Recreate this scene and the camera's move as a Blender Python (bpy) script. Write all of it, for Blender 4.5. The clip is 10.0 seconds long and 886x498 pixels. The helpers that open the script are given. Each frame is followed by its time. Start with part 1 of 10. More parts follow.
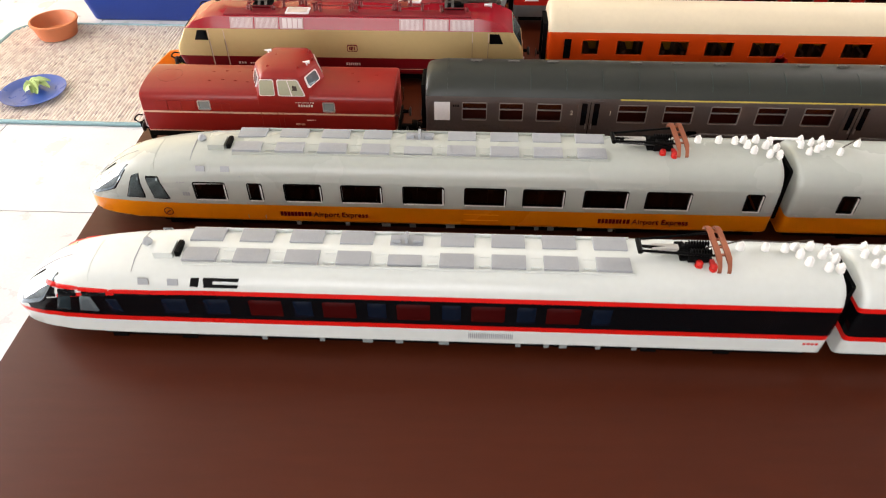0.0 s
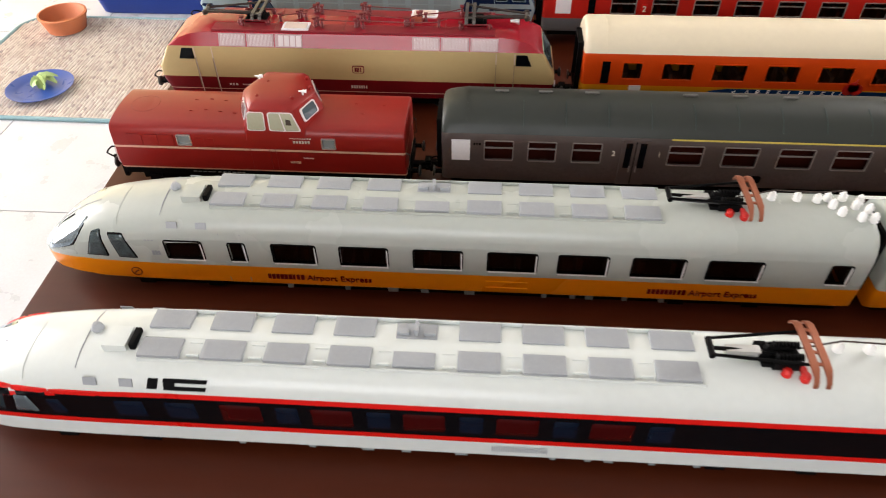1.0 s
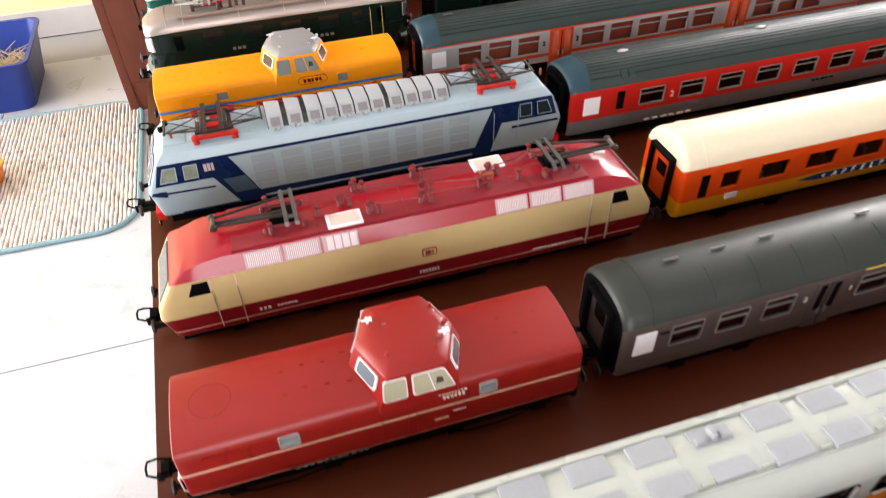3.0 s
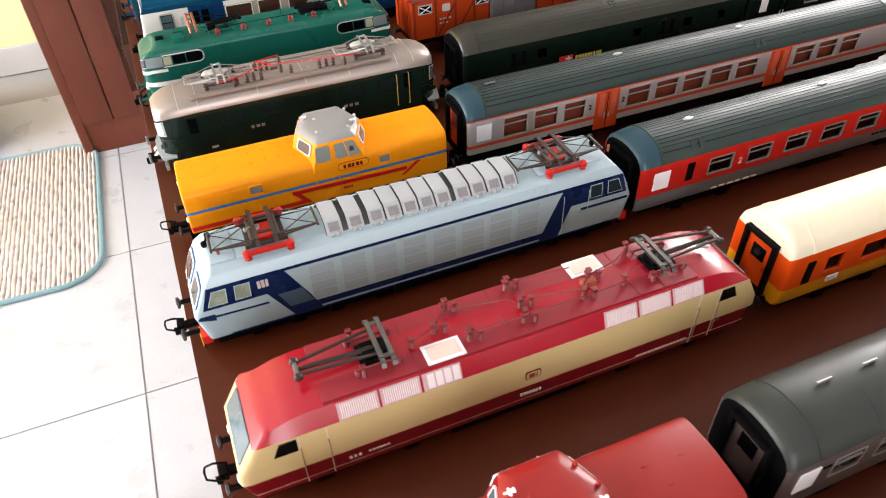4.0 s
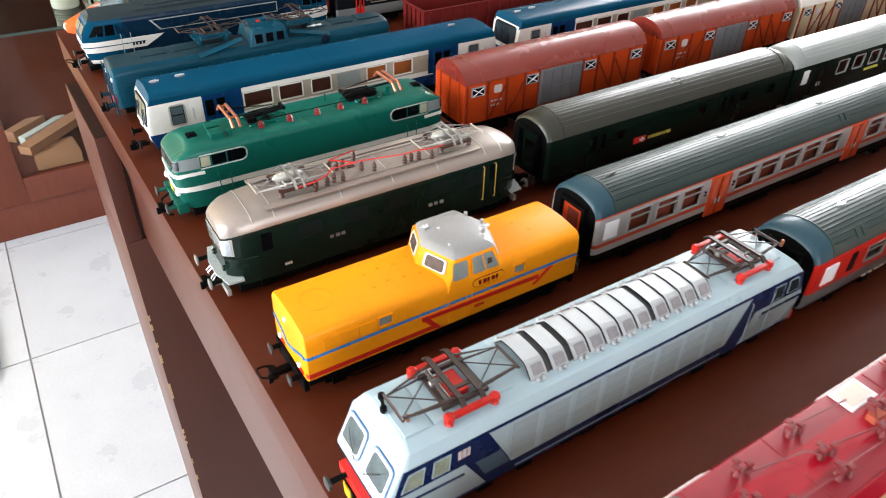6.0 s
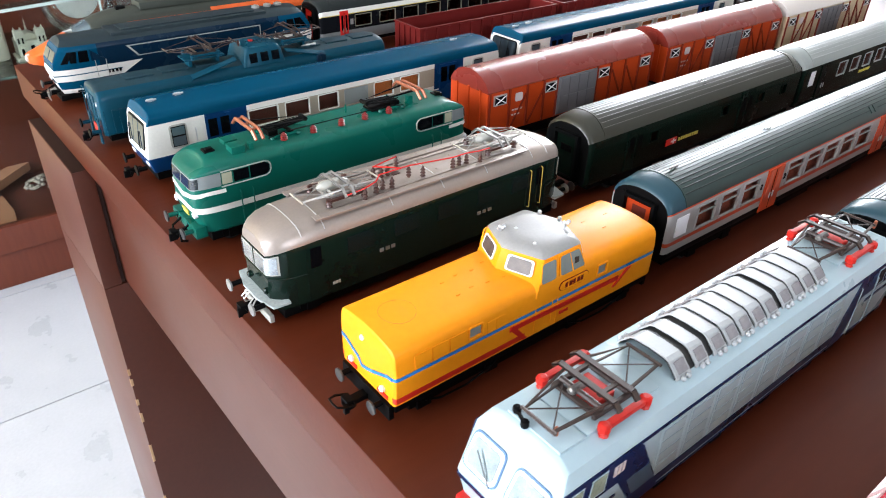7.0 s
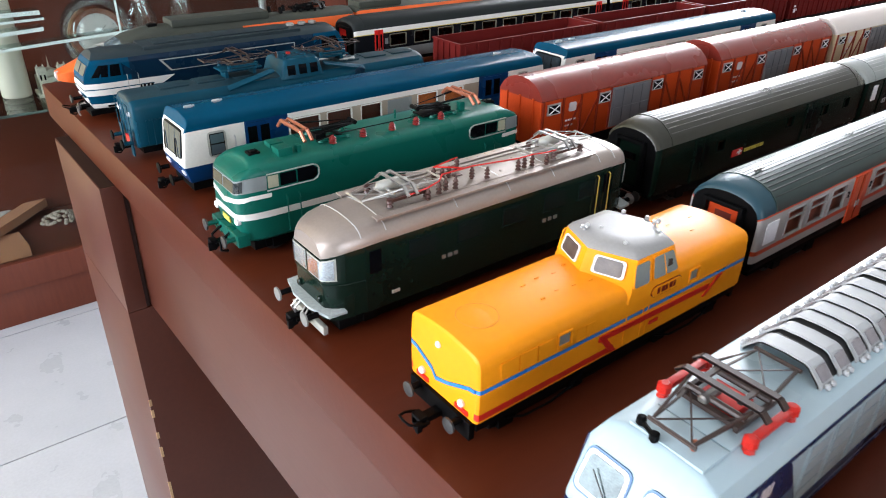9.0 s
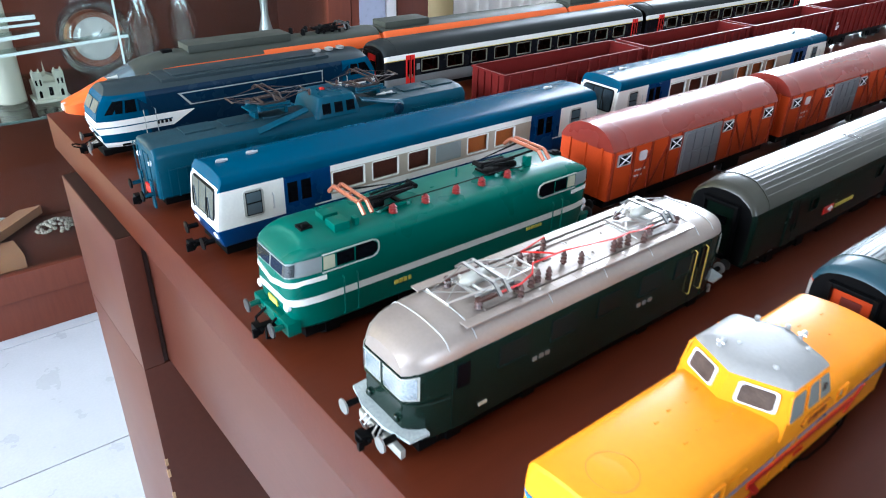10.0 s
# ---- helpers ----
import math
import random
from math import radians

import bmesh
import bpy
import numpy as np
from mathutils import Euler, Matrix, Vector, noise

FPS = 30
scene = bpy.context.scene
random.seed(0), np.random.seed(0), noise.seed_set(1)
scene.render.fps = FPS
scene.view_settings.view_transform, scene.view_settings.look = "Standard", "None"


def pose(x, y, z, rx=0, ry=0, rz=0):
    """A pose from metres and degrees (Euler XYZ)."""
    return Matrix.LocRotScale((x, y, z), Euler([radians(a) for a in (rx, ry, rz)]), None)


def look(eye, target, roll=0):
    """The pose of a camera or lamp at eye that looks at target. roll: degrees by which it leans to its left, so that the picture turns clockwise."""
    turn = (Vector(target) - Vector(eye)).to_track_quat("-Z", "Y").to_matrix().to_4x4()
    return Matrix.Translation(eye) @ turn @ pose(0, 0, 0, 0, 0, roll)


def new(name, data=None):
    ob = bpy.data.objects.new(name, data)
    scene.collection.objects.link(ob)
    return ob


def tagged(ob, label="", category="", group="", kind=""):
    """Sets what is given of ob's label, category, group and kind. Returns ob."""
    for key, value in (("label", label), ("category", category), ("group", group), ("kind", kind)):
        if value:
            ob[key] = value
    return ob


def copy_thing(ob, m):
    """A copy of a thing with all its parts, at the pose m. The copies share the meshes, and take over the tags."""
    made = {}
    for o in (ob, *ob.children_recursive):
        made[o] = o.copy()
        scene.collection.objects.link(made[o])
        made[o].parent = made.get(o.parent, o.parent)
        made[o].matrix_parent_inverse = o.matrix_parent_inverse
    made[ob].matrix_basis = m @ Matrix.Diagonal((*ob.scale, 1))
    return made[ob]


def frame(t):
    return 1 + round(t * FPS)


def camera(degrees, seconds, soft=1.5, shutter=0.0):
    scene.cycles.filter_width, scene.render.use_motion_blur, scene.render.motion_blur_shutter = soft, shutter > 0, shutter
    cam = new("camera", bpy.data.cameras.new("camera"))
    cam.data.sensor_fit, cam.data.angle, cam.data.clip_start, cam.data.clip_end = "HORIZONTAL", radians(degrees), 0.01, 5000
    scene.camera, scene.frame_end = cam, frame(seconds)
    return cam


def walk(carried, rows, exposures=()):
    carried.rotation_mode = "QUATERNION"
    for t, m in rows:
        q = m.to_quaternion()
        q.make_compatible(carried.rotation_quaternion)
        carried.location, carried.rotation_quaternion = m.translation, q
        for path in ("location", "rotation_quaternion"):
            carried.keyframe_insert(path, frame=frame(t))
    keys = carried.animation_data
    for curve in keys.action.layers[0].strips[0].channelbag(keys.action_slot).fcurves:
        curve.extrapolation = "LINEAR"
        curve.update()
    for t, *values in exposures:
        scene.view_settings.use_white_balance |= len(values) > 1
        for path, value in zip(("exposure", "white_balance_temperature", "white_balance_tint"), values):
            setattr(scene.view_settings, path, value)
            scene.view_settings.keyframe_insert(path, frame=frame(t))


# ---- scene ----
cam = camera(64.76, 10.0, 1.0, 0.3)
PATH = [
    (0, (0.01106, 0.03026, 0.97775), (-0.06052, 1.4994, -0.37743), -0.43),
    (0.5, (0.01416, 0.06372, 0.97531), (-0.08395, 1.5176, -0.39458), -0.59),
    (1, (0.00625, 0.08933, 0.96515), (-0.10103, 1.54049, -0.40695), -0.74),
    (1.5, (-0.04061, 0.12347, 0.95919), (0.03135, 1.55346, -0.43722), -0.49),
    (2, (-0.0814, 0.1626, 0.96908), (0.18383, 1.57675, -0.42012), -1.03),
    (2.5, (-0.10294, 0.18302, 0.97221), (0.29163, 1.59262, -0.39064), -0.89),
    (3, (-0.11422, 0.211, 0.97551), (0.3043, 1.63176, -0.36846), -1.46),
    (3.2, (-0.11617, 0.22789, 0.97918), (0.27222, 1.66949, -0.35159), -1.69),
    (4.3, (-0.16405, 0.29114, 0.98572), (0.44491, 1.67123, -0.32749), -1.65),
    (4.5, (-0.17506, 0.302, 0.98082), (0.46443, 1.68502, -0.31468), -1.43),
    (5, (-0.1941, 0.3293, 0.97557), (0.57158, 1.69171, -0.27247), 0.57),
    (5.5, (-0.20995, 0.35448, 0.97947), (0.61319, 1.71206, -0.23685), 0.87),
    (6, (-0.22314, 0.38022, 0.97098), (0.66019, 1.73158, -0.2095), 1.58),
    (6.2, (-0.22403, 0.39303, 0.96712), (0.64864, 1.76331, -0.19941), 1.22),
    (7.3, (-0.271, 0.42837, 0.93042), (0.84844, 1.75254, -0.06629), 0.91),
    (7.5, (-0.27467, 0.43034, 0.927), (0.84235, 1.78257, -0.03413), 0.26),
    (8, (-0.27283, 0.42646, 0.91689), (0.77965, 1.81813, -0.06063), 1.47),
    (8.5, (-0.27041, 0.43015, 0.91674), (0.79255, 1.83105, -0.03594), 0.69),
    (9, (-0.26611, 0.44868, 0.9124), (0.81891, 1.82828, -0.04648), 1.21),
    (9.5, (-0.2673, 0.47379, 0.91939), (0.81404, 1.85257, -0.04481), 1.16),
    (10, (-0.26093, 0.50889, 0.92389), (0.83556, 1.87114, -0.04667), 1.58),
]
EXPOSURES = [(0, 1.02, 7150, 17), (0.5, 0.64, 7000, 16), (1, 0.90, 6950, 16), (1.5, 1.14, 6900, 17), (2, 1.42, 6850, 18), (3, 1.34, 6850, 18), (6, 1.38, 6450, 12), (7.5, 1.36, 6050, 12), (8, 1.36, 6100, 12), (9, 1.05, 6150, 13), (9.5, 1.43, 5750, 10), (10, 1.46, 5450, 8)]
walk(cam, [(t, look(eye, target, roll)) for t, eye, target, roll in PATH], EXPOSURES)

# ---- light ----
world = bpy.data.worlds.new("sky")
scene.world = world
world.use_nodes = True
wn, wl = world.node_tree.nodes, world.node_tree.links
sky = wn.new("ShaderNodeTexSky")
sky.sky_type = "NISHITA"
sky.sun_disc = False
sky.sun_elevation = radians(48)
sky.sun_rotation = radians(30)
wn["Background"].inputs["Strength"].default_value = 0.12
wl.new(sky.outputs["Color"], wn["Background"].inputs["Color"])


def area(name, at, target, sx, sy, power, color):
    d = bpy.data.lights.new(name, "AREA")
    d.shape, d.size, d.size_y, d.energy, d.color = "RECTANGLE", sx, sy, power, color
    o = new(name, d)
    o.matrix_world = look(at, target)
    return o


area("window_light", (2.95, 2.44, 1.62), (2.5, 0.0, 0.8), 2.2, 1.4, 125, (0.95, 0.98, 1.0))
area("window_light", (-2.95, 1.2, 1.25), (0.0, 1.0, 0.7), 2.2, 2.2, 96, (0.96, 0.98, 1.0))
# south fill lamp, added to brighten the near sides; no window is known here
area("window_light", (-0.5, -2.45, 1.6), (-0.4, 0.0, 1.1), 2.0, 1.4, 26, (0.95, 0.98, 1.0))

# ---- materials ----
TZ = 0.76


def mat(name, color, rough=0.4, metal=0.0, vary=0.06, scale=60.0, bump=0.0, bscale=400.0, coat=0.0, spec=0.36):
    m = bpy.data.materials.new(name)
    m.use_nodes = True
    n, l = m.node_tree.nodes, m.node_tree.links
    p = n["Principled BSDF"]
    p.inputs["Metallic"].default_value = metal
    p.inputs["Specular IOR Level"].default_value = spec
    p.inputs["Coat Weight"].default_value = coat
    tc = n.new("ShaderNodeTexCoord")
    n1, n2 = n.new("ShaderNodeTexNoise"), n.new("ShaderNodeTexNoise")
    n1.inputs["Scale"].default_value, n2.inputs["Scale"].default_value = scale, scale * 14
    n1.inputs["Detail"].default_value = n2.inputs["Detail"].default_value = 4
    add = n.new("ShaderNodeMath")
    add.operation = "ADD"
    l.new(tc.outputs["Object"], n1.inputs["Vector"]), l.new(tc.outputs["Object"], n2.inputs["Vector"])
    l.new(n1.outputs["Fac"], add.inputs[0]), l.new(n2.outputs["Fac"], add.inputs[1])
    mr = n.new("ShaderNodeMapRange")
    mr.inputs["From Min"].default_value, mr.inputs["From Max"].default_value = 0.6, 1.4
    mr.inputs["To Min"].default_value, mr.inputs["To Max"].default_value = 1 - vary, 1 + vary
    l.new(add.outputs[0], mr.inputs["Value"])
    mul = n.new("ShaderNodeVectorMath")
    mul.operation = "SCALE"
    mul.inputs[0].default_value = color[:3]
    l.new(mr.outputs[0], mul.inputs["Scale"])
    l.new(mul.outputs[0], p.inputs["Base Color"])
    rr = n.new("ShaderNodeMapRange")
    rr.inputs["From Min"].default_value, rr.inputs["From Max"].default_value = 0.3, 0.7
    rr.inputs["To Min"].default_value, rr.inputs["To Max"].default_value = max(0.02, rough * 0.85), min(1, rough * 1.2)
    l.new(n1.outputs["Fac"], rr.inputs["Value"]), l.new(rr.outputs[0], p.inputs["Roughness"])
    if bump:
        nb, bp = n.new("ShaderNodeTexNoise"), n.new("ShaderNodeBump")
        nb.inputs["Scale"].default_value = bscale
        bp.inputs["Strength"].default_value, bp.inputs["Distance"].default_value = bump, 0.001
        l.new(tc.outputs["Object"], nb.inputs["Vector"])
        l.new(nb.outputs["Fac"], bp.inputs["Height"]), l.new(bp.outputs["Normal"], p.inputs["Normal"])
    return m


def glass(name, tint=(0.8, 0.85, 0.85), gloss=0.06, rough=0.03, most=0.9):
    m = bpy.data.materials.new(name)
    m.use_nodes = True
    n, l = m.node_tree.nodes, m.node_tree.links
    n.remove(n["Principled BSDF"])
    tr, gl, mx, lw = n.new("ShaderNodeBsdfTransparent"), n.new("ShaderNodeBsdfGlossy"), n.new("ShaderNodeMixShader"), n.new("ShaderNodeFresnel")
    tr.inputs["Color"].default_value = (*tint, 1)
    gl.inputs["Roughness"].default_value = rough
    lw.inputs["IOR"].default_value = 1.3
    mm = n.new("ShaderNodeMapRange")
    mm.inputs["To Min"].default_value, mm.inputs["To Max"].default_value = gloss, most
    l.new(lw.outputs["Fac"], mm.inputs["Value"])
    l.new(mm.outputs[0], mx.inputs["Fac"])
    l.new(tr.outputs[0], mx.inputs[1]), l.new(gl.outputs[0], mx.inputs[2])
    l.new(mx.outputs[0], n["Material Output"].inputs["Surface"])
    return m


def wood(name, dark, light, rough, stretch, scale, coat=0.0, spec=0.15):
    m = bpy.data.materials.new(name)
    m.use_nodes = True
    n, l = m.node_tree.nodes, m.node_tree.links
    p = n["Principled BSDF"]
    tc, mp = n.new("ShaderNodeTexCoord"), n.new("ShaderNodeMapping")
    mp.inputs["Scale"].default_value = stretch
    nz, n2, mix = n.new("ShaderNodeTexNoise"), n.new("ShaderNodeTexNoise"), n.new("ShaderNodeMix")
    mix.data_type = "RGBA"
    nz.inputs["Scale"].default_value, nz.inputs["Detail"].default_value = scale, 8
    n2.inputs["Scale"].default_value, n2.inputs["Detail"].default_value = 9, 5
    l.new(tc.outputs["Object"], mp.inputs["Vector"]), l.new(mp.outputs[0], nz.inputs["Vector"]), l.new(tc.outputs["Object"], n2.inputs["Vector"])
    av = n.new("ShaderNodeMath")
    av.operation = "MULTIPLY_ADD"
    av.inputs[1].default_value, av.inputs[2].default_value = 0.5, 0.0
    l.new(n2.outputs["Fac"], av.inputs[0])
    ad = n.new("ShaderNodeMath")
    ad.operation = "MULTIPLY_ADD"
    ad.inputs[1].default_value = 0.6
    l.new(nz.outputs["Fac"], ad.inputs[0]), l.new(av.outputs[0], ad.inputs[2])
    l.new(ad.outputs[0], mix.inputs["Factor"])
    mix.inputs["A"].default_value, mix.inputs["B"].default_value = (*dark, 1), (*light, 1)
    l.new(mix.outputs["Result"], p.inputs["Base Color"])
    rr = n.new("ShaderNodeMapRange")
    rr.inputs["To Min"].default_value, rr.inputs["To Max"].default_value = rough * 0.8, rough * 1.25
    l.new(n2.outputs["Fac"], rr.inputs["Value"]), l.new(rr.outputs[0], p.inputs["Roughness"])
    bp = n.new("ShaderNodeBump")
    bp.inputs["Strength"].default_value, bp.inputs["Distance"].default_value = 0.06, 0.0006
    l.new(nz.outputs["Fac"], bp.inputs["Height"]), l.new(bp.outputs["Normal"], p.inputs["Normal"])
    p.inputs["Specular IOR Level"].default_value = spec
    p.inputs["Coat Weight"].default_value = coat
    return m


TABLE = wood("table_veneer", (0.049, 0.0090, 0.0030), (0.080, 0.0156, 0.0054), 0.34, (1.0, 7.0, 7.0), 40, spec=0.19)
TABLE_EDGE = wood("table_edge", (0.050, 0.0130, 0.0070), (0.082, 0.0215, 0.0112), 0.32, (7.0, 1.0, 7.0), 40, spec=0.35)
MAHOG = wood("mahogany", (0.078, 0.018, 0.010), (0.145, 0.038, 0.020), 0.33, (6.0, 6.0, 0.8), 25, spec=0.3)
CHIP = mat("raw_chipboard", (0.45, 0.30, 0.17), 0.9, vary=0.2)

IVORY = mat("white_plastic", (0.61, 0.65, 0.63), 0.22, scale=25, vary=0.03)
LHGREY = mat("light_grey_plastic", (0.415, 0.445, 0.41), 0.26, scale=25, vary=0.03)
ROOFGREY = mat("vent_grey_plastic", (0.31, 0.33, 0.35), 0.4, vary=0.05)
REDLINE = mat("bright_red_paint", (0.60, 0.010, 0.007), 0.3, spec=0.2)
ORANGE = mat("orange_yellow_paint", (0.8, 0.235, 0.004), 0.3, scale=25, vary=0.04)
YELLOW = mat("chrome_yellow_paint", (0.82, 0.275, 0.006), 0.34, scale=25, vary=0.05, spec=0.14)
BLACKGLASS = mat("black_gloss_band", (0.0025, 0.003, 0.004), 0.08, spec=0.12)
NAVYPANE = mat("navy_pane", (0.0035, 0.0075, 0.017), 0.12, spec=0.12)
MAROONPANE = mat("dark_red_pane", (0.040, 0.0025, 0.0025), 0.12, spec=0.12)
BLACK = mat("black_plastic", (0.0022, 0.0022, 0.0024), 0.5, spec=0.06)
DARKGREY = mat("dark_grey_metal", (0.05, 0.05, 0.05), 0.4, metal=0.5)
V80RED = mat("oxide_red_plastic", (0.25, 0.0105, 0.0080), 0.34, scale=25, vary=0.06, spec=0.4)
CREAMLINE = mat("cream_line", (0.62, 0.40, 0.29), 0.4)
LETTER = mat("cream_lettering", (0.62, 0.58, 0.50), 0.45)
BRRED = mat("crimson_plastic", (0.31, 0.005, 0.016), 0.22, scale=25, vary=0.05, spec=0.5)
BRDARK = mat("dark_crimson_plastic", (0.15, 0.004, 0.007), 0.28, scale=25, vary=0.05, spec=0.25)
BEIGE = mat("beige_plastic", (0.52, 0.385, 0.18), 0.34, scale=25, vary=0.03)
SILVER = mat("silver_paint", (0.55, 0.55, 0.55), 0.34, metal=0.65, vary=0.05)
PANTO = mat("blackened_metal", (0.034, 0.021, 0.017), 0.42, metal=0.0, spec=0.4)
COPPER = mat("copper", (0.34, 0.115, 0.065), 0.36, metal=0.55)
SCARLET = mat("scarlet_plastic", (0.55, 0.015, 0.01), 0.35)
WHITE = mat("white_insulator", (0.78, 0.78, 0.76), 0.3)
FSGREY = mat("pale_blue_grey_plastic", (0.32, 0.415, 0.46), 0.3, scale=25, vary=0.03)
FSVENT = mat("grille_grey", (0.28, 0.34, 0.375), 0.45)
FSNAVY = mat("navy_paint", (0.004, 0.014, 0.058), 0.28, spec=0.2)
SILB = mat("brushed_silver_brown", (0.13, 0.105, 0.1), 0.36, metal=0.55, vary=0.08)
ROOFDARK = mat("dark_olive_grey_roof", (0.026, 0.030, 0.026), 0.42, scale=25, vary=0.06, spec=0.30)
ROOFGREEN = mat("blue_grey_roof", (0.021, 0.037, 0.034), 0.36, scale=25, vary=0.06, spec=0.34)
GROOVESHADE = mat("dark_roof_groove", (0.007, 0.012, 0.012), 0.45, spec=0.2)
ROOFEND = mat("steel_blue_roof_end", (0.016, 0.048, 0.066), 0.34, scale=25, vary=0.06, spec=0.3)
APORANGE = mat("vermilion_paint", (0.6, 0.055, 0.004), 0.32, vary=0.04)
APYELLOW = mat("ochre_yellow_paint", (0.62, 0.25, 0.006), 0.35, vary=0.04)
CREAM = mat("cream_roof", (0.70, 0.61, 0.45), 0.4, scale=25, vary=0.03)
COACHRED = mat("coach_red", (0.42, 0.014, 0.009), 0.33, vary=0.04)
SBCROOF = mat("grey_green_roof", (0.024, 0.024, 0.017), 0.31, scale=25, vary=0.06, spec=0.42)
COACHGREY = mat("coach_grey", (0.11, 0.115, 0.12), 0.4)
TRNSILVER = mat("silver_grey_coach", (0.37, 0.35, 0.335), 0.36, metal=0.25, vary=0.05)
TRNORANGE = mat("orange_red_door", (0.46, 0.050, 0.010), 0.35)
SBBGREEN = mat("dark_fir_green", (0.0050, 0.0135, 0.0095), 0.14, scale=25, vary=0.12, spec=0.26)
SBBROOF = mat("warm_silver_roof", (0.315, 0.268, 0.238), 0.36, metal=0.45, vary=0.07)
COACHGREEN = mat("coach_green", (0.0034, 0.0092, 0.0062), 0.24, vary=0.10, spec=0.09)
GREEN = mat("sea_green_plastic", (0.004, 0.092, 0.067), 0.28, scale=25, vary=0.06, spec=0.2)
RUST = mat("rust_brown_roof", (0.165, 0.021, 0.014), 0.28, scale=25, vary=0.08, spec=0.48)
WAGON = mat("orange_brown_wagon", (0.38, 0.041, 0.0055), 0.42, vary=0.10, spec=0.22)
BLUE = mat("petrol_blue_roof", (0.002, 0.048, 0.096), 0.24, scale=25, vary=0.06, spec=0.04)
ROYAL = mat("royal_blue_side", (0.002, 0.030, 0.105), 0.28, spec=0.18)
OFFWHITE = mat("off_white_paint", (0.70, 0.69, 0.64), 0.35)
B12BLUE = mat("loco_blue", (0.003, 0.046, 0.076), 0.30, scale=25, vary=0.10, spec=0.12)
B67BLUE = mat("dark_loco_blue", (0.003, 0.016, 0.036), 0.26, vary=0.06, spec=0.16)
B67ROOF = mat("grey_blue_roof", (0.020, 0.031, 0.036), 0.42, vary=0.06, spec=0.14)
OXBLOOD = mat("ox_blood_wagon", (0.105, 0.0110, 0.0095), 0.5, vary=0.08, spec=0.04)
TGVORANGE = mat("high_speed_orange", (0.72, 0.12, 0.018), 0.35)
TGVGREY = mat("high_speed_grey", (0.046, 0.051, 0.042), 0.45, spec=0.12)
SEAT = mat("brown_seats", (0.10, 0.035, 0.018), 0.6)
SEATRED = mat("red_brown_seats", (0.34, 0.060, 0.030), 0.6)
SEATDARK = mat("dark_maroon_seats", (0.12, 0.018, 0.013), 0.6)
SEATORANGE = mat("orange_seats", (0.85, 0.24, 0.06), 0.6)
SEATTRN = mat("brick_red_seats", (0.50, 0.105, 0.055), 0.6, vary=0.25, scale=120)
GLASS = glass("clear_pane", (0.72, 0.76, 0.76), 0.05)
DKGLASS = glass("smoked_pane", (0.30, 0.24, 0.20), 0.03)
SHIELD = mat("windscreen", (0.16, 0.22, 0.25), 0.05, metal=0.55)
ETSHIELD = mat("bluish_windscreen", (0.30, 0.37, 0.42), 0.06, metal=0.75, vary=0.5, scale=140)
NOSEPANE = mat("grey_windscreen", (0.016, 0.021, 0.023), 0.05, metal=0.0, spec=0.6, vary=0.3)
EADPANE = mat("grey_blue_front_pane", (0.055, 0.080, 0.10), 0.06, metal=0.45, vary=0.5, scale=180)
GREYPANE = mat("grey_closed_pane", (0.22, 0.25, 0.25), 0.25)
VENTWHITE = mat("white_vent", (0.68, 0.60, 0.60), 0.4, vary=0.03)
HATCH = mat("pale_hatch", (0.62, 0.50, 0.44), 0.45)


# ---- mesh tools ----
def thing(name, at, label, category, group="", rz=0.0, long=1.0):
    e = new(name)
    e.matrix_world = pose(*at, 0, 0, rz) @ Matrix.Diagonal((long, 1, 1, 1))
    e.empty_display_size = 0.01
    return tagged(e, label, category, group)


def part(name, bm, mats, parent, label="", smooth=35):
    me = bpy.data.meshes.new(name)
    bmesh.ops.recalc_face_normals(bm, faces=bm.faces)
    bm.to_mesh(me)
    bm.free()
    for m in mats if isinstance(mats, (list, tuple)) else [mats]:
        me.materials.append(m)
    if smooth:
        me.polygons.foreach_set("use_smooth", [True] * len(me.polygons))
        me.set_sharp_from_angle(angle=radians(smooth))
    return put(name, me, parent, label)


def put(name, me, parent, label="", at=(0, 0, 0), flip=False):
    o = new(name, me)
    if parent:
        o.parent = parent
    o.location = at
    if flip:
        o.rotation_euler = (0, 0, math.pi)
    if label:
        o["label"] = label
    return o


def box(bm, x0, x1, y0, y1, z0, z1, bev=0.0, mi=0):
    vs = [bm.verts.new(v) for v in ((x0, y0, z0), (x1, y0, z0), (x1, y1, z0), (x0, y1, z0), (x0, y0, z1), (x1, y0, z1), (x1, y1, z1), (x0, y1, z1))]
    fs = [bm.faces.new([vs[i] for i in f]) for f in ((0, 3, 2, 1), (4, 5, 6, 7), (0, 1, 5, 4), (1, 2, 6, 5), (2, 3, 7, 6), (3, 0, 4, 7))]
    for f in fs:
        f.material_index = mi
    if bev:
        es = list({e for f in fs for e in f.edges})
        bmesh.ops.bevel(bm, geom=es, offset=bev, segments=2, profile=0.7, affect="EDGES", clamp_overlap=True)
    return bm


def boxes(*dims, bev=0.0):
    bm = bmesh.new()
    for d in dims:
        b2 = bmesh.new()
        box(b2, *d, bev=bev)
        me = bpy.data.meshes.new("tmp")
        b2.to_mesh(me)
        b2.free()
        bm.from_mesh(me)
        bpy.data.meshes.remove(me)
    return bm


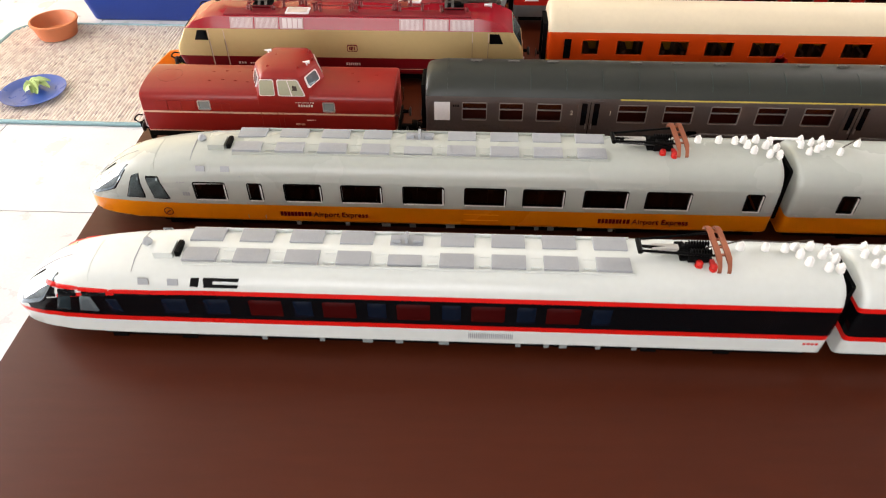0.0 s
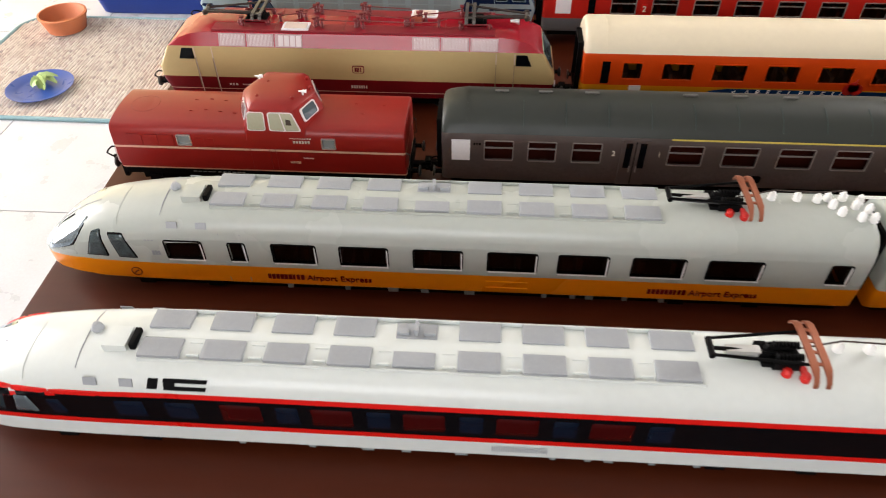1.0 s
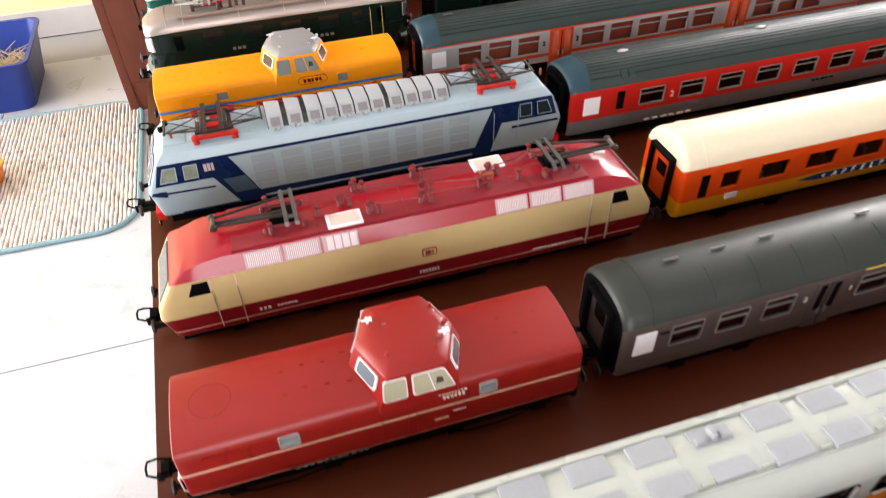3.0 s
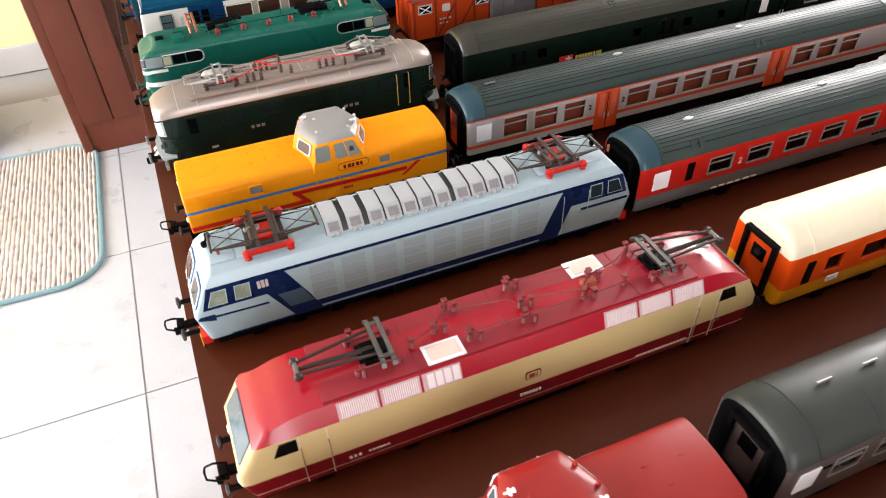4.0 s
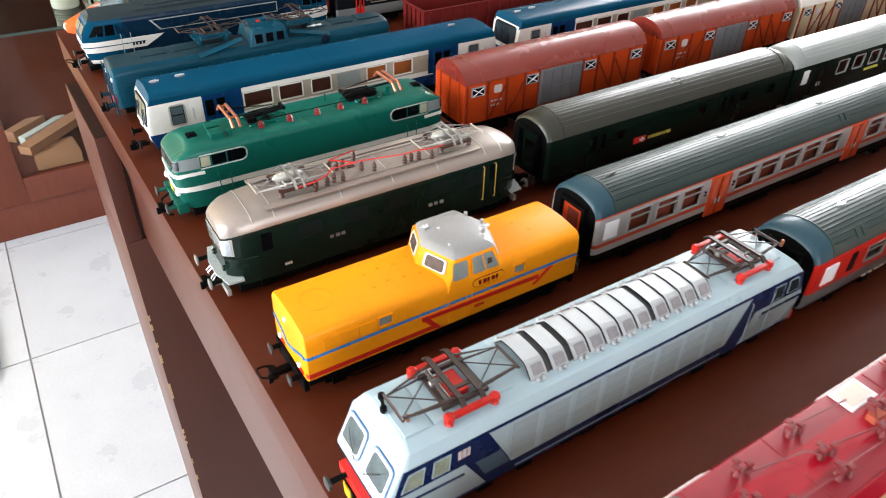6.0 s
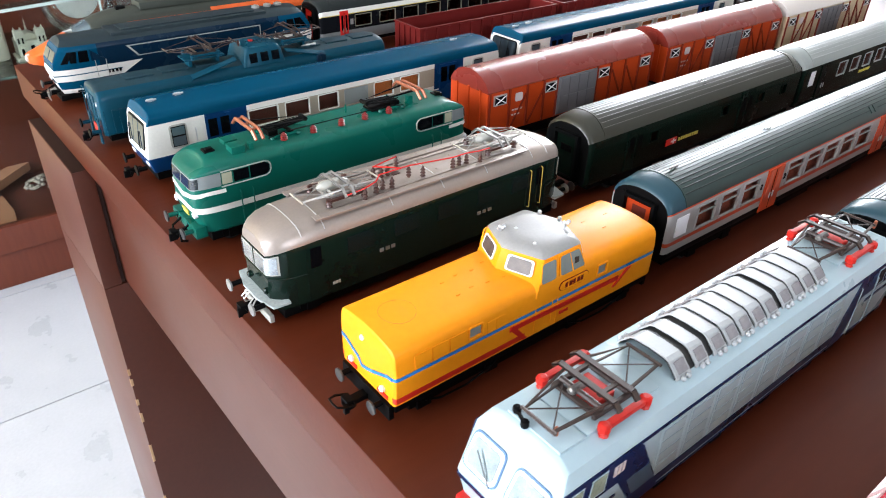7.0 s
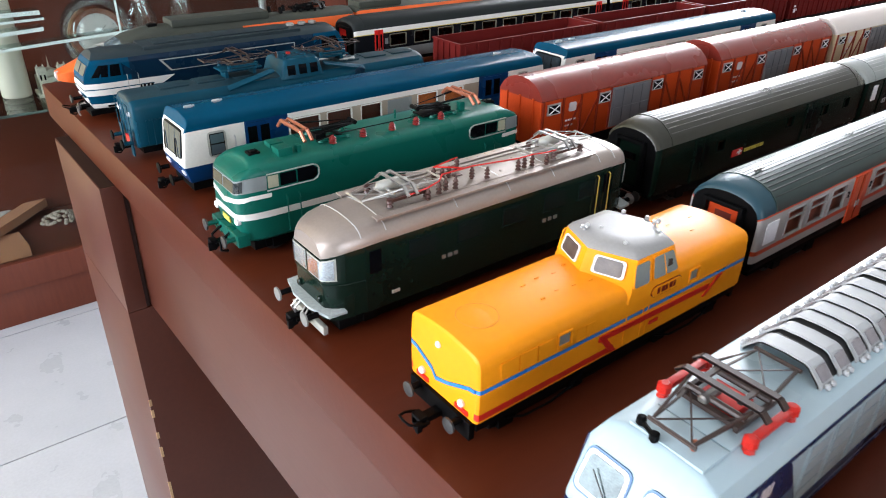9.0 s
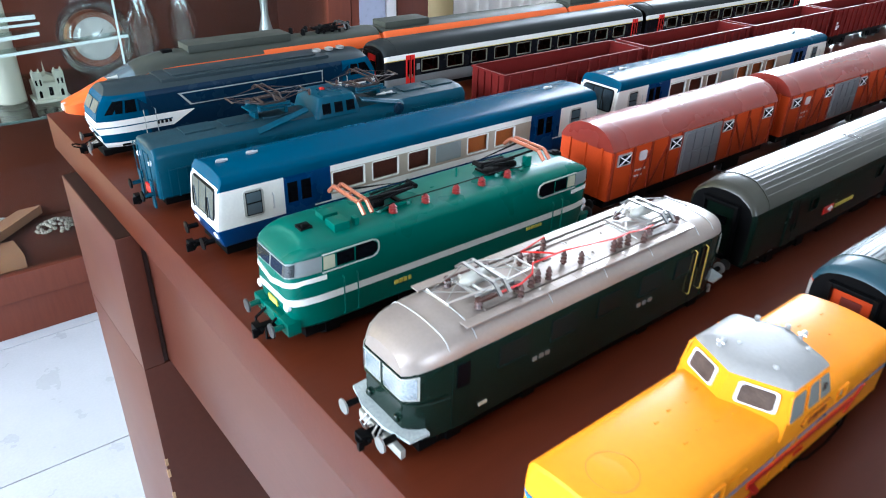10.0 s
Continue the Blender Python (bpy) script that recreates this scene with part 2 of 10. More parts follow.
def rod(bm, p0, p1, r, n=6, r1=None, mi=0):
    p0, p1 = Vector(p0), Vector(p1)
    d = (p1 - p0).normalized()
    a = d.orthogonal().normalized()
    b = d.cross(a)
    rings = []
    for p, q in ((p0, r), (p1, r if r1 is None else r1)):
        rings.append([bm.verts.new(p + q * (math.cos(i * 2 * math.pi / n) * a + math.sin(i * 2 * math.pi / n) * b)) for i in range(n)])
    for i in range(n):
        bm.faces.new((rings[0][i], rings[0][(i + 1) % n], rings[1][(i + 1) % n], rings[1][i])).material_index = mi
    bm.faces.new(rings[0][::-1]).material_index = mi
    bm.faces.new(rings[1]).material_index = mi
    return bm


def lathe(bm, c, prof, n=16, axis="z", mi=0):
    """A turned form: prof is rows of (radius, height) from c along the axis."""
    rings = []
    for r, h in prof:
        ring = []
        for i in range(n):
            u, v = r * math.cos(i * 2 * math.pi / n), r * math.sin(i * 2 * math.pi / n)
            q = (u, v, h) if axis == "z" else (h, u, v) if axis == "x" else (u, h, v)
            ring.append(bm.verts.new((c[0] + q[0], c[1] + q[1], c[2] + q[2])))
        rings.append(ring)
    for a, b in zip(rings, rings[1:]):
        for i in range(n):
            bm.faces.new((a[i], a[(i + 1) % n], b[(i + 1) % n], b[i])).material_index = mi
    bm.faces.new(rings[0][::-1]).material_index = mi
    bm.faces.new(rings[-1]).material_index = mi
    return bm


def wire(bm, pts, r, n=5, mi=0):
    """One bent tube through the points."""
    ps = [Vector(p) for p in pts]
    dirs = [(b - a).normalized() for a, b in zip(ps, ps[1:])]
    side = dirs[0].orthogonal().normalized()
    rings = []
    for i, p in enumerate(ps):
        t = dirs[0] if i == 0 else dirs[-1] if i == len(ps) - 1 else dirs[i - 1] + dirs[i]
        t = t.normalized() if t.length > 1e-6 else dirs[min(i, len(dirs) - 1)]
        side = (side - t * side.dot(t)).normalized()
        up = t.cross(side)
        rings.append([bm.verts.new(p + r * (math.cos(k * 2 * math.pi / n) * side + math.sin(k * 2 * math.pi / n) * up)) for k in range(n)])
    for a, b in zip(rings, rings[1:]):
        for k in range(n):
            bm.faces.new((a[k], a[(k + 1) % n], b[(k + 1) % n], b[k])).material_index = mi
    bm.faces.new(rings[0][::-1]).material_index = mi
    bm.faces.new(rings[-1]).material_index = mi
    return bm


def plate(bm, corners, t, mi=0, lift=0.0):
    """A slab on four corners, given anticlockwise from outside; its face stands t proud."""
    c = [Vector(p) for p in corners]
    nrm = (c[1] - c[0]).cross(c[-1] - c[0]).normalized()
    lo = [bm.verts.new(p + nrm * (lift - 0.0002)) for p in c]
    hi = [bm.verts.new(p + nrm * (t + lift)) for p in c]
    k = len(c)
    bm.faces.new(hi).material_index = mi
    for i in range(k):
        bm.faces.new((lo[i], lo[(i + 1) % k], hi[(i + 1) % k], hi[i])).material_index = mi
    return bm


def rrect(w, h, r, n=3):
    out = []
    for cx, cz, a0 in ((w / 2 - r, h / 2 - r, 0), (-w / 2 + r, h / 2 - r, 90), (-w / 2 + r, -h / 2 + r, 180), (w / 2 - r, -h / 2 + r, 270)):
        out += [(cx + r * math.cos(radians(a0 + 90 * i / n)), cz + r * math.sin(radians(a0 + 90 * i / n))) for i in range(n + 1)]
    return out


WINDOWS = {}


def window(parent, x0, x1, z0, z1, y, frame_m, glass_m, bars=(), r=0.0012, fw=0.0006, name="window", proud=0.0003, slope=0.0, both=True):
    """A window in a side wall: a rounded frame and a pane set back in it. bars: heights of glazing bars, as shares."""
    w, h = x1 - x0, z1 - z0
    key = (round(w, 4), round(h, 4), frame_m.name, glass_m.name, tuple(bars), r, fw)
    if key not in WINDOWS:
        bm = bmesh.new()
        o, i = rrect(w, h, r), rrect(w - 2 * fw, h - 2 * fw, max(r - fw, 0.0002))
        k = len(o)
        vo = [bm.verts.new((a, -proud, b)) for a, b in o]
        vi = [bm.verts.new((a, -proud, b)) for a, b in i]
        vb = [bm.verts.new((a, 0.0008, b)) for a, b in o]
        vd = [bm.verts.new((a, 0.0010, b)) for a, b in i]
        for q in range(k):
            q2 = (q + 1) % k
            bm.faces.new((vo[q], vo[q2], vi[q2], vi[q]))
            bm.faces.new((vb[q], vb[q2], vo[q2], vo[q]))
            bm.faces.new((vi[q], vi[q2], vd[q2], vd[q]))
        for s in bars:
            box(bm, -w / 2 + fw, w / 2 - fw, -0.0001, 0.0006, -h / 2 + h * s - 0.00025, -h / 2 + h * s + 0.00025)
        me = bpy.data.meshes.new(name)
        bmesh.ops.recalc_face_normals(bm, faces=bm.faces)
        bm.to_mesh(me)
        bm.free()
        me.materials.append(frame_m)
        b2 = bmesh.new()
        b2.faces.new([b2.verts.new((a, 0.0007, b)) for a, b in i])
        mg = bpy.data.meshes.new("pane")
        b2.to_mesh(mg)
        b2.free()
        mg.materials.append(glass_m)
        WINDOWS[key] = (me, mg)
    me, mg = WINDOWS[key]
    for s in (-1, 1) if both else (-1,):
        o = put(name, me, parent, at=((x0 + x1) / 2, s * y, (z0 + z1) / 2), flip=s > 0)
        if slope:
            o.rotation_euler = (slope if s < 0 else -slope, 0, 0 if s < 0 else math.pi)
        put("pane", mg, o)


def insert(half, cuts):
    """The half profile with points added at the heights in cuts."""
    out = list(half)
    for z in sorted(cuts):
        for i in range(len(out) - 1):
            (ya, za), (yb, zb) = out[i], out[i + 1]
            if za + 1e-6 < z < zb - 1e-6:
                f = (z - za) / (zb - za)
                out.insert(i + 1, (ya + f * (yb - ya), z))
                break
    return out


def hull(parent, x0, x1, half, paint, holes=(), zcuts=(), xcuts=(), shape=None, ends=(0.003, 0.003), cap=None, depth=0.0007):
    """A vehicle's shell, lofted along x. half: (y, z) from sill to roof ridge; paint(x, z, k) -> (part name, material);
    holes: (x0, x1, z0, z1) cut through both sides; shape(x, y, z) -> the point moved."""
    zc = set(zcuts) | {h[2] for h in holes} | {h[3] for h in holes}
    hp = insert(half, zc)
    ring = [(-y, z) for y, z in hp] + [(y, z) for y, z in reversed(hp) if y > 1e-6]
    K = len(ring)
    xs = {x0, x1} | set(xcuts) | {h[0] for h in holes} | {h[1] for h in holes}
    zm = half[0][1] + 0.45 * (half[-1][1] - half[0][1])
    rnd = {}
    if ends[0]:
        for f, s in ((0.0, 0.90), (0.12, 0.955), (0.4, 0.99), (1.0, 1.0)):
            rnd[x0 + f * ends[0]] = s
    if ends[1]:
        for f, s in ((0.0, 0.90), (0.12, 0.955), (0.4, 0.99), (1.0, 1.0)):
            rnd[x1 - f * ends[1]] = s
    xs = sorted(xs | set(rnd))
    pts = []
    for x in xs:
        s = rnd.get(x, 1.0)
        row = []
        for y, z in ring:
            p = (x, y * s, z if z < zm else zm + (z - zm) * s)
            row.append(shape(*p) if shape else p)
        pts.append(row)
    hole = [[False] * (K - 1) for _ in xs[:-1]]
    for i in range(len(xs) - 1):
        xm = (xs[i] + xs[i + 1]) / 2
        for k in range(K - 1):
            zmid = (ring[k][1] + ring[k + 1][1]) / 2
            if abs(ring[k][0]) > 0.006 and any(a < xm < b and c < zmid < d for a, b, c, d in holes):
                hole[i][k] = True
    made = {}

    def vert(g, key, p):
        if key not in g["v"]:
            g["v"][key] = g["bm"].verts.new(p)
        return g["v"][key]

    def group(name):
        if name not in made:
            made[name] = {"bm": bmesh.new(), "v": {}, "m": []}
        return made[name]

    def face(name, m, keys_pts):
        g = group(name)
        if m not in g["m"]:
            g["m"].append(m)
        try:
            g["bm"].faces.new([vert(g, k, p) for k, p in keys_pts]).material_index = g["m"].index(m)
        except ValueError:
            pass

    for i in range(len(xs) - 1):
        for k in range(K - 1):
            if hole[i][k]:
                name, m = paint((xs[i] + xs[i + 1]) / 2, ring[k][1], k)
                for (a, b), (di, dk) in (((0, 1), (-1, 0)), ((1, 2), (0, 1)), ((2, 3), (1, 0)), ((3, 0), (0, -1))):
                    ni, nk = i + di, k + dk
                    if 0 <= ni < len(xs) - 1 and 0 <= nk < K - 1 and hole[ni][nk]:
                        continue
                    cn = [(i, k), (i, k + 1), (i + 1, k + 1), (i + 1, k)]
                    pa, pb = pts[cn[a][0]][cn[a][1]], pts[cn[b][0]][cn[b][1]]
                    sg = -1 if pa[1] > 0 else 1
                    qa, qb = (pa[0], pa[1] + sg * depth, pa[2]), (pb[0], pb[1] + sg * depth, pb[2])
                    face(name, m, [(cn[a], pa), (cn[b], pb), ((cn[b], 1), qb), ((cn[a], 1), qa)])
                continue
            (ya, za), (yb, zb) = ring[k], ring[k + 1]
            r = paint((xs[i] + xs[i + 1]) / 2, (za + zb) / 2, k)
            face(r[0], r[1], [((i, k), pts[i][k]), ((i + 1, k), pts[i + 1][k]), ((i + 1, k + 1), pts[i + 1][k + 1]), ((i, k + 1), pts[i][k + 1])])
    # ends: a band for each height, so that the livery runs round
    n = len(hp)
    for i, xe in ((0, x0 + 1e-5), (len(xs) - 1, x1 - 1e-5)):
        for k in range(n - 1):
            a, b, c, d = k, k + 1, K - 2 - k, K - 1 - k
            m = cap[0 if i == 0 else 1] if cap else None
            r = ("end_wall" if i == 0 else "end_wall.rear", m) if m else paint(xe, (ring[a][1] + ring[b][1]) / 2, k)
            ids = [a, b, c, d] if c != b else [a, b, d]
            face(r[0], r[1], [((i, q), pts[i][q]) for q in ids])
    # floor
    r = ("underframe", BLACK)
    face(*r, [((0, 0), pts[0][0]), ((0, K - 1), pts[0][K - 1]), ((len(xs) - 1, K - 1), pts[-1][K - 1]), ((len(xs) - 1, 0), pts[-1][0])])
    return {name: part(name.split(".")[0], g["bm"], g["m"], parent, smooth=70 if name == "windscreen" else 35) for name, g in made.items()}


SHARED = {}


def shared(key, build, mats):
    if key not in SHARED:
        bm = bmesh.new()
        build(bm)
        bmesh.ops.recalc_face_normals(bm, faces=bm.faces)
        me = bpy.data.meshes.new(key)
        bm.to_mesh(me)
        bm.free()
        for m in mats:
            me.materials.append(m)
        me.polygons.foreach_set("use_smooth", [True] * len(me.polygons))
        me.set_sharp_from_angle(angle=radians(40))
        SHARED[key] = me
    return SHARED[key]


def bogie(parent, x, span=0.028, r=0.0055, hw=0.012, axles=2, top=0.011):
    def frame_(bm):
        for s in (-1, 1):
            box(bm, -span / 2 - 0.006, span / 2 + 0.006, s * hw - 0.001, s * hw + 0.001, r - 0.001, r + 0.004)
            for a in range(axles):
                ax = -span / 2 + a * span / (axles - 1)
                box(bm, ax - 0.003, ax + 0.003, s * (hw + 0.0005) - 0.0015, s * (hw + 0.0005) + 0.0015, r - 0.002, r + 0.0025)
        box(bm, -0.006, 0.006, -hw, hw, r, top)

    b = put("bogie", shared("bogie%g_%g_%d_%g" % (span, hw, axles, top), frame_, [BLACK]), parent, at=(x, 0, 0))
    w = shared("wheel%g" % r, lambda bm: lathe(bm, (0, 0, 0), [(r * 0.3, -0.0016), (r * 0.8, -0.0014), (r * 0.85, -0.0016), (r, -0.0016), (r, 0.0012), (r * 0.9, 0.0014)], 16, "y"), [DARKGREY])
    for a in range(axles):
        for s in (-1, 1):
            put("wheel", w, b, at=(-span / 2 + a * span / (axles - 1), s * 0.0083, r), flip=s > 0)


def buffer_pair(parent, x, d, z=0.0125, hy=0.010, L=0.006, r=0.0026, m=None, disc=None):
    """Two buffers at the end x, pointing in the direction d (-1 or 1)."""
    def b(bm):
        rod(bm, (0, 0, 0), (0.75 * d * L, 0, 0), r * 0.42, 10)
        lathe(bm, (0, 0, 0), sorted([(r * 0.4, d * L * 0.75), (r, d * L * 0.84), (r, d * L * 0.95), (r * 0.5, d * L)], key=lambda q: q[1]), 14, "x", 1)
    me = shared("buffer%g_%g_%g_%s" % (d, L, r, (disc or DARKGREY).name), b, [m or BLACK, disc or DARKGREY])
    for s in (-1, 1):
        put("buffer", me, parent, at=(x, s * hy, z))


def coupler(parent, x, d, z=0.009, loop=True, m=None):
    def b(bm):
        box(bm, min(0, d * 0.009), max(0, d * 0.009), -0.0016, 0.0016, -0.001, 0.001)
        box(bm, min(d * 0.006, d * 0.009), max(d * 0.006, d * 0.009), -0.0022, 0.0022, -0.0018, 0.0022, 0.0004)
        box(bm, min(d * 0.0085, d * 0.0105), max(d * 0.0085, d * 0.0105), -0.0030, -0.0016, -0.0020, 0.0016, 0.0003)
        rod(bm, (d * 0.0065, -0.0034, 0.0006), (d * 0.0065, 0.0034, 0.0006), 0.0006, 6)
        wire(bm, [(d * 0.004, 0.0010, -0.001), (d * 0.0062, 0.0014, -0.0040), (d * 0.0088, 0.0010, -0.0034)], 0.0005)
        if loop:
            wire(bm, [(d * 0.0065, -0.0034, 0.0006), (d * 0.0105, -0.0036, 0.0020), (d * 0.0132, -0.0026, 0.0028), (d * 0.0136, 0, 0.0030), (d * 0.0132, 0.0026, 0.0028), (d * 0.0105, 0.0036, 0.0020), (d * 0.0065, 0.0034, 0.0006)], 0.00045)
    put("coupler", shared("coupler%g%d" % (d, loop), b, [m or BLACK]), parent, at=(x, 0, z))


def ramp(bm, x0, x1, y, z0, z1, t=0.0003):
    """A flat field on the near side, t proud."""
    return plate(bm, ((x0, -y, z0), (x1, -y, z0), (x1, -y, z1), (x0, -y, z1)), t)


def field(parent, name, x0, x1, y, z0, z1, m, t=0.0003, both=True, label="", skew=0.0):
    bm = bmesh.new()
    plate(bm, ((x0 , -y, z0), (x1, -y, z0), (x1 + skew, -y, z1), (x0 + skew, -y, z1)), t)
    if both:
        b2 = plate(bmesh.new(), ((x1, y, z0), (x0, y, z0), (x0 + skew, y, z1), (x1 + skew, y, z1)), t)
        part(name, b2, m, parent, label, smooth=0)
    return part(name, bm, m, parent, label, smooth=0)


def letters(parent, text, x, y, z, size, m, name="lettering", face="near", extrude=0.00015, shear=0.0):
    c = bpy.data.curves.new("t", "FONT")
    c.body, c.size, c.extrude, c.shear = text, size, extrude, shear
    c.align_x = "LEFT"
    o = new("t", c)
    bpy.context.view_layer.update()
    me = bpy.data.meshes.new_from_object(o.evaluated_get(bpy.context.evaluated_depsgraph_get()))
    bpy.data.objects.remove(o)
    me.materials.clear()
    me.materials.append(m)
    q = put(name, me, parent, at=(x, -y, z))
    q.rotation_euler = (radians(90), 0, 0)
    return q


def bars(parent, x0, x1, y, z, h, m, n=6, seed=1, name="lettering"):
    """Writing too small to read, as plain bars."""
    rnd = random.Random(seed)
    bm = bmesh.new()
    step = (x1 - x0) / n
    for i in range(n):
        a = x0 + i * step
        ramp(bm, a, a + step * rnd.uniform(0.55, 0.85), y, z, z + h, 0.0002)
    return part(name, bm, m, parent, smooth=0)


def insulator(parent, x, y, z, h=0.005, r=0.0013, m=None):
    me = shared("insulator%g_%g_%s" % (h, r, m.name), lambda bm: lathe(bm, (0, 0, 0), [(r * 0.6, -0.0008), (r * 0.6, h * 0.15), (r, h * 0.2), (r * 0.55, h * 0.35), (r, h * 0.45), (r * 0.55, h * 0.6), (r * 0.9, h * 0.7), (r * 0.5, h * 0.85), (r * 0.35, h)], 10), [m])
    return put("insulator", me, parent, at=(x, y, z))

# ---- the room ----
def slab(name, x0, x1, y0, y1, z0, z1, m, label, category, bev=0.0):
    bm = bmesh.new()
    box(bm, x0, x1, y0, y1, z0, z1, bev)
    o = part(name, bm, m, None, smooth=0)
    return tagged(o, label, category, kind="structure")


def tile_material():
    m = mat("speckled_white_tile", (0.425, 0.435, 0.455), 0.30, vary=0.07, scale=14, bump=0.05, bscale=60)
    n, l = m.node_tree.nodes, m.node_tree.links
    p = n["Principled BSDF"]
    src = p.inputs["Base Color"].links[0].from_socket
    info, mr, mul = n.new("ShaderNodeObjectInfo"), n.new("ShaderNodeMapRange"), n.new("ShaderNodeVectorMath")
    mul.operation = "SCALE"
    mr.inputs["To Min"].default_value, mr.inputs["To Max"].default_value = 0.95, 1.03
    l.new(info.outputs["Random"], mr.inputs["Value"])
    l.new(src, mul.inputs[0]), l.new(mr.outputs[0], mul.inputs["Scale"]), l.new(mul.outputs[0], p.inputs["Base Color"])
    return m


TILE = tile_material()
GROUT = mat("grey_grout", (0.33, 0.32, 0.31), 0.9)
WALLYELLOW = mat("pale_yellow_wall", (0.80, 0.66, 0.36), 0.85, vary=0.03, scale=4, bump=0.1, bscale=90)
CEIL = mat("white_plaster", (0.60, 0.59, 0.57), 0.9, vary=0.03, scale=4, bump=0.1, bscale=90)
PLASTER = mat("buff_plaster", (0.42, 0.40, 0.37), 0.9, vary=0.03, scale=4, bump=0.1, bscale=90)
BASEB = mat("stone_skirting", (0.55, 0.53, 0.50), 0.4, vary=0.06, scale=18)
RX0, RX1, RY0, RY1, RH = -3.0, 4.6, -2.5, 2.62, 2.6
floor = slab("floor", RX0, RX1, RY0, RY1, -0.10, -0.003, GROUT, "grey grout bed under white floor tiles", "floor")
slab("ceiling", RX0, RX1, RY0, RY1, RH, RH + 0.1, CEIL, "plain white plaster ceiling", "ceiling")
slab("wall_east", RX1, RX1 + 0.15, RY0, RY1, 0, RH, PLASTER, "plain white plaster wall", "wall")


def wall_with_window(name, along, at, a0, a1, w0, w1, s0, s1, m, label, thick=0.15):
    """A wall with one opening, w0..w1 wide and s0..s1 high. along: the axis that it runs on."""
    d = 1 if at > 0 else -1
    p0, p1 = sorted((at, at + d * thick))
    bm = bmesh.new()
    for u0, u1, z0, z1 in ((a0, w0, 0, RH), (w1, a1, 0, RH), (w0, w1, 0, s0), (w0, w1, s1, RH)):
        if u1 - u0 > 0.001 and z1 - z0 > 0.001:
            if along == "x":
                box(bm, u0, u1, p0, p1, z0, z1)
            else:
                box(bm, p0, p1, u0, u1, z0, z1)
    return tagged(part(name, bm, m, None, smooth=0), label, "wall", kind="structure")


wall_with_window("wall_north", "x", RY1, RX0, RX1, 1.75, 4.05, 0.35, 2.35, WALLYELLOW, "pale yellow painted wall with a tall window")
wall_with_window("wall_west", "y", RX0, RY0, RY1, 0.1, 2.3, 0.05, 2.3, PLASTER, "plain white wall with a glazed door opening")
# unseen south wall; its opening is made up to go with the fill lamp
wall_with_window("wall_south", "x", RY0, RX0, RX1, -1.5, 0.5, 0.9, 2.3, PLASTER, "plain unseen wall with an opening behind the fill lamp")
slab("baseboard", RX0, 1.0, RY1 - 0.012, RY1 - 0.001, 0, 0.085, BASEB, "pale stone skirting along the yellow wall", "baseboard", 0.002)

TP, TX, TY = 0.4110, -0.362, 1.179
tile_me = bpy.data.meshes.new("tile")
tb = bmesh.new()
box(tb, 0.0015, TP - 0.0015, 0.0015, TP - 0.0015, -0.006, 0.0, 0.0012)
tb.to_mesh(tile_me)
tb.free()
tile_me.materials.append(TILE)
for i in range(-6, 12):
    for j in range(-8, 4):
        x, y = TX + i * TP, TY + j * TP
        if x > RX0 and x + TP < RX1 and y > RY0 and y + TP < RY1 + 0.1:
            put("tile", tile_me, floor, at=(x, y, 0))

# window frame, curtain and the dark door beside the display cabinet
WINW = mat("white_window_frame", (0.75, 0.76, 0.78), 0.4)
CURTAIN = mat("pleated_voile", (0.74, 0.70, 0.66), 0.9, vary=0.04, scale=30)
CURTAIN.node_tree.nodes["Principled BSDF"].inputs["Transmission Weight"].default_value = 0.25
win = thing("window_1", (1.75, RY1, 0.35), "white framed window behind pleated voile curtains", "window")
win["kind"] = "structure"
part("window_frame", boxes((0, 2.3, 0.03, 0.09, 0, 0.07), (0, 2.3, 0.03, 0.09, 1.93, 2.0), (0, 0.07, 0.03, 0.09, 0.07, 1.93), (2.23, 2.3, 0.03, 0.09, 0.07, 1.93), (1.12, 1.18, 0.03, 0.09, 0.07, 1.93), bev=0.004), WINW, win)
for a in (0.07, 1.18):
    o = part("pane", boxes((a, a + 1.05, 0.055, 0.06, 0.07, 1.93)), GLASS, win, smooth=0)
    o.visible_shadow = False


def curtain(x0, x1, y, z0, z1, fold):
    bm = bmesh.new()
    n = int((x1 - x0) / fold * 8)
    cols = []
    for i in range(n + 1):
        x = x0 + (x1 - x0) * i / n
        dy = 0.014 * math.sin(2 * math.pi * i / 8) + 0.006 * math.sin(i * 0.37)
        cols.append([bm.verts.new((x, y + dy * (1.0 if k == 0 else 0.8), z)) for k, z in enumerate((z0, z1))])
    for a, b in zip(cols, cols[1:]):
        bm.faces.new((a[0], b[0], b[1], a[1]))
    o = part("curtain", bm, CURTAIN, None, smooth=80)
    sm = o.modifiers.new("thick", "SOLIDIFY")
    sm.thickness = 0.001
    return tagged(o, "off-white pleated voile curtain hanging before the window", "curtain")


curtain(1.36, 4.2, 2.50, 0.03, 2.42, 0.055)

door = thing("door_1", (0.80, 2.60, 0.0), "dark wooden door frame with a pale blue glazed panel", "door")
door["kind"] = "structure"
PALEBLUE = mat("pale_blue_panel", (0.42, 0.46, 0.60), 0.3)
part("door_frame", boxes((0, 0.16, -0.03, 0.012, 0, 2.05), (0.37, 0.50, -0.03, 0.012, 0, 2.05), (0.16, 0.37, -0.03, 0.012, 1.98, 2.05), bev=0.003), MAHOG, door)
part("panel", boxes((0.20, 0.33, -0.012, 0.012, 0, 1.98)), PALEBLUE, door)
part("strip", boxes((0.16, 0.20, -0.02, 0.012, 0, 1.98), (0.33, 0.37, -0.02, 0.012, 0, 1.98)), WINW, door)

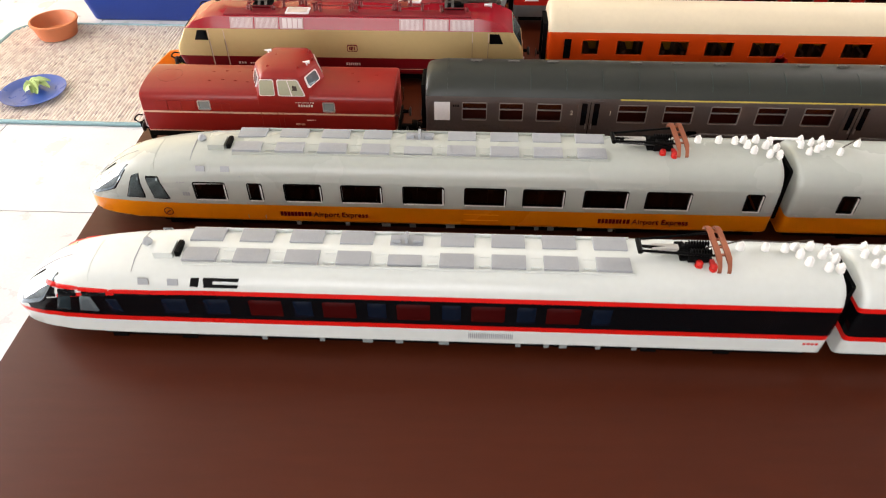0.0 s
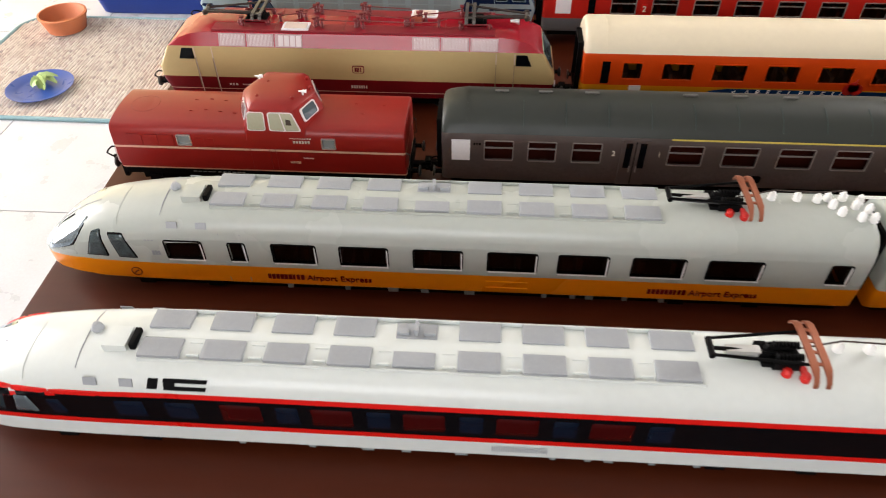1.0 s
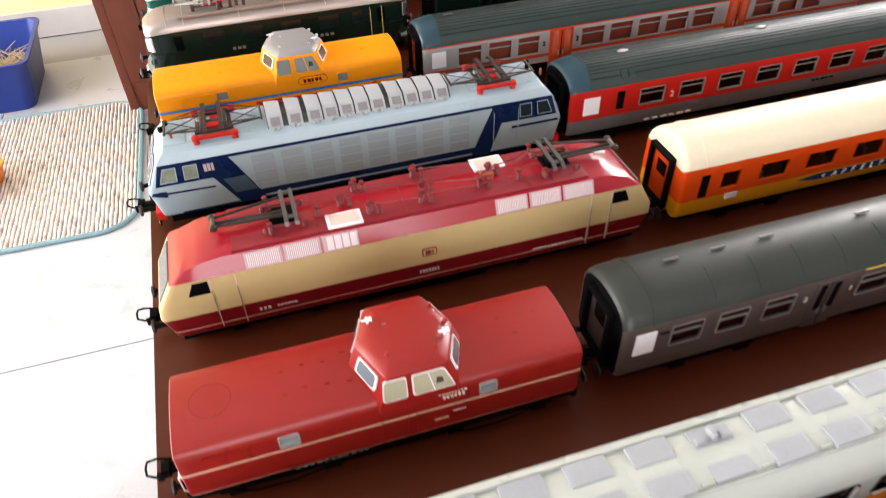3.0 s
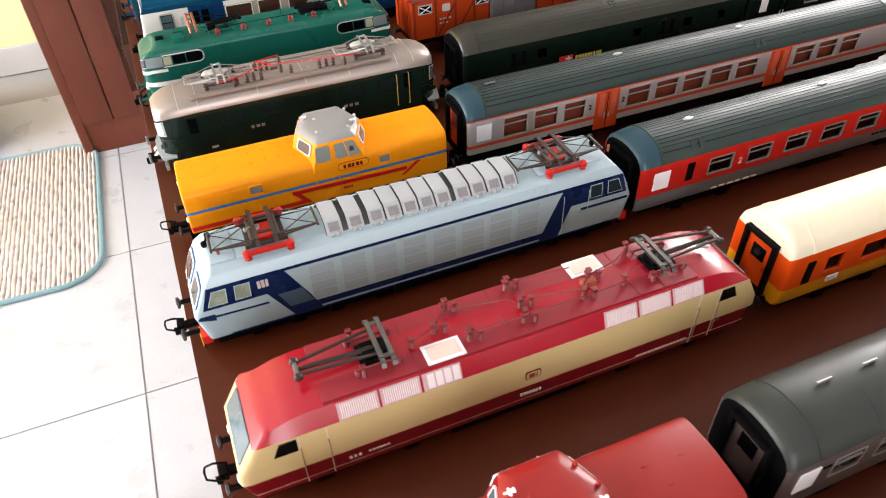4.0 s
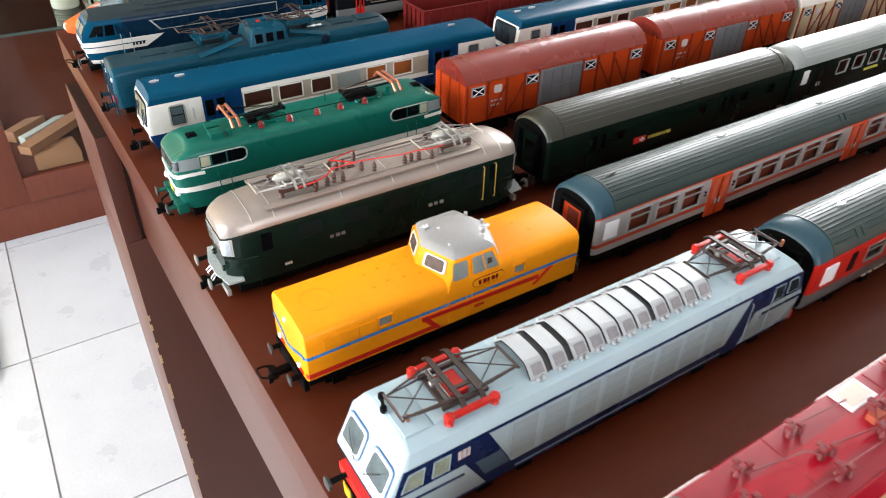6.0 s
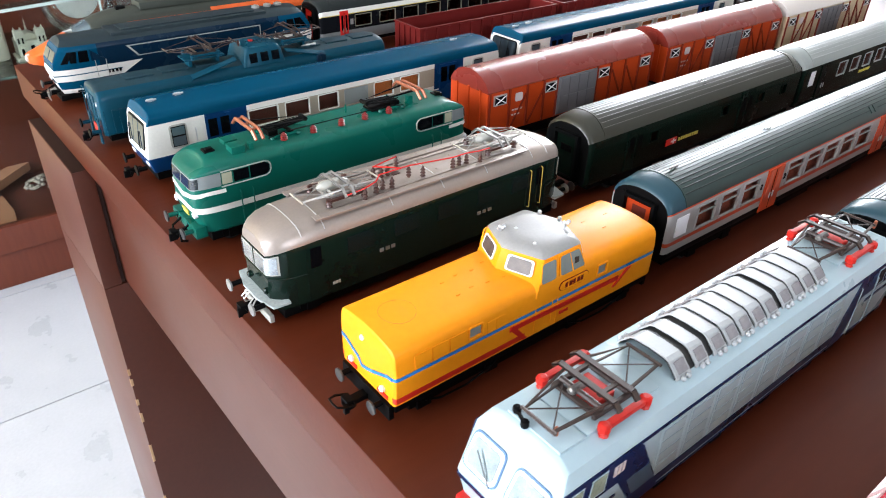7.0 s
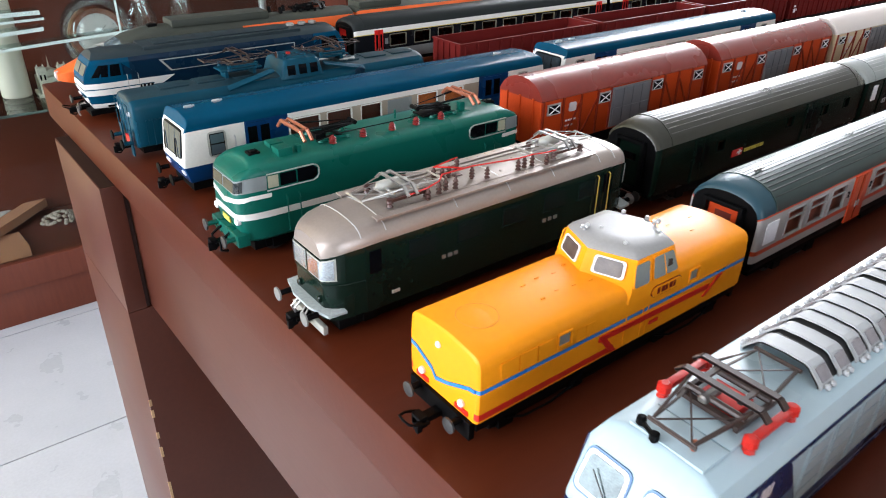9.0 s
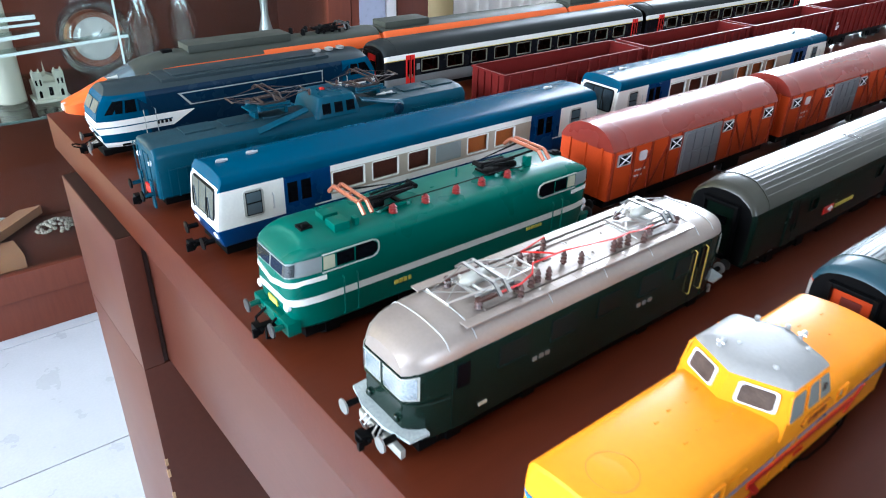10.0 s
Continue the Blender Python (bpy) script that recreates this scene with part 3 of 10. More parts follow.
# ---- rug and what stands on it ----
RUGDARK = mat("dark_rug_backing", (0.06, 0.05, 0.05), 0.95)
TEAL = mat("teal_binding", (0.17, 0.28, 0.30), 0.9, vary=0.2, scale=200)


def rug_material():
    m = bpy.data.materials.new("striped_weave")
    m.use_nodes = True
    n, l = m.node_tree.nodes, m.node_tree.links
    p = n["Principled BSDF"]
    p.inputs["Roughness"].default_value = 0.95
    tc, sep, nz = n.new("ShaderNodeTexCoord"), n.new("ShaderNodeSeparateXYZ"), n.new("ShaderNodeTexNoise")
    nz.inputs["Scale"].default_value = 160
    l.new(tc.outputs["Object"], sep.inputs[0]), l.new(tc.outputs["Object"], nz.inputs["Vector"])
    ww = n.new("ShaderNodeTexWhiteNoise")
    ww.noise_dimensions = "2D"
    cmb = n.new("ShaderNodeCombineXYZ")
    for ax, sc in (("X", 100.4), ("Y", 70.0)):
        mu, fl = n.new("ShaderNodeMath"), n.new("ShaderNodeMath")
        mu.operation, fl.operation = "MULTIPLY", "FLOOR"
        mu.inputs[1].default_value = sc
        l.new(sep.outputs[ax], mu.inputs[0]), l.new(mu.outputs[0], fl.inputs[0]), l.new(fl.outputs[0], cmb.inputs[ax])
    l.new(cmb.outputs[0], ww.inputs["Vector"])
    cr = n.new("ShaderNodeValToRGB")
    cr.color_ramp.interpolation = "CONSTANT"
    els = cr.color_ramp.elements
    els[0].color = (0.62, 0.56, 0.51, 1)
    els[1].position, els[1].color = 0.72, (0.56, 0.50, 0.46, 1)
    for pos, c in ((0.25, (0.66, 0.60, 0.55, 1)), (0.5, (0.55, 0.47, 0.43, 1)), (0.90, (0.42, 0.36, 0.34, 1)), (0.94, (0.66, 0.62, 0.57, 1))):
        e = els.new(pos)
        e.color = c
    l.new(ww.outputs["Value"], cr.inputs["Fac"])
    l.new(cr.outputs["Color"], p.inputs["Base Color"])
    bp = n.new("ShaderNodeBump")
    bp.inputs["Strength"].default_value, bp.inputs["Distance"].default_value = 0.5, 0.002
    l.new(nz.outputs["Fac"], bp.inputs["Height"]), l.new(bp.outputs["Normal"], p.inputs["Normal"])
    return m


def rug():
    w, h, r = 1.015, 0.565, 0.085
    e = thing("rug", (-0.922, 1.808, 0), "off-white woven rug with dark ribs and teal binding", "rug")
    e.rotation_euler = (0, 0, radians(-0.5))
    # ribs of thick cord, cut to the rounded outline
    bm = bmesh.new()
    n = 105
    for i in range(n):
        x = -w / 2 + 0.006 + (w - 0.012) * (i + 0.5) / n
        ex = max(0, abs(x) - (w / 2 - r))
        half = h / 2 - r + math.sqrt(max(0, r * r - ex * ex)) - 0.004
        rr = (w - 0.012) / n / 2 * 0.86
        m = 26
        prev = None
        for k in range(m + 1):
            y = -half + 2 * half * k / m
            wob = 0.0008 * math.sin(k * 1.7 + i * 2.1)
            ring = [bm.verts.new((x + wob + rr * math.cos(a), y, 0.003 + 0.006 * math.sin(a))) for a in (0, 0.8, 1.57, 2.34, 3.14)]
            if prev:
                for q in range(4):
                    bm.faces.new((prev[q], prev[q + 1], ring[q + 1], ring[q]))
            prev = ring
    o = part("weave", bm, rug_material(), e)
    o["kind"] = "stuff"
    bm = bmesh.new()
    out = rrect(w, h, r, 8)
    wire(bm, [(a, b, 0.005) for a, b in out + out[:1]], 0.006, 8)
    part("binding", bm, TEAL, e)
    bm = bmesh.new()
    bm.faces.new([bm.verts.new((a, b, 0.003)) for a, b in rrect(w - 0.01, h - 0.01, r, 8)])
    part("backing", bm, RUGDARK, e)


rug()
RUGTOP = 0.009


def bowl(name, at, prof, m, label, category, n=40):
    bm = bmesh.new()
    lathe(bm, (0, 0, 0), prof, n)
    o = part(name, bm, m, None)
    o.matrix_world = pose(*at)
    return tagged(o, label, category)


TERRA = mat("terracotta", (0.42, 0.13, 0.055), 0.6, vary=0.08)
bowl("pet_bowl", (-1.268, 2.012, RUGTOP), [(0.050, 0), (0.055, 0.002), (0.060, 0.02), (0.067, 0.043), (0.070, 0.045), (0.070, 0.050), (0.064, 0.051), (0.060, 0.045), (0.054, 0.02), (0.045, 0.012), (0.001, 0.010)], TERRA, "round terracotta pet bowl standing on the rug", "bowl")
PLATEBLUE = mat("cobalt_plastic", (0.012, 0.05, 0.24), 0.3)
bowl("plate", (-1.172, 1.656, RUGTOP), [(0.055, 0), (0.060, 0.001), (0.078, 0.010), (0.084, 0.013), (0.085, 0.015), (0.080, 0.0145), (0.062, 0.006), (0.055, 0.004), (0.001, 0.004)], PLATEBLUE, "cobalt blue plastic plate lying on the rug", "plate")
LEAFM = mat("pale_salad_leaf", (0.30, 0.42, 0.16), 0.5, vary=0.2, scale=80)
bm = bmesh.new()
rl = random.Random(4)
for i in range(9):
    a0, ln = rl.uniform(-0.5, 2.6), rl.uniform(0.03, 0.07)
    cx, cy = -0.004 + rl.uniform(-0.018, 0.018), 0.018 + rl.uniform(-0.02, 0.02)
    prev = None
    for k in range(6):
        f = k / 5
        c = Vector((cx + ln * (f - 0.5) * math.cos(a0), cy + ln * (f - 0.5) * math.sin(a0), 0.008 + 0.012 * math.sin(f * 3.1) + 0.002 * i))
        wd = 0.009 * math.sin(0.4 + 2.4 * f)
        nx = Vector((-math.sin(a0), math.cos(a0), 0.3))
        cur = [bm.verts.new(c - nx * wd), bm.verts.new(c + Vector((0, 0, -0.003))), bm.verts.new(c + nx * wd)]
        if prev:
            bm.faces.new((prev[0], prev[1], cur[1], cur[0])), bm.faces.new((prev[1], prev[2], cur[2], cur[1]))
        prev = cur
o = part("salad_leaves", bm, LEAFM, None)
o.matrix_world = pose(-1.172, 1.656, RUGTOP)
tagged(o, "torn pale green salad leaves on the blue plate", "leaves")
ORBOWL = mat("orange_plastic", (0.75, 0.20, 0.012), 0.35)
bm = bmesh.new()
prev = None
for w, z in ((0.055, 0), (0.060, 0.001), (0.070, 0.040), (0.072, 0.042), (0.069, 0.042), (0.058, 0.006), (0.0005, 0.006)):
    ring = [bm.verts.new((a, b, z)) for a, b in rrect(2 * w, 2 * w * 0.92, min(0.02, w * 0.4), 4)]
    if prev:
        for q in range(len(ring)):
            bm.faces.new((prev[q], prev[(q + 1) % len(ring)], ring[(q + 1) % len(ring)], ring[q]))
    else:
        bm.faces.new(ring[::-1])
    prev = ring
o = part("food_bowl", bm, ORBOWL, None)
o.matrix_world = pose(-0.787, 1.772, RUGTOP, 0, 0, -8)
tagged(o, "square orange plastic bowl of feed on the rug", "bowl")
FEED = mat("mixed_pellets", (0.33, 0.28, 0.09), 0.7, vary=0.5, scale=220)
bm = bmesh.new()
for i in range(260):
    x, y = rl.uniform(-0.052, 0.052), rl.uniform(-0.047, 0.047)
    s = rl.uniform(0.003, 0.006)
    z = 0.008 + rl.uniform(0, 0.010)
    a = rl.uniform(0, 3.1)
    rod(bm, (x, y, z), (x + s * math.cos(a), y + s * math.sin(a), z + 0.001), s * 0.4, 5)
o = part("feed_pellets", bm, FEED, None)
o.matrix_world = pose(-0.787, 1.772, RUGTOP, 0, 0, -8)
tagged(o, "mixed green and brown feed pellets in the bowl", "feed", kind="stuff")

# the blue litter box with hay
BINBLUE = mat("blue_plastic_box", (0.012, 0.035, 0.20), 0.35, vary=0.05, scale=10)
bm = bmesh.new()
prev = None
for gx, gy, z in ((0.262, 0.12, 0), (0.265, 0.123, 0.003), (0.290, 0.146, 0.135), (0.298, 0.154, 0.137), (0.298, 0.154, 0.143), (0.288, 0.144, 0.143), (0.262, 0.118, 0.01), (0.001, 0.001, 0.01)):
    ring = [bm.verts.new((a, b, z)) for a, b in rrect(2 * gx, 2 * gy, min(0.03, gy * 0.5), 4)]
    if prev:
        for q in range(len(ring)):
            bm.faces.new((prev[q], prev[(q + 1) % len(ring)], ring[(q + 1) % len(ring)], ring[q]))
    else:
        bm.faces.new(ring[::-1])
    prev = ring
o = part("litter_box", bm, BINBLUE, None)
o.matrix_world = pose(-0.955, 2.262, 0)
tagged(o, "deep blue plastic pet litter box on the tiles", "box")
HAY = mat("dry_hay", (0.50, 0.38, 0.19), 0.9, vary=0.25, scale=60)
bm = bmesh.new()
for i in range(1500):
    x, y = rl.uniform(-0.25, 0.25), rl.uniform(-0.11, 0.11)
    z = 0.012 + 0.10 * rl.random() * (1 - (x / 0.3) ** 2 * 0.5) * (1 - (y / 0.13) ** 2 * 0.4)
    a, ln = rl.uniform(0, 6.28), rl.uniform(0.02, 0.07)
    ex, ey = max(-0.262, min(0.262, x + ln * math.cos(a))), max(-0.12, min(0.12, y + ln * math.sin(a)))
    rod(bm, (x, y, z), (ex, ey, z + rl.uniform(-0.01, 0.03)), 0.0011, 3, 0.0006)
o = part("hay", bm, HAY, None)
o.matrix_world = pose(-0.955, 2.262, 0)
tagged(o, "loose dry hay filling the litter box", "hay", kind="stuff")

# ---- display cabinet ----
CABGLASS = glass("cabinet_glass", (0.86, 0.90, 0.88), 0.004, 0.02, 0.35)
cab = thing("display_cabinet", (0, 2.03, 0), "mahogany display cabinet with glass doors and lit shelves", "cabinet")
CX0, CX1, CD, CH = -0.44, 0.68, 0.42, 1.9
part("side_frame", boxes((CX0, CX0 + 0.022, 0, CD, 0, 0.15), (CX0, CX0 + 0.022, 0, CD, CH - 0.07, CH), (CX0, CX0 + 0.022, 0, 0.06, 0.15, CH - 0.07), (CX0, CX0 + 0.022, CD - 0.06, CD, 0.15, CH - 0.07), bev=0.002), MAHOG, cab)
o = part("side_pane", boxes((CX0 + 0.009, CX0 + 0.013, 0.06, CD - 0.06, 0.15, CH - 0.07)), CABGLASS, cab, smooth=0)
o.visible_shadow = False
part("side_panel", boxes((CX1 - 0.022, CX1, 0, CD, 0, CH), bev=0.002), MAHOG, cab)
part("back_panel", boxes((CX0 + 0.022, CX1 - 0.022, CD - 0.012, CD, 0, CH)), MAHOG, cab)
part("plinth", boxes((CX0 + 0.022, CX1 - 0.022, 0.004, CD - 0.012, 0, 0.085), bev=0.002), MAHOG, cab)
part("top_panel", boxes((CX0 - 0.01, CX1 + 0.01, -0.015, CD, CH, CH + 0.03), bev=0.003), MAHOG, cab)
part("stile", boxes((CX0 + 0.0225, CX0 + 0.092, -0.002, 0.02, 0.0855, CH), bev=0.002), MAHOG, cab)
DOORS = ((CX0 + 0.096, CX1 - 0.026),)
for a, b in DOORS:
    d = part("door", boxes((a, a + 0.062, -0.004, 0.018, 0.088, CH - 0.004), (b - 0.062, b, -0.004, 0.018, 0.088, CH - 0.004), (a + 0.062, b - 0.062, -0.004, 0.018, 0.088, 0.150), (a + 0.062, b - 0.062, -0.004, 0.018, CH - 0.07, CH - 0.004), bev=0.002), MAHOG, cab)
    o = part("pane", boxes((a + 0.062, b - 0.062, 0.006, 0.010, 0.150, CH - 0.07)), CABGLASS, d, smooth=0)
    o.visible_shadow = False
SHELFGLASS = glass("shelf_glass", (0.80, 0.90, 0.88), 0.12)
JOINTSTREAK = mat("frosted_shelf_edge", (0.80, 0.86, 0.86), 0.25)
part("glass_joint", boxes((0.118, 0.121, 0.0105, 0.016, 0.150, CH - 0.07)), JOINTSTREAK, cab)
SHELFDIM = mat("green_grey_shelf_edge", (0.12, 0.16, 0.15), 0.2)
SH = 0.452
for z in (SH, 0.86, 1.2):
    s = part("shelf", boxes((CX0 + 0.023, CX1 - 0.023, 0.05, CD - 0.014, z - 0.006, z)), SHELFGLASS, cab, smooth=0)
    part("shelf_edge", boxes((CX0 + 0.023, CX1 - 0.023, 0.046, 0.0495, z - 0.005, z)), SHELFDIM, s, smooth=0)
# white reflection streaks that fan out beside the clock, built as short tilted glass shelves
for z, xe, drop, th in ((0.598, 0.14, 0.030, 0.0055), (0.620, -0.02, 0.022, 0.007), (0.638, -0.015, 0.012, 0.0045), (0.652, -0.02, 0.004, 0.008)):
    bm = bmesh.new()
    box(bm, CX0 + 0.023, xe, 0.030, 0.070, z - 0.004, z)
    b2 = bmesh.new()
    box(b2, CX0 + 0.023, xe, 0.026, 0.0295, z - th, z)
    for b in (bm, b2):
        for q in b.verts:
            q.co.z -= drop * (xe - q.co.x) / (xe - CX0)
    s = part("shelf", bm, SHELFGLASS, cab, smooth=0)
    part("shelf_edge", b2, JOINTSTREAK, s, smooth=0)


def on_shelf(name, bm, m, x, y, z, label, category, rz=0):
    o = part(name, bm, m, None)
    o.matrix_world = pose(x, y, z, 0, 0, rz)
    return tagged(o, label, category)


IVORYWAX = mat("cream_wax", (0.86, 0.80, 0.68), 0.5)
on_shelf("candle", lathe(bmesh.new(), (0, 0, 0), [(0.028, 0), (0.030, 0.002), (0.030, 0.29), (0.027, 0.295), (0.004, 0.292), (0.002, 0.305)], 24), IVORYWAX, -0.078, 2.22, SH, "thick cream pillar candle on the glass shelf", "candle")
STONE = mat("carved_pale_stone", (0.74, 0.72, 0.60), 0.7, vary=0.15, scale=120)


def church(bm):
    box(bm, -0.036, 0.036, -0.03, 0.03, 0, 0.006)
    box(bm, -0.030, 0.030, -0.022, 0.026, 0.006, 0.040)
    for s in (-1, 1):
        box(bm, s * 0.021 - 0.009, s * 0.021 + 0.009, -0.024, -0.006, 0.006, 0.062)
        for q in (-1, 1):
            lathe(bm, (s * 0.021 + q * 0.006, -0.015, 0.062), [(0.0022, 0), (0.0022, 0.003), (0.0003, 0.008)], 6)
    vs = [bm.verts.new(p) for p in ((-0.028, -0.006, 0.040), (0.028, -0.006, 0.040), (0.028, 0.026, 0.040), (-0.028, 0.026, 0.040), (0, -0.006, 0.054), (0, 0.026, 0.054))]
    for f in ((0, 1, 4), (2, 3, 5), (0, 4, 5, 3), (1, 2, 5, 4)):
        bm.faces.new([vs[i] for i in f])
    lathe(bm, (0, 0.012, 0.05), [(0.003, 0), (0.002, 0.008), (0.0002, 0.03)], 6)


ch = thing("church_figurine", (-0.005, 2.20, SH), "small carved pale stone church figurine on the shelf", "figurine")
bm = bmesh.new()
church(bm)
part("body", bm, STONE, ch, smooth=20)
bm = bmesh.new()
for s in (-1, 0, 1):
    plate(bm, [(s * 0.021 - 0.003, -0.0241, 0.010), (s * 0.021 + 0.003, -0.0241, 0.010), (s * 0.021 + 0.003, -0.0241, 0.022), (s * 0.021, -0.0241, 0.026), (s * 0.021 - 0.003, -0.0241, 0.022)] if s else [(-0.004, -0.0221, 0.012), (0.004, -0.0221, 0.012), (0.004, -0.0221, 0.030), (-0.004, -0.0221, 0.030)], 0.0002)
    if s:
        for q in (-1, 1):
            plate(bm, [(s * 0.021 + q * 0.004 - 0.0018, -0.0241, 0.036), (s * 0.021 + q * 0.004 + 0.0018, -0.0241, 0.036), (s * 0.021 + q * 0.004 + 0.0018, -0.0241, 0.048), (s * 0.021 + q * 0.004 - 0.0018, -0.0241, 0.048)], 0.0002)
part("openings", bm, BLACK, ch, smooth=0)

COPPERGLASS = glass("clear_crystal", (0.97, 0.965, 0.965), 0.13, 0.05, 0.7)
ck = thing("glass_clock", (0.098, 2.16, SH), "round glass clock with a copper rim on the shelf", "clock")
lat = lathe(bmesh.new(), (0, 0, 0), [(0.034, 0), (0.036, 0.004), (0.014, 0.012), (0.010, 0.04), (0.010, 0.07)], 24)
part("foot", lat, COPPERGLASS, ck)
DIALM = mat("pale_dial", (0.88, 0.86, 0.84), 0.4)
bm = bmesh.new()
lathe(bm, (0, -0.012, 0.125), [(0.001, 0), (0.045, 0), (0.045, 0.010), (0.001, 0.010)], 40, "y")
part("dial", bm, DIALM, ck)
bm = bmesh.new()
lathe(bm, (0, -0.016, 0.125), [(0.045, 0), (0.056, -0.002), (0.060, 0.006), (0.058, 0.022), (0.045, 0.024)], 40, "y")
bmesh.ops.delete(bm, geom=[f for f in bm.faces if len(f.verts) > 8], context="FACES_ONLY")
part("rim", bm, COPPER, ck)
bm = bmesh.new()
rod(bm, (0, -0.0135, 0.125), (0.018, -0.0135, 0.144), 0.0006, 5)
rod(bm, (0, -0.0135, 0.125), (-0.022, -0.0135, 0.116), 0.0008, 5)
for i in range(12):
    a = i * math.pi / 6
    rod(bm, (0.036 * math.sin(a), -0.0130, 0.125 + 0.036 * math.cos(a)), (0.042 * math.sin(a), -0.0130, 0.125 + 0.042 * math.cos(a)), 0.0005, 4)
part("clock_hand", bm, BLACK, ck)
bm = bmesh.new()
lathe(bm, (0, -0.010, 0.125), [(0.02 + 0.055 * math.sin(t * 0.29), -0.075 * math.cos(t * 0.29)) for t in range(1, 11)], 32)
part("dome", bm, COPPERGLASS, ck)


def vase(x, y, h, label):
    bm = bmesh.new()
    prof = [(0.022, 0), (0.024, 0.003), (0.010, 0.012), (0.008, 0.03), (0.020, 0.045), (0.030, 0.075), (0.028, 0.10), (0.016, 0.125), (0.014, 0.14), (0.024, 0.165)]
    n = 24
    rings = []
    for k, (r, z) in enumerate(prof):
        rings.append([bm.verts.new(((r + (0.0018 if i % 2 and 3 < k else 0)) * math.cos(i * 2 * math.pi / n), (r + (0.0018 if i % 2 and 3 < k else 0)) * math.sin(i * 2 * math.pi / n), z * h / 0.165)) for i in range(n)])
    for a, b in zip(rings, rings[1:]):
        for i in range(n):
            bm.faces.new((a[i], a[(i + 1) % n], b[(i + 1) % n], b[i]))
    bm.faces.new(rings[0][::-1])
    o = part("crystal_vase", bm, COPPERGLASS, None, smooth=15)
    o.matrix_world = pose(x, y, SH)
    tagged(o, label, "vase", "crystal on the shelf")


vase(0.196, 2.15, 0.25, "tall cut crystal vase on the glass shelf")
vase(0.292, 2.17, 0.25, "tall cut crystal vase on the glass shelf")
vase(0.115, 2.30, 0.27, "cut crystal vase behind the glass clock")
on_shelf("silver_decanter", lathe(bmesh.new(), (0, 0, 0), [(0.034, 0), (0.036, 0.004), (0.032, 0.03), (0.018, 0.09), (0.009, 0.13), (0.010, 0.17), (0.014, 0.19), (0.006, 0.20), (0.002, 0.215)], 24), SILVER, 0.50, 2.18, SH, "polished silver decanter on the glass shelf", "decanter")
PALEWOOD = mat("pale_driftwood", (0.52, 0.25, 0.14), 0.55, vary=0.15, scale=30)
def board(p0, p1, w, z, t):
    """A worn plank from p0 to p1, w wide and t thick, with slightly uneven edges."""
    a, b = Vector((*p0, z)), Vector((*p1, z))
    side = Vector((-(b - a).y, (b - a).x, 0)).normalized() * w / 2
    mid = (a + b) / 2
    return plate(bmesh.new(), [a - side * 0.9, mid - side * 1.08, b - side * 0.94, b + side * 0.9, mid + side, a + side * 0.96], t)


on_shelf("wooden_board", board((-0.196, 2.125), (-0.196, 2.315), 0.105, 0, 0.008), PALEWOOD, 0, 0, 0.0862, "orange-brown wooden board lying on the cabinet floor", "board")
on_shelf("driftwood", board((-0.262, 2.262), (-0.045, 2.475), 0.038, 0, 0.022), PALEWOOD, 0, 0, 0.0945, "weathered light brown driftwood plank across the cabinet floor", "driftwood")
on_shelf("driftwood", board((-0.285, 2.372), (-0.165, 2.486), 0.030, 0, 0.030), PALEWOOD, 0, 0, 0.0862, "short light brown driftwood plank leaning at the back", "driftwood")
SHELLM = mat("grey_shell", (0.42, 0.36, 0.30), 0.6, vary=0.25, scale=90)
bm = bmesh.new()
for i in range(70):
    a, r = rl.uniform(0, 6.28), 0.05 * math.sqrt(rl.random())
    lathe(bm, (r * math.cos(a), r * math.sin(a) * 0.8, 0.004 + 0.02 * (1 - r / 0.05)), [(0.003, -0.003), (0.006, 0), (0.004, 0.004), (0.0005, 0.005)], 7)
on_shelf("shell_cluster", bm, SHELLM, -0.042, 2.345, 0.0865, "cluster of small grey shells in the cabinet", "shells")
on_shelf("white_box", boxes((-0.075, 0.075, -0.011, 0.011, 0, 0.020), bev=0.002), WHITE, -0.205, 2.392, 0.0865, "slim white box lying beside the driftwood", "box", 41)

# ---- the table ----
EDGE_X, TURN_T = -0.1695, 0.75
tb0 = thing("table", (EDGE_X, 0, 0), "long dark brown veneered table, chipped at its leg", "table", rz=TURN_T)
TL, TN, TF = 2.2, -0.10, 1.060
part("tabletop", boxes((0, TL, TN, TF, TZ - 0.0255, TZ), bev=0.0012), TABLE, tb0)
part("apron", boxes((0.007, TL - 0.016, TN + 0.016, TF - 0.016, TZ - 0.118, TZ - 0.0258), bev=0.0014), TABLE_EDGE, tb0, "dark veneered apron board")


DARKTOP = wood("unfinished_dark_edge", (0.010, 0.0035, 0.0022), (0.022, 0.007, 0.004), 0.6, (6.0, 1.0, 6.0), 60, spec=0.2)


def leg(x, y):
    """A hollow leg of boards: the outer board stands proud of the apron, its top edge nearly black."""
    g = part("leg", boxes((x, x + 0.0128, y, y + 0.115, TZ - 0.1186, TZ - 0.0265), (x, x + 0.30, y, y + 0.115, 0.0, TZ - 0.1188), bev=0.0008), TABLE_EDGE, tb0)
    part("top_edge", boxes((x + 0.0008, x + 0.0154, y + 0.0008, y + 0.1142, TZ - 0.0285, TZ - 0.0262)), DARKTOP, g, "very dark brown top edge")
    part("joint", boxes((x + 0.0129, x + 0.0154, y + 0.0008, y + 0.1142, TZ - 0.1180, TZ - 0.0286)), DARKTOP, g, "dark joint behind the outer board")
    return g


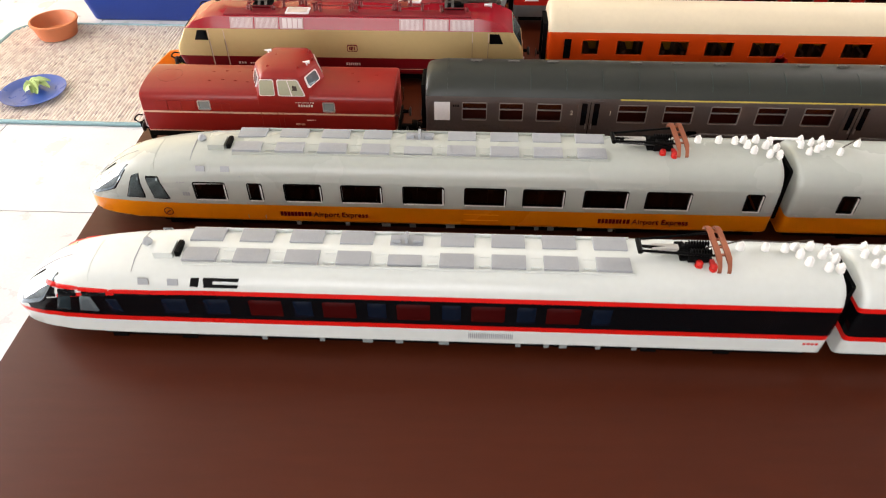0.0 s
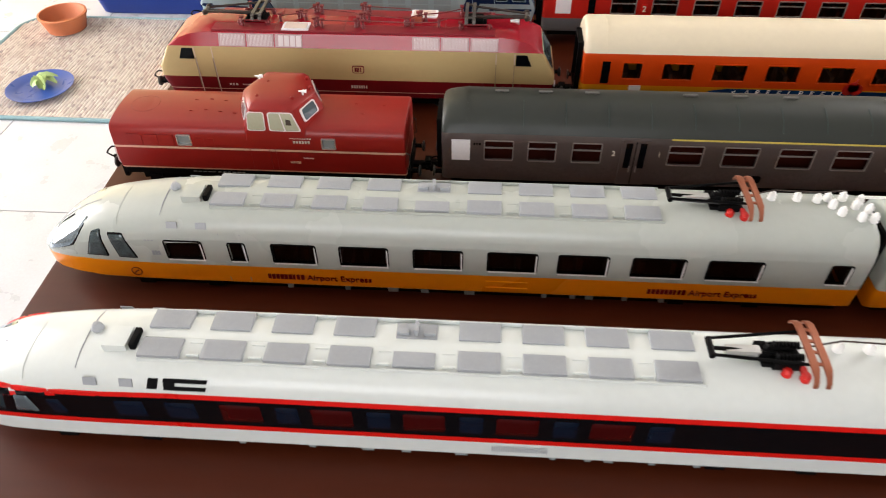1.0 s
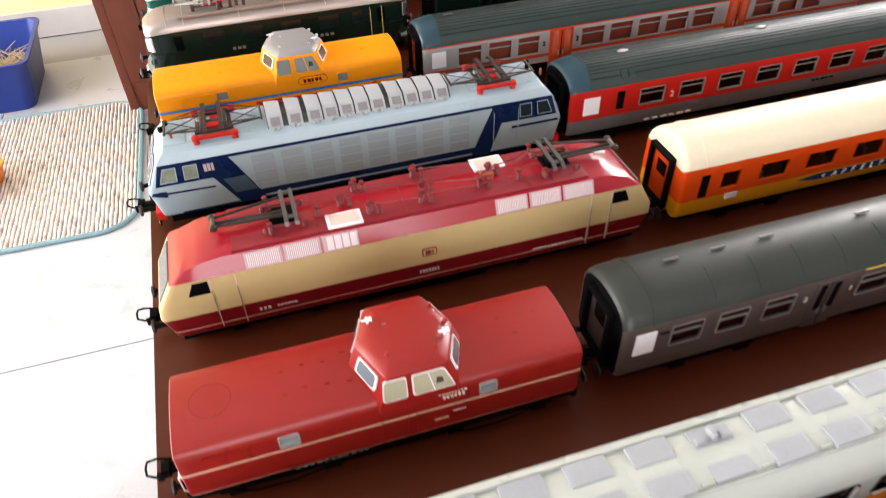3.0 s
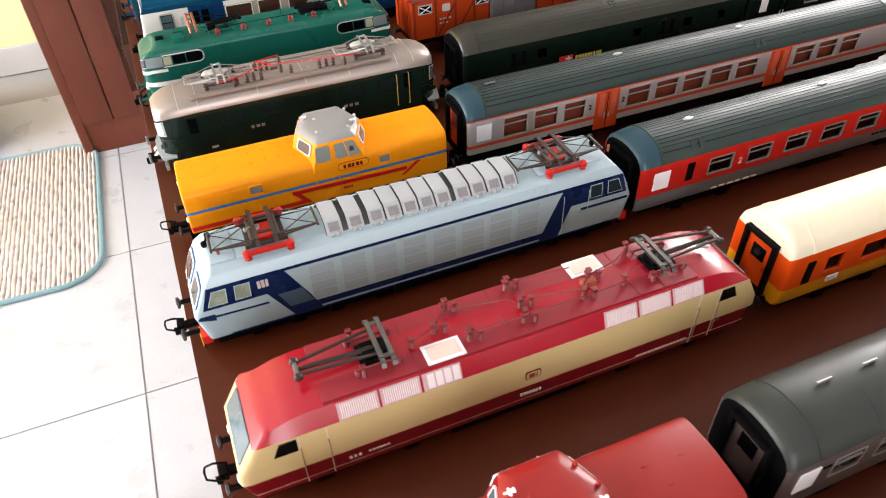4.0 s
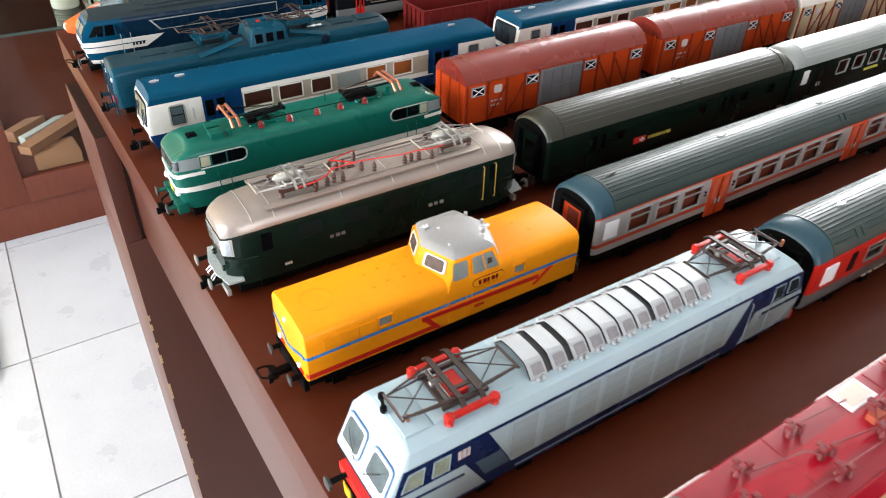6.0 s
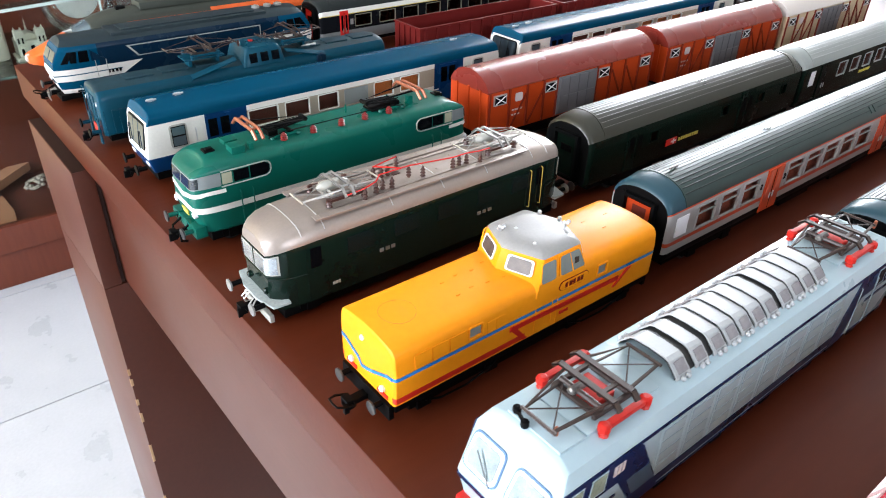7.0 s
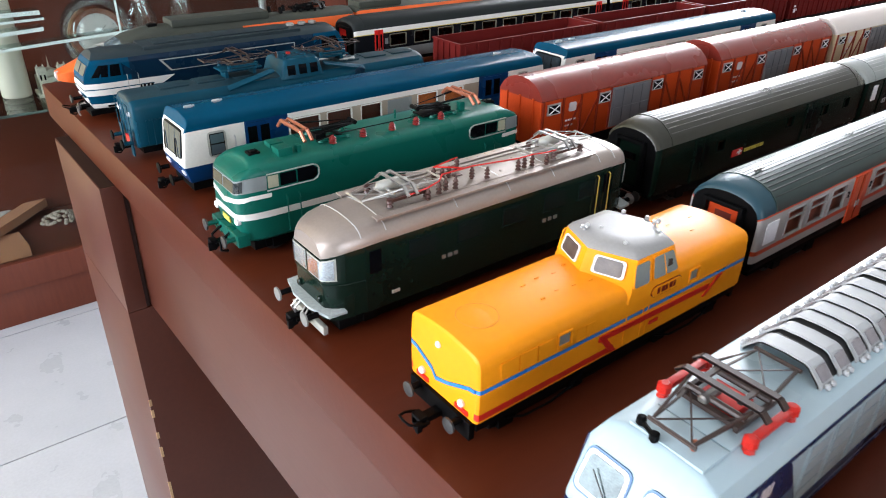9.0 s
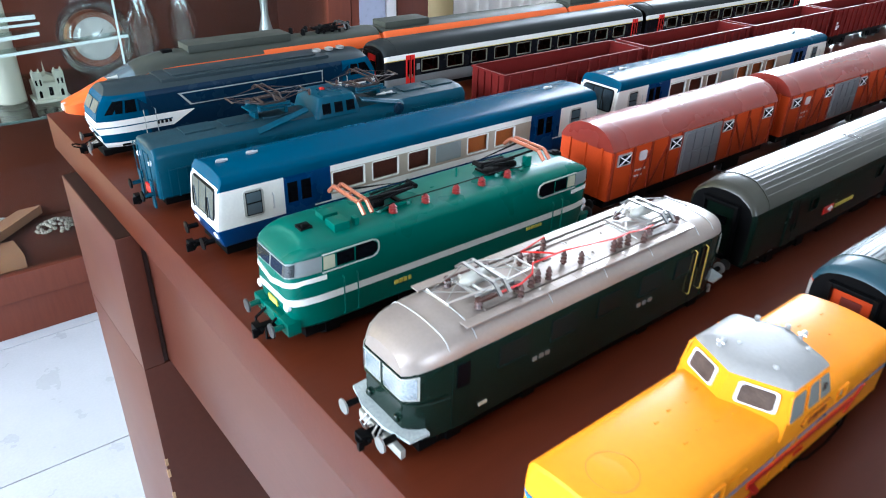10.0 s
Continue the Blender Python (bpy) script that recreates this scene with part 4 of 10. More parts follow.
lg = leg(-0.0088, 0.891)
leg(-0.0088, 0.02)
leg(TL - 0.30, 0.891)
leg(TL - 0.30, 0.02)
for i in range(16):
    z = 0.56 - 0.30 * rl.random() ** 1.5
    part("chip", boxes((-0.0092, -0.0073, 0.8904, 0.8912 + rl.uniform(0, 0.0012), z, z + rl.uniform(0.002, 0.008))), CHIP, tb0, "raw chipboard where the veneer broke off")

# ---- the trains ----
TRAINS = "model trains on the table"


def lerp(table, x):
    for (a, u), (b, v) in zip(table, table[1:]):
        if x <= b:
            return u + (v - u) * max(0.0, (x - a) / (b - a))
    return table[-1][1]


def yat(half, z):
    for (ya, za), (yb, zb) in zip(half, half[1:]):
        if za <= z <= zb:
            return ya + (yb - ya) * (z - za) / max(1e-9, zb - za)
    return half[0][0]


def skin(parent, name, pts, half, shape, m, t=0.0003, both=True, label=""):
    """A plate that lies on the side skin, its corners given as (x, z), anticlockwise on the near side."""
    bm = bmesh.new()
    near = [shape(x, -yat(half, z), z) if shape else (x, -yat(half, z), z) for x, z in pts]
    plate(bm, near, t)
    if both:
        part(name, plate(bmesh.new(), [(a, -b, c) for a, b, c in reversed(near)], t), m, parent, label, smooth=0)
    return part(name, bm, m, parent, label, smooth=0)


def patch(parent, name, quad, half, shape, m, t=0.0003, n=6):
    """A pane that follows a curved side: quad is four (x, z), anticlockwise on the near side; one on each side."""
    for s in (-1, 1):
        bm = bmesh.new()
        g = []
        for i in range(n + 1):
            row = []
            for k in range(n + 1):
                u, w = i / n, k / n
                x = (quad[0][0] * (1 - u) + quad[1][0] * u) * (1 - w) + (quad[3][0] * (1 - u) + quad[2][0] * u) * w
                z = (quad[0][1] * (1 - u) + quad[1][1] * u) * (1 - w) + (quad[3][1] * (1 - u) + quad[2][1] * u) * w
                p = Vector(shape(x, s * yat(half, z), z))
                out = Vector((0, p.y, max(0.0, p.z - 0.026) * 0.8)).normalized()
                rim = 0.0 if 0 < i < n and 0 < k < n else -0.0009
                row.append(bm.verts.new(p + out * (t + rim)))
            g.append(row)
        for i in range(n):
            for k in range(n):
                bm.faces.new((g[i][k], g[i + 1][k], g[i + 1][k + 1], g[i][k + 1]))
        part(name, bm, m, parent, smooth=50)


def seats(parent, x0, x1, m, z=0.016, step=0.0115, hw=0.0125):
    bm = boxes((x0, x1, -hw, hw, z - 0.005, z - 0.004))
    x = x0 + 0.004
    while x < x1 - 0.008:
        for s in (-1, 1):
            box(bm, x, x + 0.002, s * 0.0075 - 0.0045, s * 0.0075 + 0.0045, z - 0.004, z + 0.0075)
            box(bm, x + 0.002, x + 0.006, s * 0.0075 - 0.0045, s * 0.0075 + 0.0045, z - 0.004, z + 0.001)
        x += step
    return part("seats", bm, m, parent)


def single_arm(parent, x, z, d, arm_m, head_m, foot_m, L=0.026, W=0.022, up=0.007, head_h=0.001, thick=1.0):
    """A folded single-arm pantograph; d: the direction in which its head lies."""
    base = part("pantograph", boxes((x - 0.004, x + 0.006 * d + 0.004, -0.0045, 0.0045, z + 0.0010, z + 0.0020), (x + d * 0.012 - 0.0025, x + d * 0.012 + 0.0025, -0.003, 0.003, z + 0.0010, z + 0.0034), bev=0.0003), arm_m, parent)
    bm = bmesh.new()
    for s in (-1, 1):
        for q in (0.0, 0.014):
            lathe(bm, (x + d * q, s * 0.0062, z - 0.0006), [(0.0014, 0), (0.0009, 0.001), (0.0014, 0.0016), (0.0009, 0.0026)], 8)
    box(bm, min(x, x + d * 0.015), max(x, x + d * 0.015), -0.0064, -0.0056, z + 0.0010, z + 0.0020)
    part("insulator_foot", bm, foot_m, base)
    bm = bmesh.new()
    for s in (-1, 1):
        wire(bm, [(x + d * 0.012, s * 0.0035, z + 0.004), (x - d * 0.006, s * 0.003, z + up * 0.7), (x + d * L, s * 0.0055, z + up)], 0.0005 * thick, 6)
    rod(bm, (x + d * 0.010, 0, z + 0.004), (x - d * 0.006, 0, z + up * 0.7), 0.0010 * thick, 8)
    rod(bm, (x - d * 0.006, -0.003, z + up * 0.7), (x - d * 0.006, 0.003, z + up * 0.7), 0.0011, 8)
    wire(bm, [(x - d * 0.005, -0.0015, z + up * 0.6), (x + d * L * 0.7, -0.001, z + 0.004)], 0.0003)
    part("arm", bm, arm_m, base)
    bm = bmesh.new()
    for q in (0.0, 0.0035):
        pts = [(x + d * (L + q), s * W / 2 * f, z + up + head_h - 0.0035 * max(0, f - 0.7) / 0.3) for s, f in ((-1, 1), (-1, 0.85), (-1, 0.7), (1, 0.7), (1, 0.85), (1, 1))]
        for a, b in zip(pts, pts[1:]):
            rod(bm, a, b, 0.0008 * thick, 6)
    for s in (-0.5, 0.0, 0.5):
        rod(bm, (x + d * L, s * W * 0.6, z + up + head_h), (x + d * (L + 0.0035), s * W * 0.6, z + up + head_h), 0.0006, 5)
    part("contact_head", bm, head_m, base)
    return base


def diamond(parent, x, z, arm_m, foot_m, L=0.036, W=0.024, flat=0.0035, bar_m=None, r=0.00036, wide=0.0005):
    """A folded diamond pantograph on four feet."""
    base = part("pantograph", boxes((x - 0.008, x + 0.008, -0.0065, -0.0055, z + 0.0018, z + 0.003), (x - 0.008, x + 0.008, 0.0055, 0.0065, z + 0.0018, z + 0.003), (x - 0.0075, x - 0.0065, -0.006, 0.006, z + 0.0018, z + 0.003), (x + 0.0065, x + 0.0075, -0.006, 0.006, z + 0.0018, z + 0.003)), arm_m, parent)
    for s in (-1, 1):
        bm = bmesh.new()
        for q in (-1, 1):
            lathe(bm, (x + q * 0.0085, s * 0.0078, z - 0.0004), [(0.0014, 0), (0.0009, 0.001), (0.0015, 0.0016), (0.0009, 0.0026), (0.0013, 0.0032)], 8)
        box(bm, x - 0.0095, x + 0.0095, s * 0.0078 - 0.0007, s * 0.0078 + 0.0007, z + 0.0014, z + 0.0024)
        part("insulator_foot", bm, foot_m, base)
    for s in (-1, 1):
        for q in (-1, 1):
            bm = wire(bmesh.new(), [(x + q * 0.005, s * 0.0055, z + 0.003), (x + q * L / 2, s * 0.004, z + flat), (x + q * 0.001, s * 0.008, z + flat + 0.0025)], r, 5)
            rod(bm, (x + q * 0.005, s * 0.0055, z + 0.003), (x + q * L / 2, -s * 0.004, z + flat), 0.00022, 4)
            part("arm", bm, arm_m, base)
    for q in (-1, 1):
        part("knee_bar", rod(bmesh.new(), (x + q * L / 2, -0.0055, z + flat), (x + q * L / 2, 0.0055, z + flat), 0.00045, 6), arm_m, base)
        part("shaft", rod(bmesh.new(), (x + q * 0.005, -0.006, z + 0.0032), (x + q * 0.005, 0.006, z + 0.0032), 0.0007, 6), arm_m, base)
    bm = bmesh.new()
    for q in (-0.002, 0.002):
        pts = [(x + q, s * W / 2 * f, z + flat + 0.0032 - 0.003 * max(0, f - 0.7) / 0.3) for s, f in ((-1, 1), (-1, 0.7), (1, 0.7), (1, 1))]
        for a, b in zip(pts, pts[1:]):
            e = Vector((wide, 0, 0))
            plate(bm, [Vector(a) - e, Vector(a) + e, Vector(b) + e, Vector(b) - e], 0.0004)
            plate(bm, [Vector(a) - e, Vector(b) - e, Vector(b) + e, Vector(a) + e], 0.0004)
    rod(bm, (x - 0.002, -W * 0.3, z + flat + 0.0032), (x + 0.002, -W * 0.3, z + flat + 0.0032), 0.0005, 5)
    rod(bm, (x - 0.002, W * 0.3, z + flat + 0.0032), (x + 0.002, W * 0.3, z + flat + 0.0032), 0.0005, 5)
    part("contact_head", bm, bar_m or arm_m, base)
    return base


# -- the pointed four-car units --
ETHALF = [(0.0138, 0.0060), (0.0154, 0.0078), (0.0160, 0.018), (0.0160, 0.0305), (0.0153, 0.0340), (0.0137, 0.0375), (0.0110, 0.0400), (0.0065, 0.0415), (0, 0.0421)]
ET_W = [(0, 0.16), (0.0012, 0.36), (0.004, 0.54), (0.008, 0.68), (0.013, 0.785), (0.02, 0.88), (0.03, 0.945), (0.045, 0.985), (0.06, 1)]
ET_H = [(0, 0.06), (0.003, 0.12), (0.007, 0.21), (0.012, 0.33), (0.020, 0.49), (0.028, 0.62), (0.037, 0.735), (0.049, 0.84), (0.06, 0.905), (0.072, 0.955), (0.088, 0.99), (0.1, 1)]


def et_shape(x, y, z):
    w, h = lerp(ET_W, x), lerp(ET_H, x)
    b = lerp([(0, 0.66), (0.01, 0.84), (0.028, 1)], x)
    c = lerp([(0, 0.0150), (0.012, 0.0170), (0.024, 0.018)], x)
    return (x + 0.0055 * max(0.0, 1 - x / 0.035), y * w, c + (z - 0.018) * h if z > 0.018 else c - (0.018 - z) * b)


def et_roof_kit(v, x0, sign, body_m):
    """White insulators with their wires near a car's end; sign: which way the coupled end lies."""
    for dx, dy in ((0.0, 0.0045), (0.009, 0.0045), (0.016, 0.004), (0.0205, 0.001), (0.0225, -0.003), (0.0255, 0.0055), (0.0285, 0.001), (0.0285, -0.0055), (0.0325, -0.001), (0.0325, -0.006), (0.031, 0.004), (0.020, 0.005)):
        insulator(v, x0 + sign * dx, dy, 0.0413, 0.0044, 0.0016, WHITE)
    part("roof_wire", wire(bmesh.new(), [(x0 - sign * 0.014, 0.003, 0.0430), (x0, 0.0045, 0.0462), (x0 + sign * 0.016, 0.004, 0.0462), (x0 + sign * 0.0255, 0.0055, 0.0462)], 0.0003), PANTO, v)
    part("roof_wire", wire(bmesh.new(), [(x0 + sign * 0.0285, 0.002, 0.0462), (x0 + sign * 0.042, 0.002, 0.0462)], 0.0006), WHITE, v)


OLDSILVER = mat("pale_silver_cylinder", (0.55, 0.55, 0.53), 0.3, metal=0.5)
LHPANE = mat("grey_green_cab_pane", (0.075, 0.10, 0.105), 0.07, metal=0.3, vary=0.6, scale=200)
CABDARK = mat("dark_cab_pane", (0.016, 0.028, 0.034), 0.06, spec=0.16)


def sill(v, a, b):
    """The bright lower lip of a window, turned up at its end."""
    for s in (-1, 1):
        part("window_sill", boxes((a + 0.0005, b - 0.0004, min(s * 0.0158, s * 0.0165), max(s * 0.0158, s * 0.0165), 0.0193, 0.0199), (b - 0.0009, b - 0.0004, min(s * 0.0158, s * 0.0164), max(s * 0.0158, s * 0.0164), 0.0199, 0.0280)), WHITE, v)


def et_pantograph(v):
    """The lowered single-arm pantograph: knee towards the nose, copper head towards the coupled end."""
    p = part("pantograph", boxes((0.2625, 0.2740, -0.0030, 0.0030, 0.0420, 0.0434), (0.2650, 0.2725, -0.0042, -0.0032, 0.0424, 0.0452), (0.2650, 0.2725, 0.0032, 0.0042, 0.0424, 0.0452), (0.2610, 0.2645, -0.0012, 0.0040, 0.0434, 0.0456), bev=0.0004), BLACK, v)
    part("spring", lathe(bmesh.new(), (0.2630, 0.0012, 0.0455), [(0.0007, 0), (0.0014, 0.0006), (0.0011, 0.002), (0.0014, 0.0034), (0.0011, 0.005), (0.0014, 0.0066), (0.0007, 0.0085)], 10, "x"), BLACK, p)
    part("lower_arm", rod(bmesh.new(), (0.2720, 0, 0.0448), (0.2485, 0, 0.0462), 0.0009, 8, 0.0006), BLACK, p)
    part("guide_rod", rod(bmesh.new(), (0.2700, -0.0018, 0.0438), (0.2482, -0.0014, 0.0450), 0.0003, 6), DARKGREY, p)
    part("knee", rod(bmesh.new(), (0.2476, -0.0034, 0.0464), (0.2476, 0.0034, 0.0464), 0.0010, 10), BLACK, p)
    for s in (-1, 1):
        part("upper_arm", rod(bmesh.new(), (0.2476, s * 0.0030, 0.0468), (0.2752, s * 0.0062, 0.0480), 0.0005, 7), BLACK, p)
        part("coil", lathe(bmesh.new(), (0.2655, s * 0.0022, 0.0462), [(0.0006 + 0.0007 * (i % 2), i * 0.0005) for i in range(16)], 8, "x"), BLACK, p)
    for q in (0.2738, 0.2772):
        bm = bmesh.new()
        pts = [(-0.0118, 0.0452), (-0.0112, 0.0466), (-0.0100, 0.0478), (-0.0082, 0.0486), (-0.0050, 0.0489), (0.0050, 0.0489), (0.0082, 0.0486), (0.0100, 0.0478), (0.0112, 0.0466), (0.0118, 0.0452)]
        rings = []
        for yy, z in pts:
            w = 0.0010 if abs(yy) < 0.0095 else 0.0007
            rings.append([bm.verts.new((q + a, yy, z + b)) for a, b in ((-w, -0.0004), (w, -0.0004), (w, 0.0004), (-w, 0.0004))])
        for a, b in zip(rings, rings[1:]):
            for i in range(4):
                bm.faces.new((a[i], a[(i + 1) % 4], b[(i + 1) % 4], b[i]))
        bm.faces.new(rings[0]), bm.faces.new(rings[-1][::-1])
        part("contact_strip", bm, COPPER, p, "copper-brown contact strip")
    for yy in (-0.0062, -0.002, 0.002, 0.0062):
        part("cross_bar", boxes((0.2738, 0.2772, yy - 0.0005, yy + 0.0005, 0.0483, 0.0488)), COPPER, p)
    for x, yy in ((0.2690, -0.0048), (0.2738, -0.0062)):
        bm = lathe(bmesh.new(), (x, yy, 0.0410), [(0.0015, 0), (0.0015, 0.001), (0.0010, 0.0014), (0.0015, 0.0020), (0.0008, 0.0030)], 10)
        box(bm, x - 0.0012, x + 0.0006, yy - 0.0004, yy + 0.0030, 0.0426, 0.0436)
        part("insulator_foot", bm, SCARLET, p, "scarlet insulator")


def et_head(y, ic):
    L, X0 = 0.3205, -0.1745
    body_m = IVORY if ic else LHGREY
    v = thing("railcar", (X0, y, TZ), "white intercity railcar with red lines and black window band" if ic else "light grey airport railcar with an orange lower band", "railcar", TRAINS)

    def paint(x, z, k):
        if ic:
            if 0.0154 < z < 0.0180 or (0.0308 < z < 0.0328 and x >= 0.030):
                return "body", REDLINE
            if 0.0180 < z < 0.0308 and x > 0.012:
                return "window_band", BLACKGLASS
            return "body", body_m
        return ("body", ORANGE) if z < 0.0170 else ("body", body_m)
    wins = [(-0.113, -0.098), (-0.072, -0.0548), (-0.0464, -0.0277), (-0.0188, 0.0), (0.0087, 0.0275), (0.0346, 0.0534), (0.0614, 0.081), (0.0885, 0.1085)]
    small = [(-0.0885, -0.0815), (0.1315, 0.1395)]
    holes = [] if ic else [(a - X0 + 0.0006, b - X0 - 0.0006, 0.0200, 0.0288) for a, b in wins + small]
    hull(v, 0, L, ETHALF, paint, holes, (0.0154, 0.0170, 0.0180, 0.0290, 0.0300, 0.0308, 0.0328, 0.0355), [i * 0.002 for i in range(1, 16)] + [0.034 + i * 0.006 for i in range(10)] + [0.0105, 0.012], et_shape, (0, 0.003))
    part("headlight", lathe(bmesh.new(), (0.0082, -0.0055, 0.0138), [(0.0010, 0), (0.0016, 0.0006), (0.0016, 0.003)], 12, "x"), WHITE, v)
    part("headlight", lathe(bmesh.new(), (0.0082, 0.0055, 0.0138), [(0.0010, 0), (0.0016, 0.0006), (0.0016, 0.003)], 12, "x"), WHITE, v)
    # wrap-round windscreen in two halves, with a centre pillar
    patch(v, "windscreen_seal", [(0.0035, 0.0222), (0.0235, 0.0275), (0.0335, 0.0421), (0.0065, 0.0421)], ETHALF, et_shape, BLACK, 0.0002, 10)
    patch(v, "windscreen", [(0.0043, 0.0232), (0.0228, 0.0284), (0.0325, 0.0420), (0.0072, 0.0420)], ETHALF, et_shape, ETSHIELD, 0.0004, 10)
    part("windscreen_bar", wire(bmesh.new(), [et_shape(a, 0, 0.0421) for a in (0.0065, 0.012, 0.018, 0.025, 0.0330)], 0.0003, 5), ROOFGREY, v)
    part("wiper", wire(bmesh.new(), [et_shape(a, -0.004, z + 0.0006) for a, z in ((0.008, 0.0405), (0.014, 0.0416), (0.020, 0.0418))], 0.0003, 5), BLACK, v)
    part("roof_joint", wire(bmesh.new(), [et_shape(0.0440 + 0.1 * (0.0421 - z), q, z + 0.00005) for q, z in ((-0.0137, 0.0375), (-0.0110, 0.0400), (-0.0065, 0.0415), (0, 0.0421), (0.0065, 0.0415))], 0.00018, 5), body_m, v)
    # cab side lights: a pointed pane and a sloping quarter light
    if ic:
        edge = [(0.0238, 0.0390), (0.0300, 0.0366), (0.0400, 0.0338), (0.0520, 0.0320), (0.0700, 0.0309)]
        for (a, za), (b, zb) in zip(edge, edge[1:]):
            patch(v, "cab_field", [(a - 0.0006, 0.0302), (b + 0.0006, 0.0302), (b + 0.0006, zb + 0.0006), (a - 0.0006, za + 0.0006)], ETHALF, et_shape, BLACKGLASS, 0.0003, 5)
            patch(v, "red_line", [(a - 0.0006, za), (b + 0.0006, zb), (b + 0.0006, zb + 0.0019), (a - 0.0006, za + 0.0021)], ETHALF, et_shape, REDLINE, 0.0007, 5)
        patch(v, "cab_pane", [(0.0255, 0.0190), (0.0345, 0.0188), (0.0380, 0.0335), (0.0310, 0.0352)], ETHALF, et_shape, CABDARK)
        patch(v, "cab_pane", [(0.0362, 0.0190), (0.0470, 0.0188), (0.0445, 0.0318), (0.0400, 0.0328)], ETHALF, et_shape, SHIELD)
        patch(v, "pane", [(0.0500, 0.0192), (0.0560, 0.0192), (0.0545, 0.0298), (0.0490, 0.0298)], ETHALF, et_shape, NAVYPANE)
        for a in (0.0700, 0.0860):
            patch(v, "pane", [(a, 0.0192), (a + 0.0120, 0.0192), (a + 0.0120, 0.0298), (a, 0.0298)], ETHALF, et_shape, NAVYPANE)
        for i in range(5):
            x = 0.1025 + i * 0.0277
            patch(v, "pane", [(x, 0.0190), (x + 0.0160, 0.0190), (x + 0.0160, 0.0300), (x, 0.0300)], ETHALF, et_shape, MAROONPANE)
            patch(v, "pane", [(x + 0.0176, 0.0190), (x + 0.0266, 0.0190), (x + 0.0266, 0.0300), (x + 0.0176, 0.0300)], ETHALF, et_shape, NAVYPANE)
        # the two-stroke emblem on the roof slope
        def roof(pts, m=BLACK):
            bm = bmesh.new()
            plate(bm, [(a, -yat(ETHALF, b), b) for a, b in pts], 0.0003)
            return bm
        part("emblem", roof([(0.0838, 0.0343), (0.0868, 0.0343), (0.0876, 0.0374), (0.0846, 0.0374)]), BLACK, v)
        for a, b, c, d in ((0.0888, 0.1014, 0.0341, 0.0352), (0.0888, 0.1020, 0.0364, 0.0375), (0.0888, 0.0922, 0.0352, 0.0364)):
            part("emblem", roof([(a, c), (b, c), (b + 0.0004, d), (a + 0.0004, d)]), BLACK, v)
        bm = bmesh.new()
        for i in range(24):
            ramp(bm, 0.1865 + i * 0.00072, 0.1865 + i * 0.00072 + 0.0004, 0.0157, 0.0108, 0.0136)
        part("grille", bm, ROOFGREY, v, smooth=0)
        bars(v, 0.312, 0.318, 0.0157, 0.0125, 0.0010, REDLINE, 4, 3)
    else:
        for q in ([(0.0258, 0.0182), (0.0392, 0.0178), (0.0378, 0.0384), (0.0335, 0.0378)], [(0.0412, 0.0178), (0.0506, 0.0176), (0.0466, 0.0358), (0.0394, 0.0366)]):
            c = [sum(p[i] for p in q) / 4 for i in (0, 1)]
            patch(v, "window_seal", q, ETHALF, et_shape, BLACK, 0.0003, 8)
            patch(v, "cab_pane", [(c[0] + (p[0] - c[0]) * 0.86, c[1] + (p[1] - c[1]) * 0.90) for p in q], ETHALF, et_shape, LHPANE, 0.0006, 8)
        bars(v, 0.0545, 0.0585, 0.0158, 0.0285, 0.0006, ROOFGREY, 3, 4), bars(v, 0.0560, 0.0595, 0.0160, 0.0215, 0.0020, ROOFGREY, 3, 6)
        for a, b in wins:
            window(v, a - X0, b - X0, 0.0194, 0.0294, 0.0160, BLACK, DKGLASS, r=0.0012, fw=0.0006)
            sill(v, a - X0, b - X0)
        for a, b in small:
            window(v, a - X0, b - X0, 0.0196, 0.0292, 0.0160, BLACK, DKGLASS, r=0.001, fw=0.0005)
            sill(v, a - X0, b - X0)
        seats(v, 0.075, L - 0.006, SEAT)
        for q in (0.0585, 0.0665):
            skin(v, "door_seam", [(q + 0.025, 0.0085), (q + 0.0253, 0.0085), (q + 0.0253, 0.0330), (q + 0.025, 0.0330)], ETHALF, None, ROOFGREY, 0.00012)
        for x in (0.0990, 0.2440):
            bars(v, x, x + 0.0145, 0.0160, 0.0110, 0.0023, BRDARK, 9, 5)
            letters(v, "Airport Express", x + 0.0152, 0.0162, 0.0110, 0.0039, BRDARK, extrude=0.0002)
        bm = bmesh.new()
        wire(bm, [(0.0465 + 0.0020 * math.cos(a * math.pi / 10), -0.01585, 0.0118 + 0.0020 * math.sin(a * math.pi / 10)) for a in range(21)], 0.00022, 5)
        wire(bm, [(0.0456, -0.0159, 0.0110), (0.0466, -0.0159, 0.0119), (0.0474, -0.0159, 0.0123)], 0.0003, 5)
        part("round_emblem", bm, BRDARK, v)
        part("step_line", boxes((0.183, 0.199, -0.0161, -0.0157, 0.0138, 0.0141), (0.183, 0.199, -0.0161, -0.0156, 0.0105, 0.0108)), YELLOW, v)
    for a in (0.0645, 0.0755):
        skin(v, "roof_patch", [(a, 0.0345), (a + 0.004, 0.0345), (a + 0.004, 0.0368), (a, 0.0368)], ETHALF, None, ROOFGREY, 0.00015)
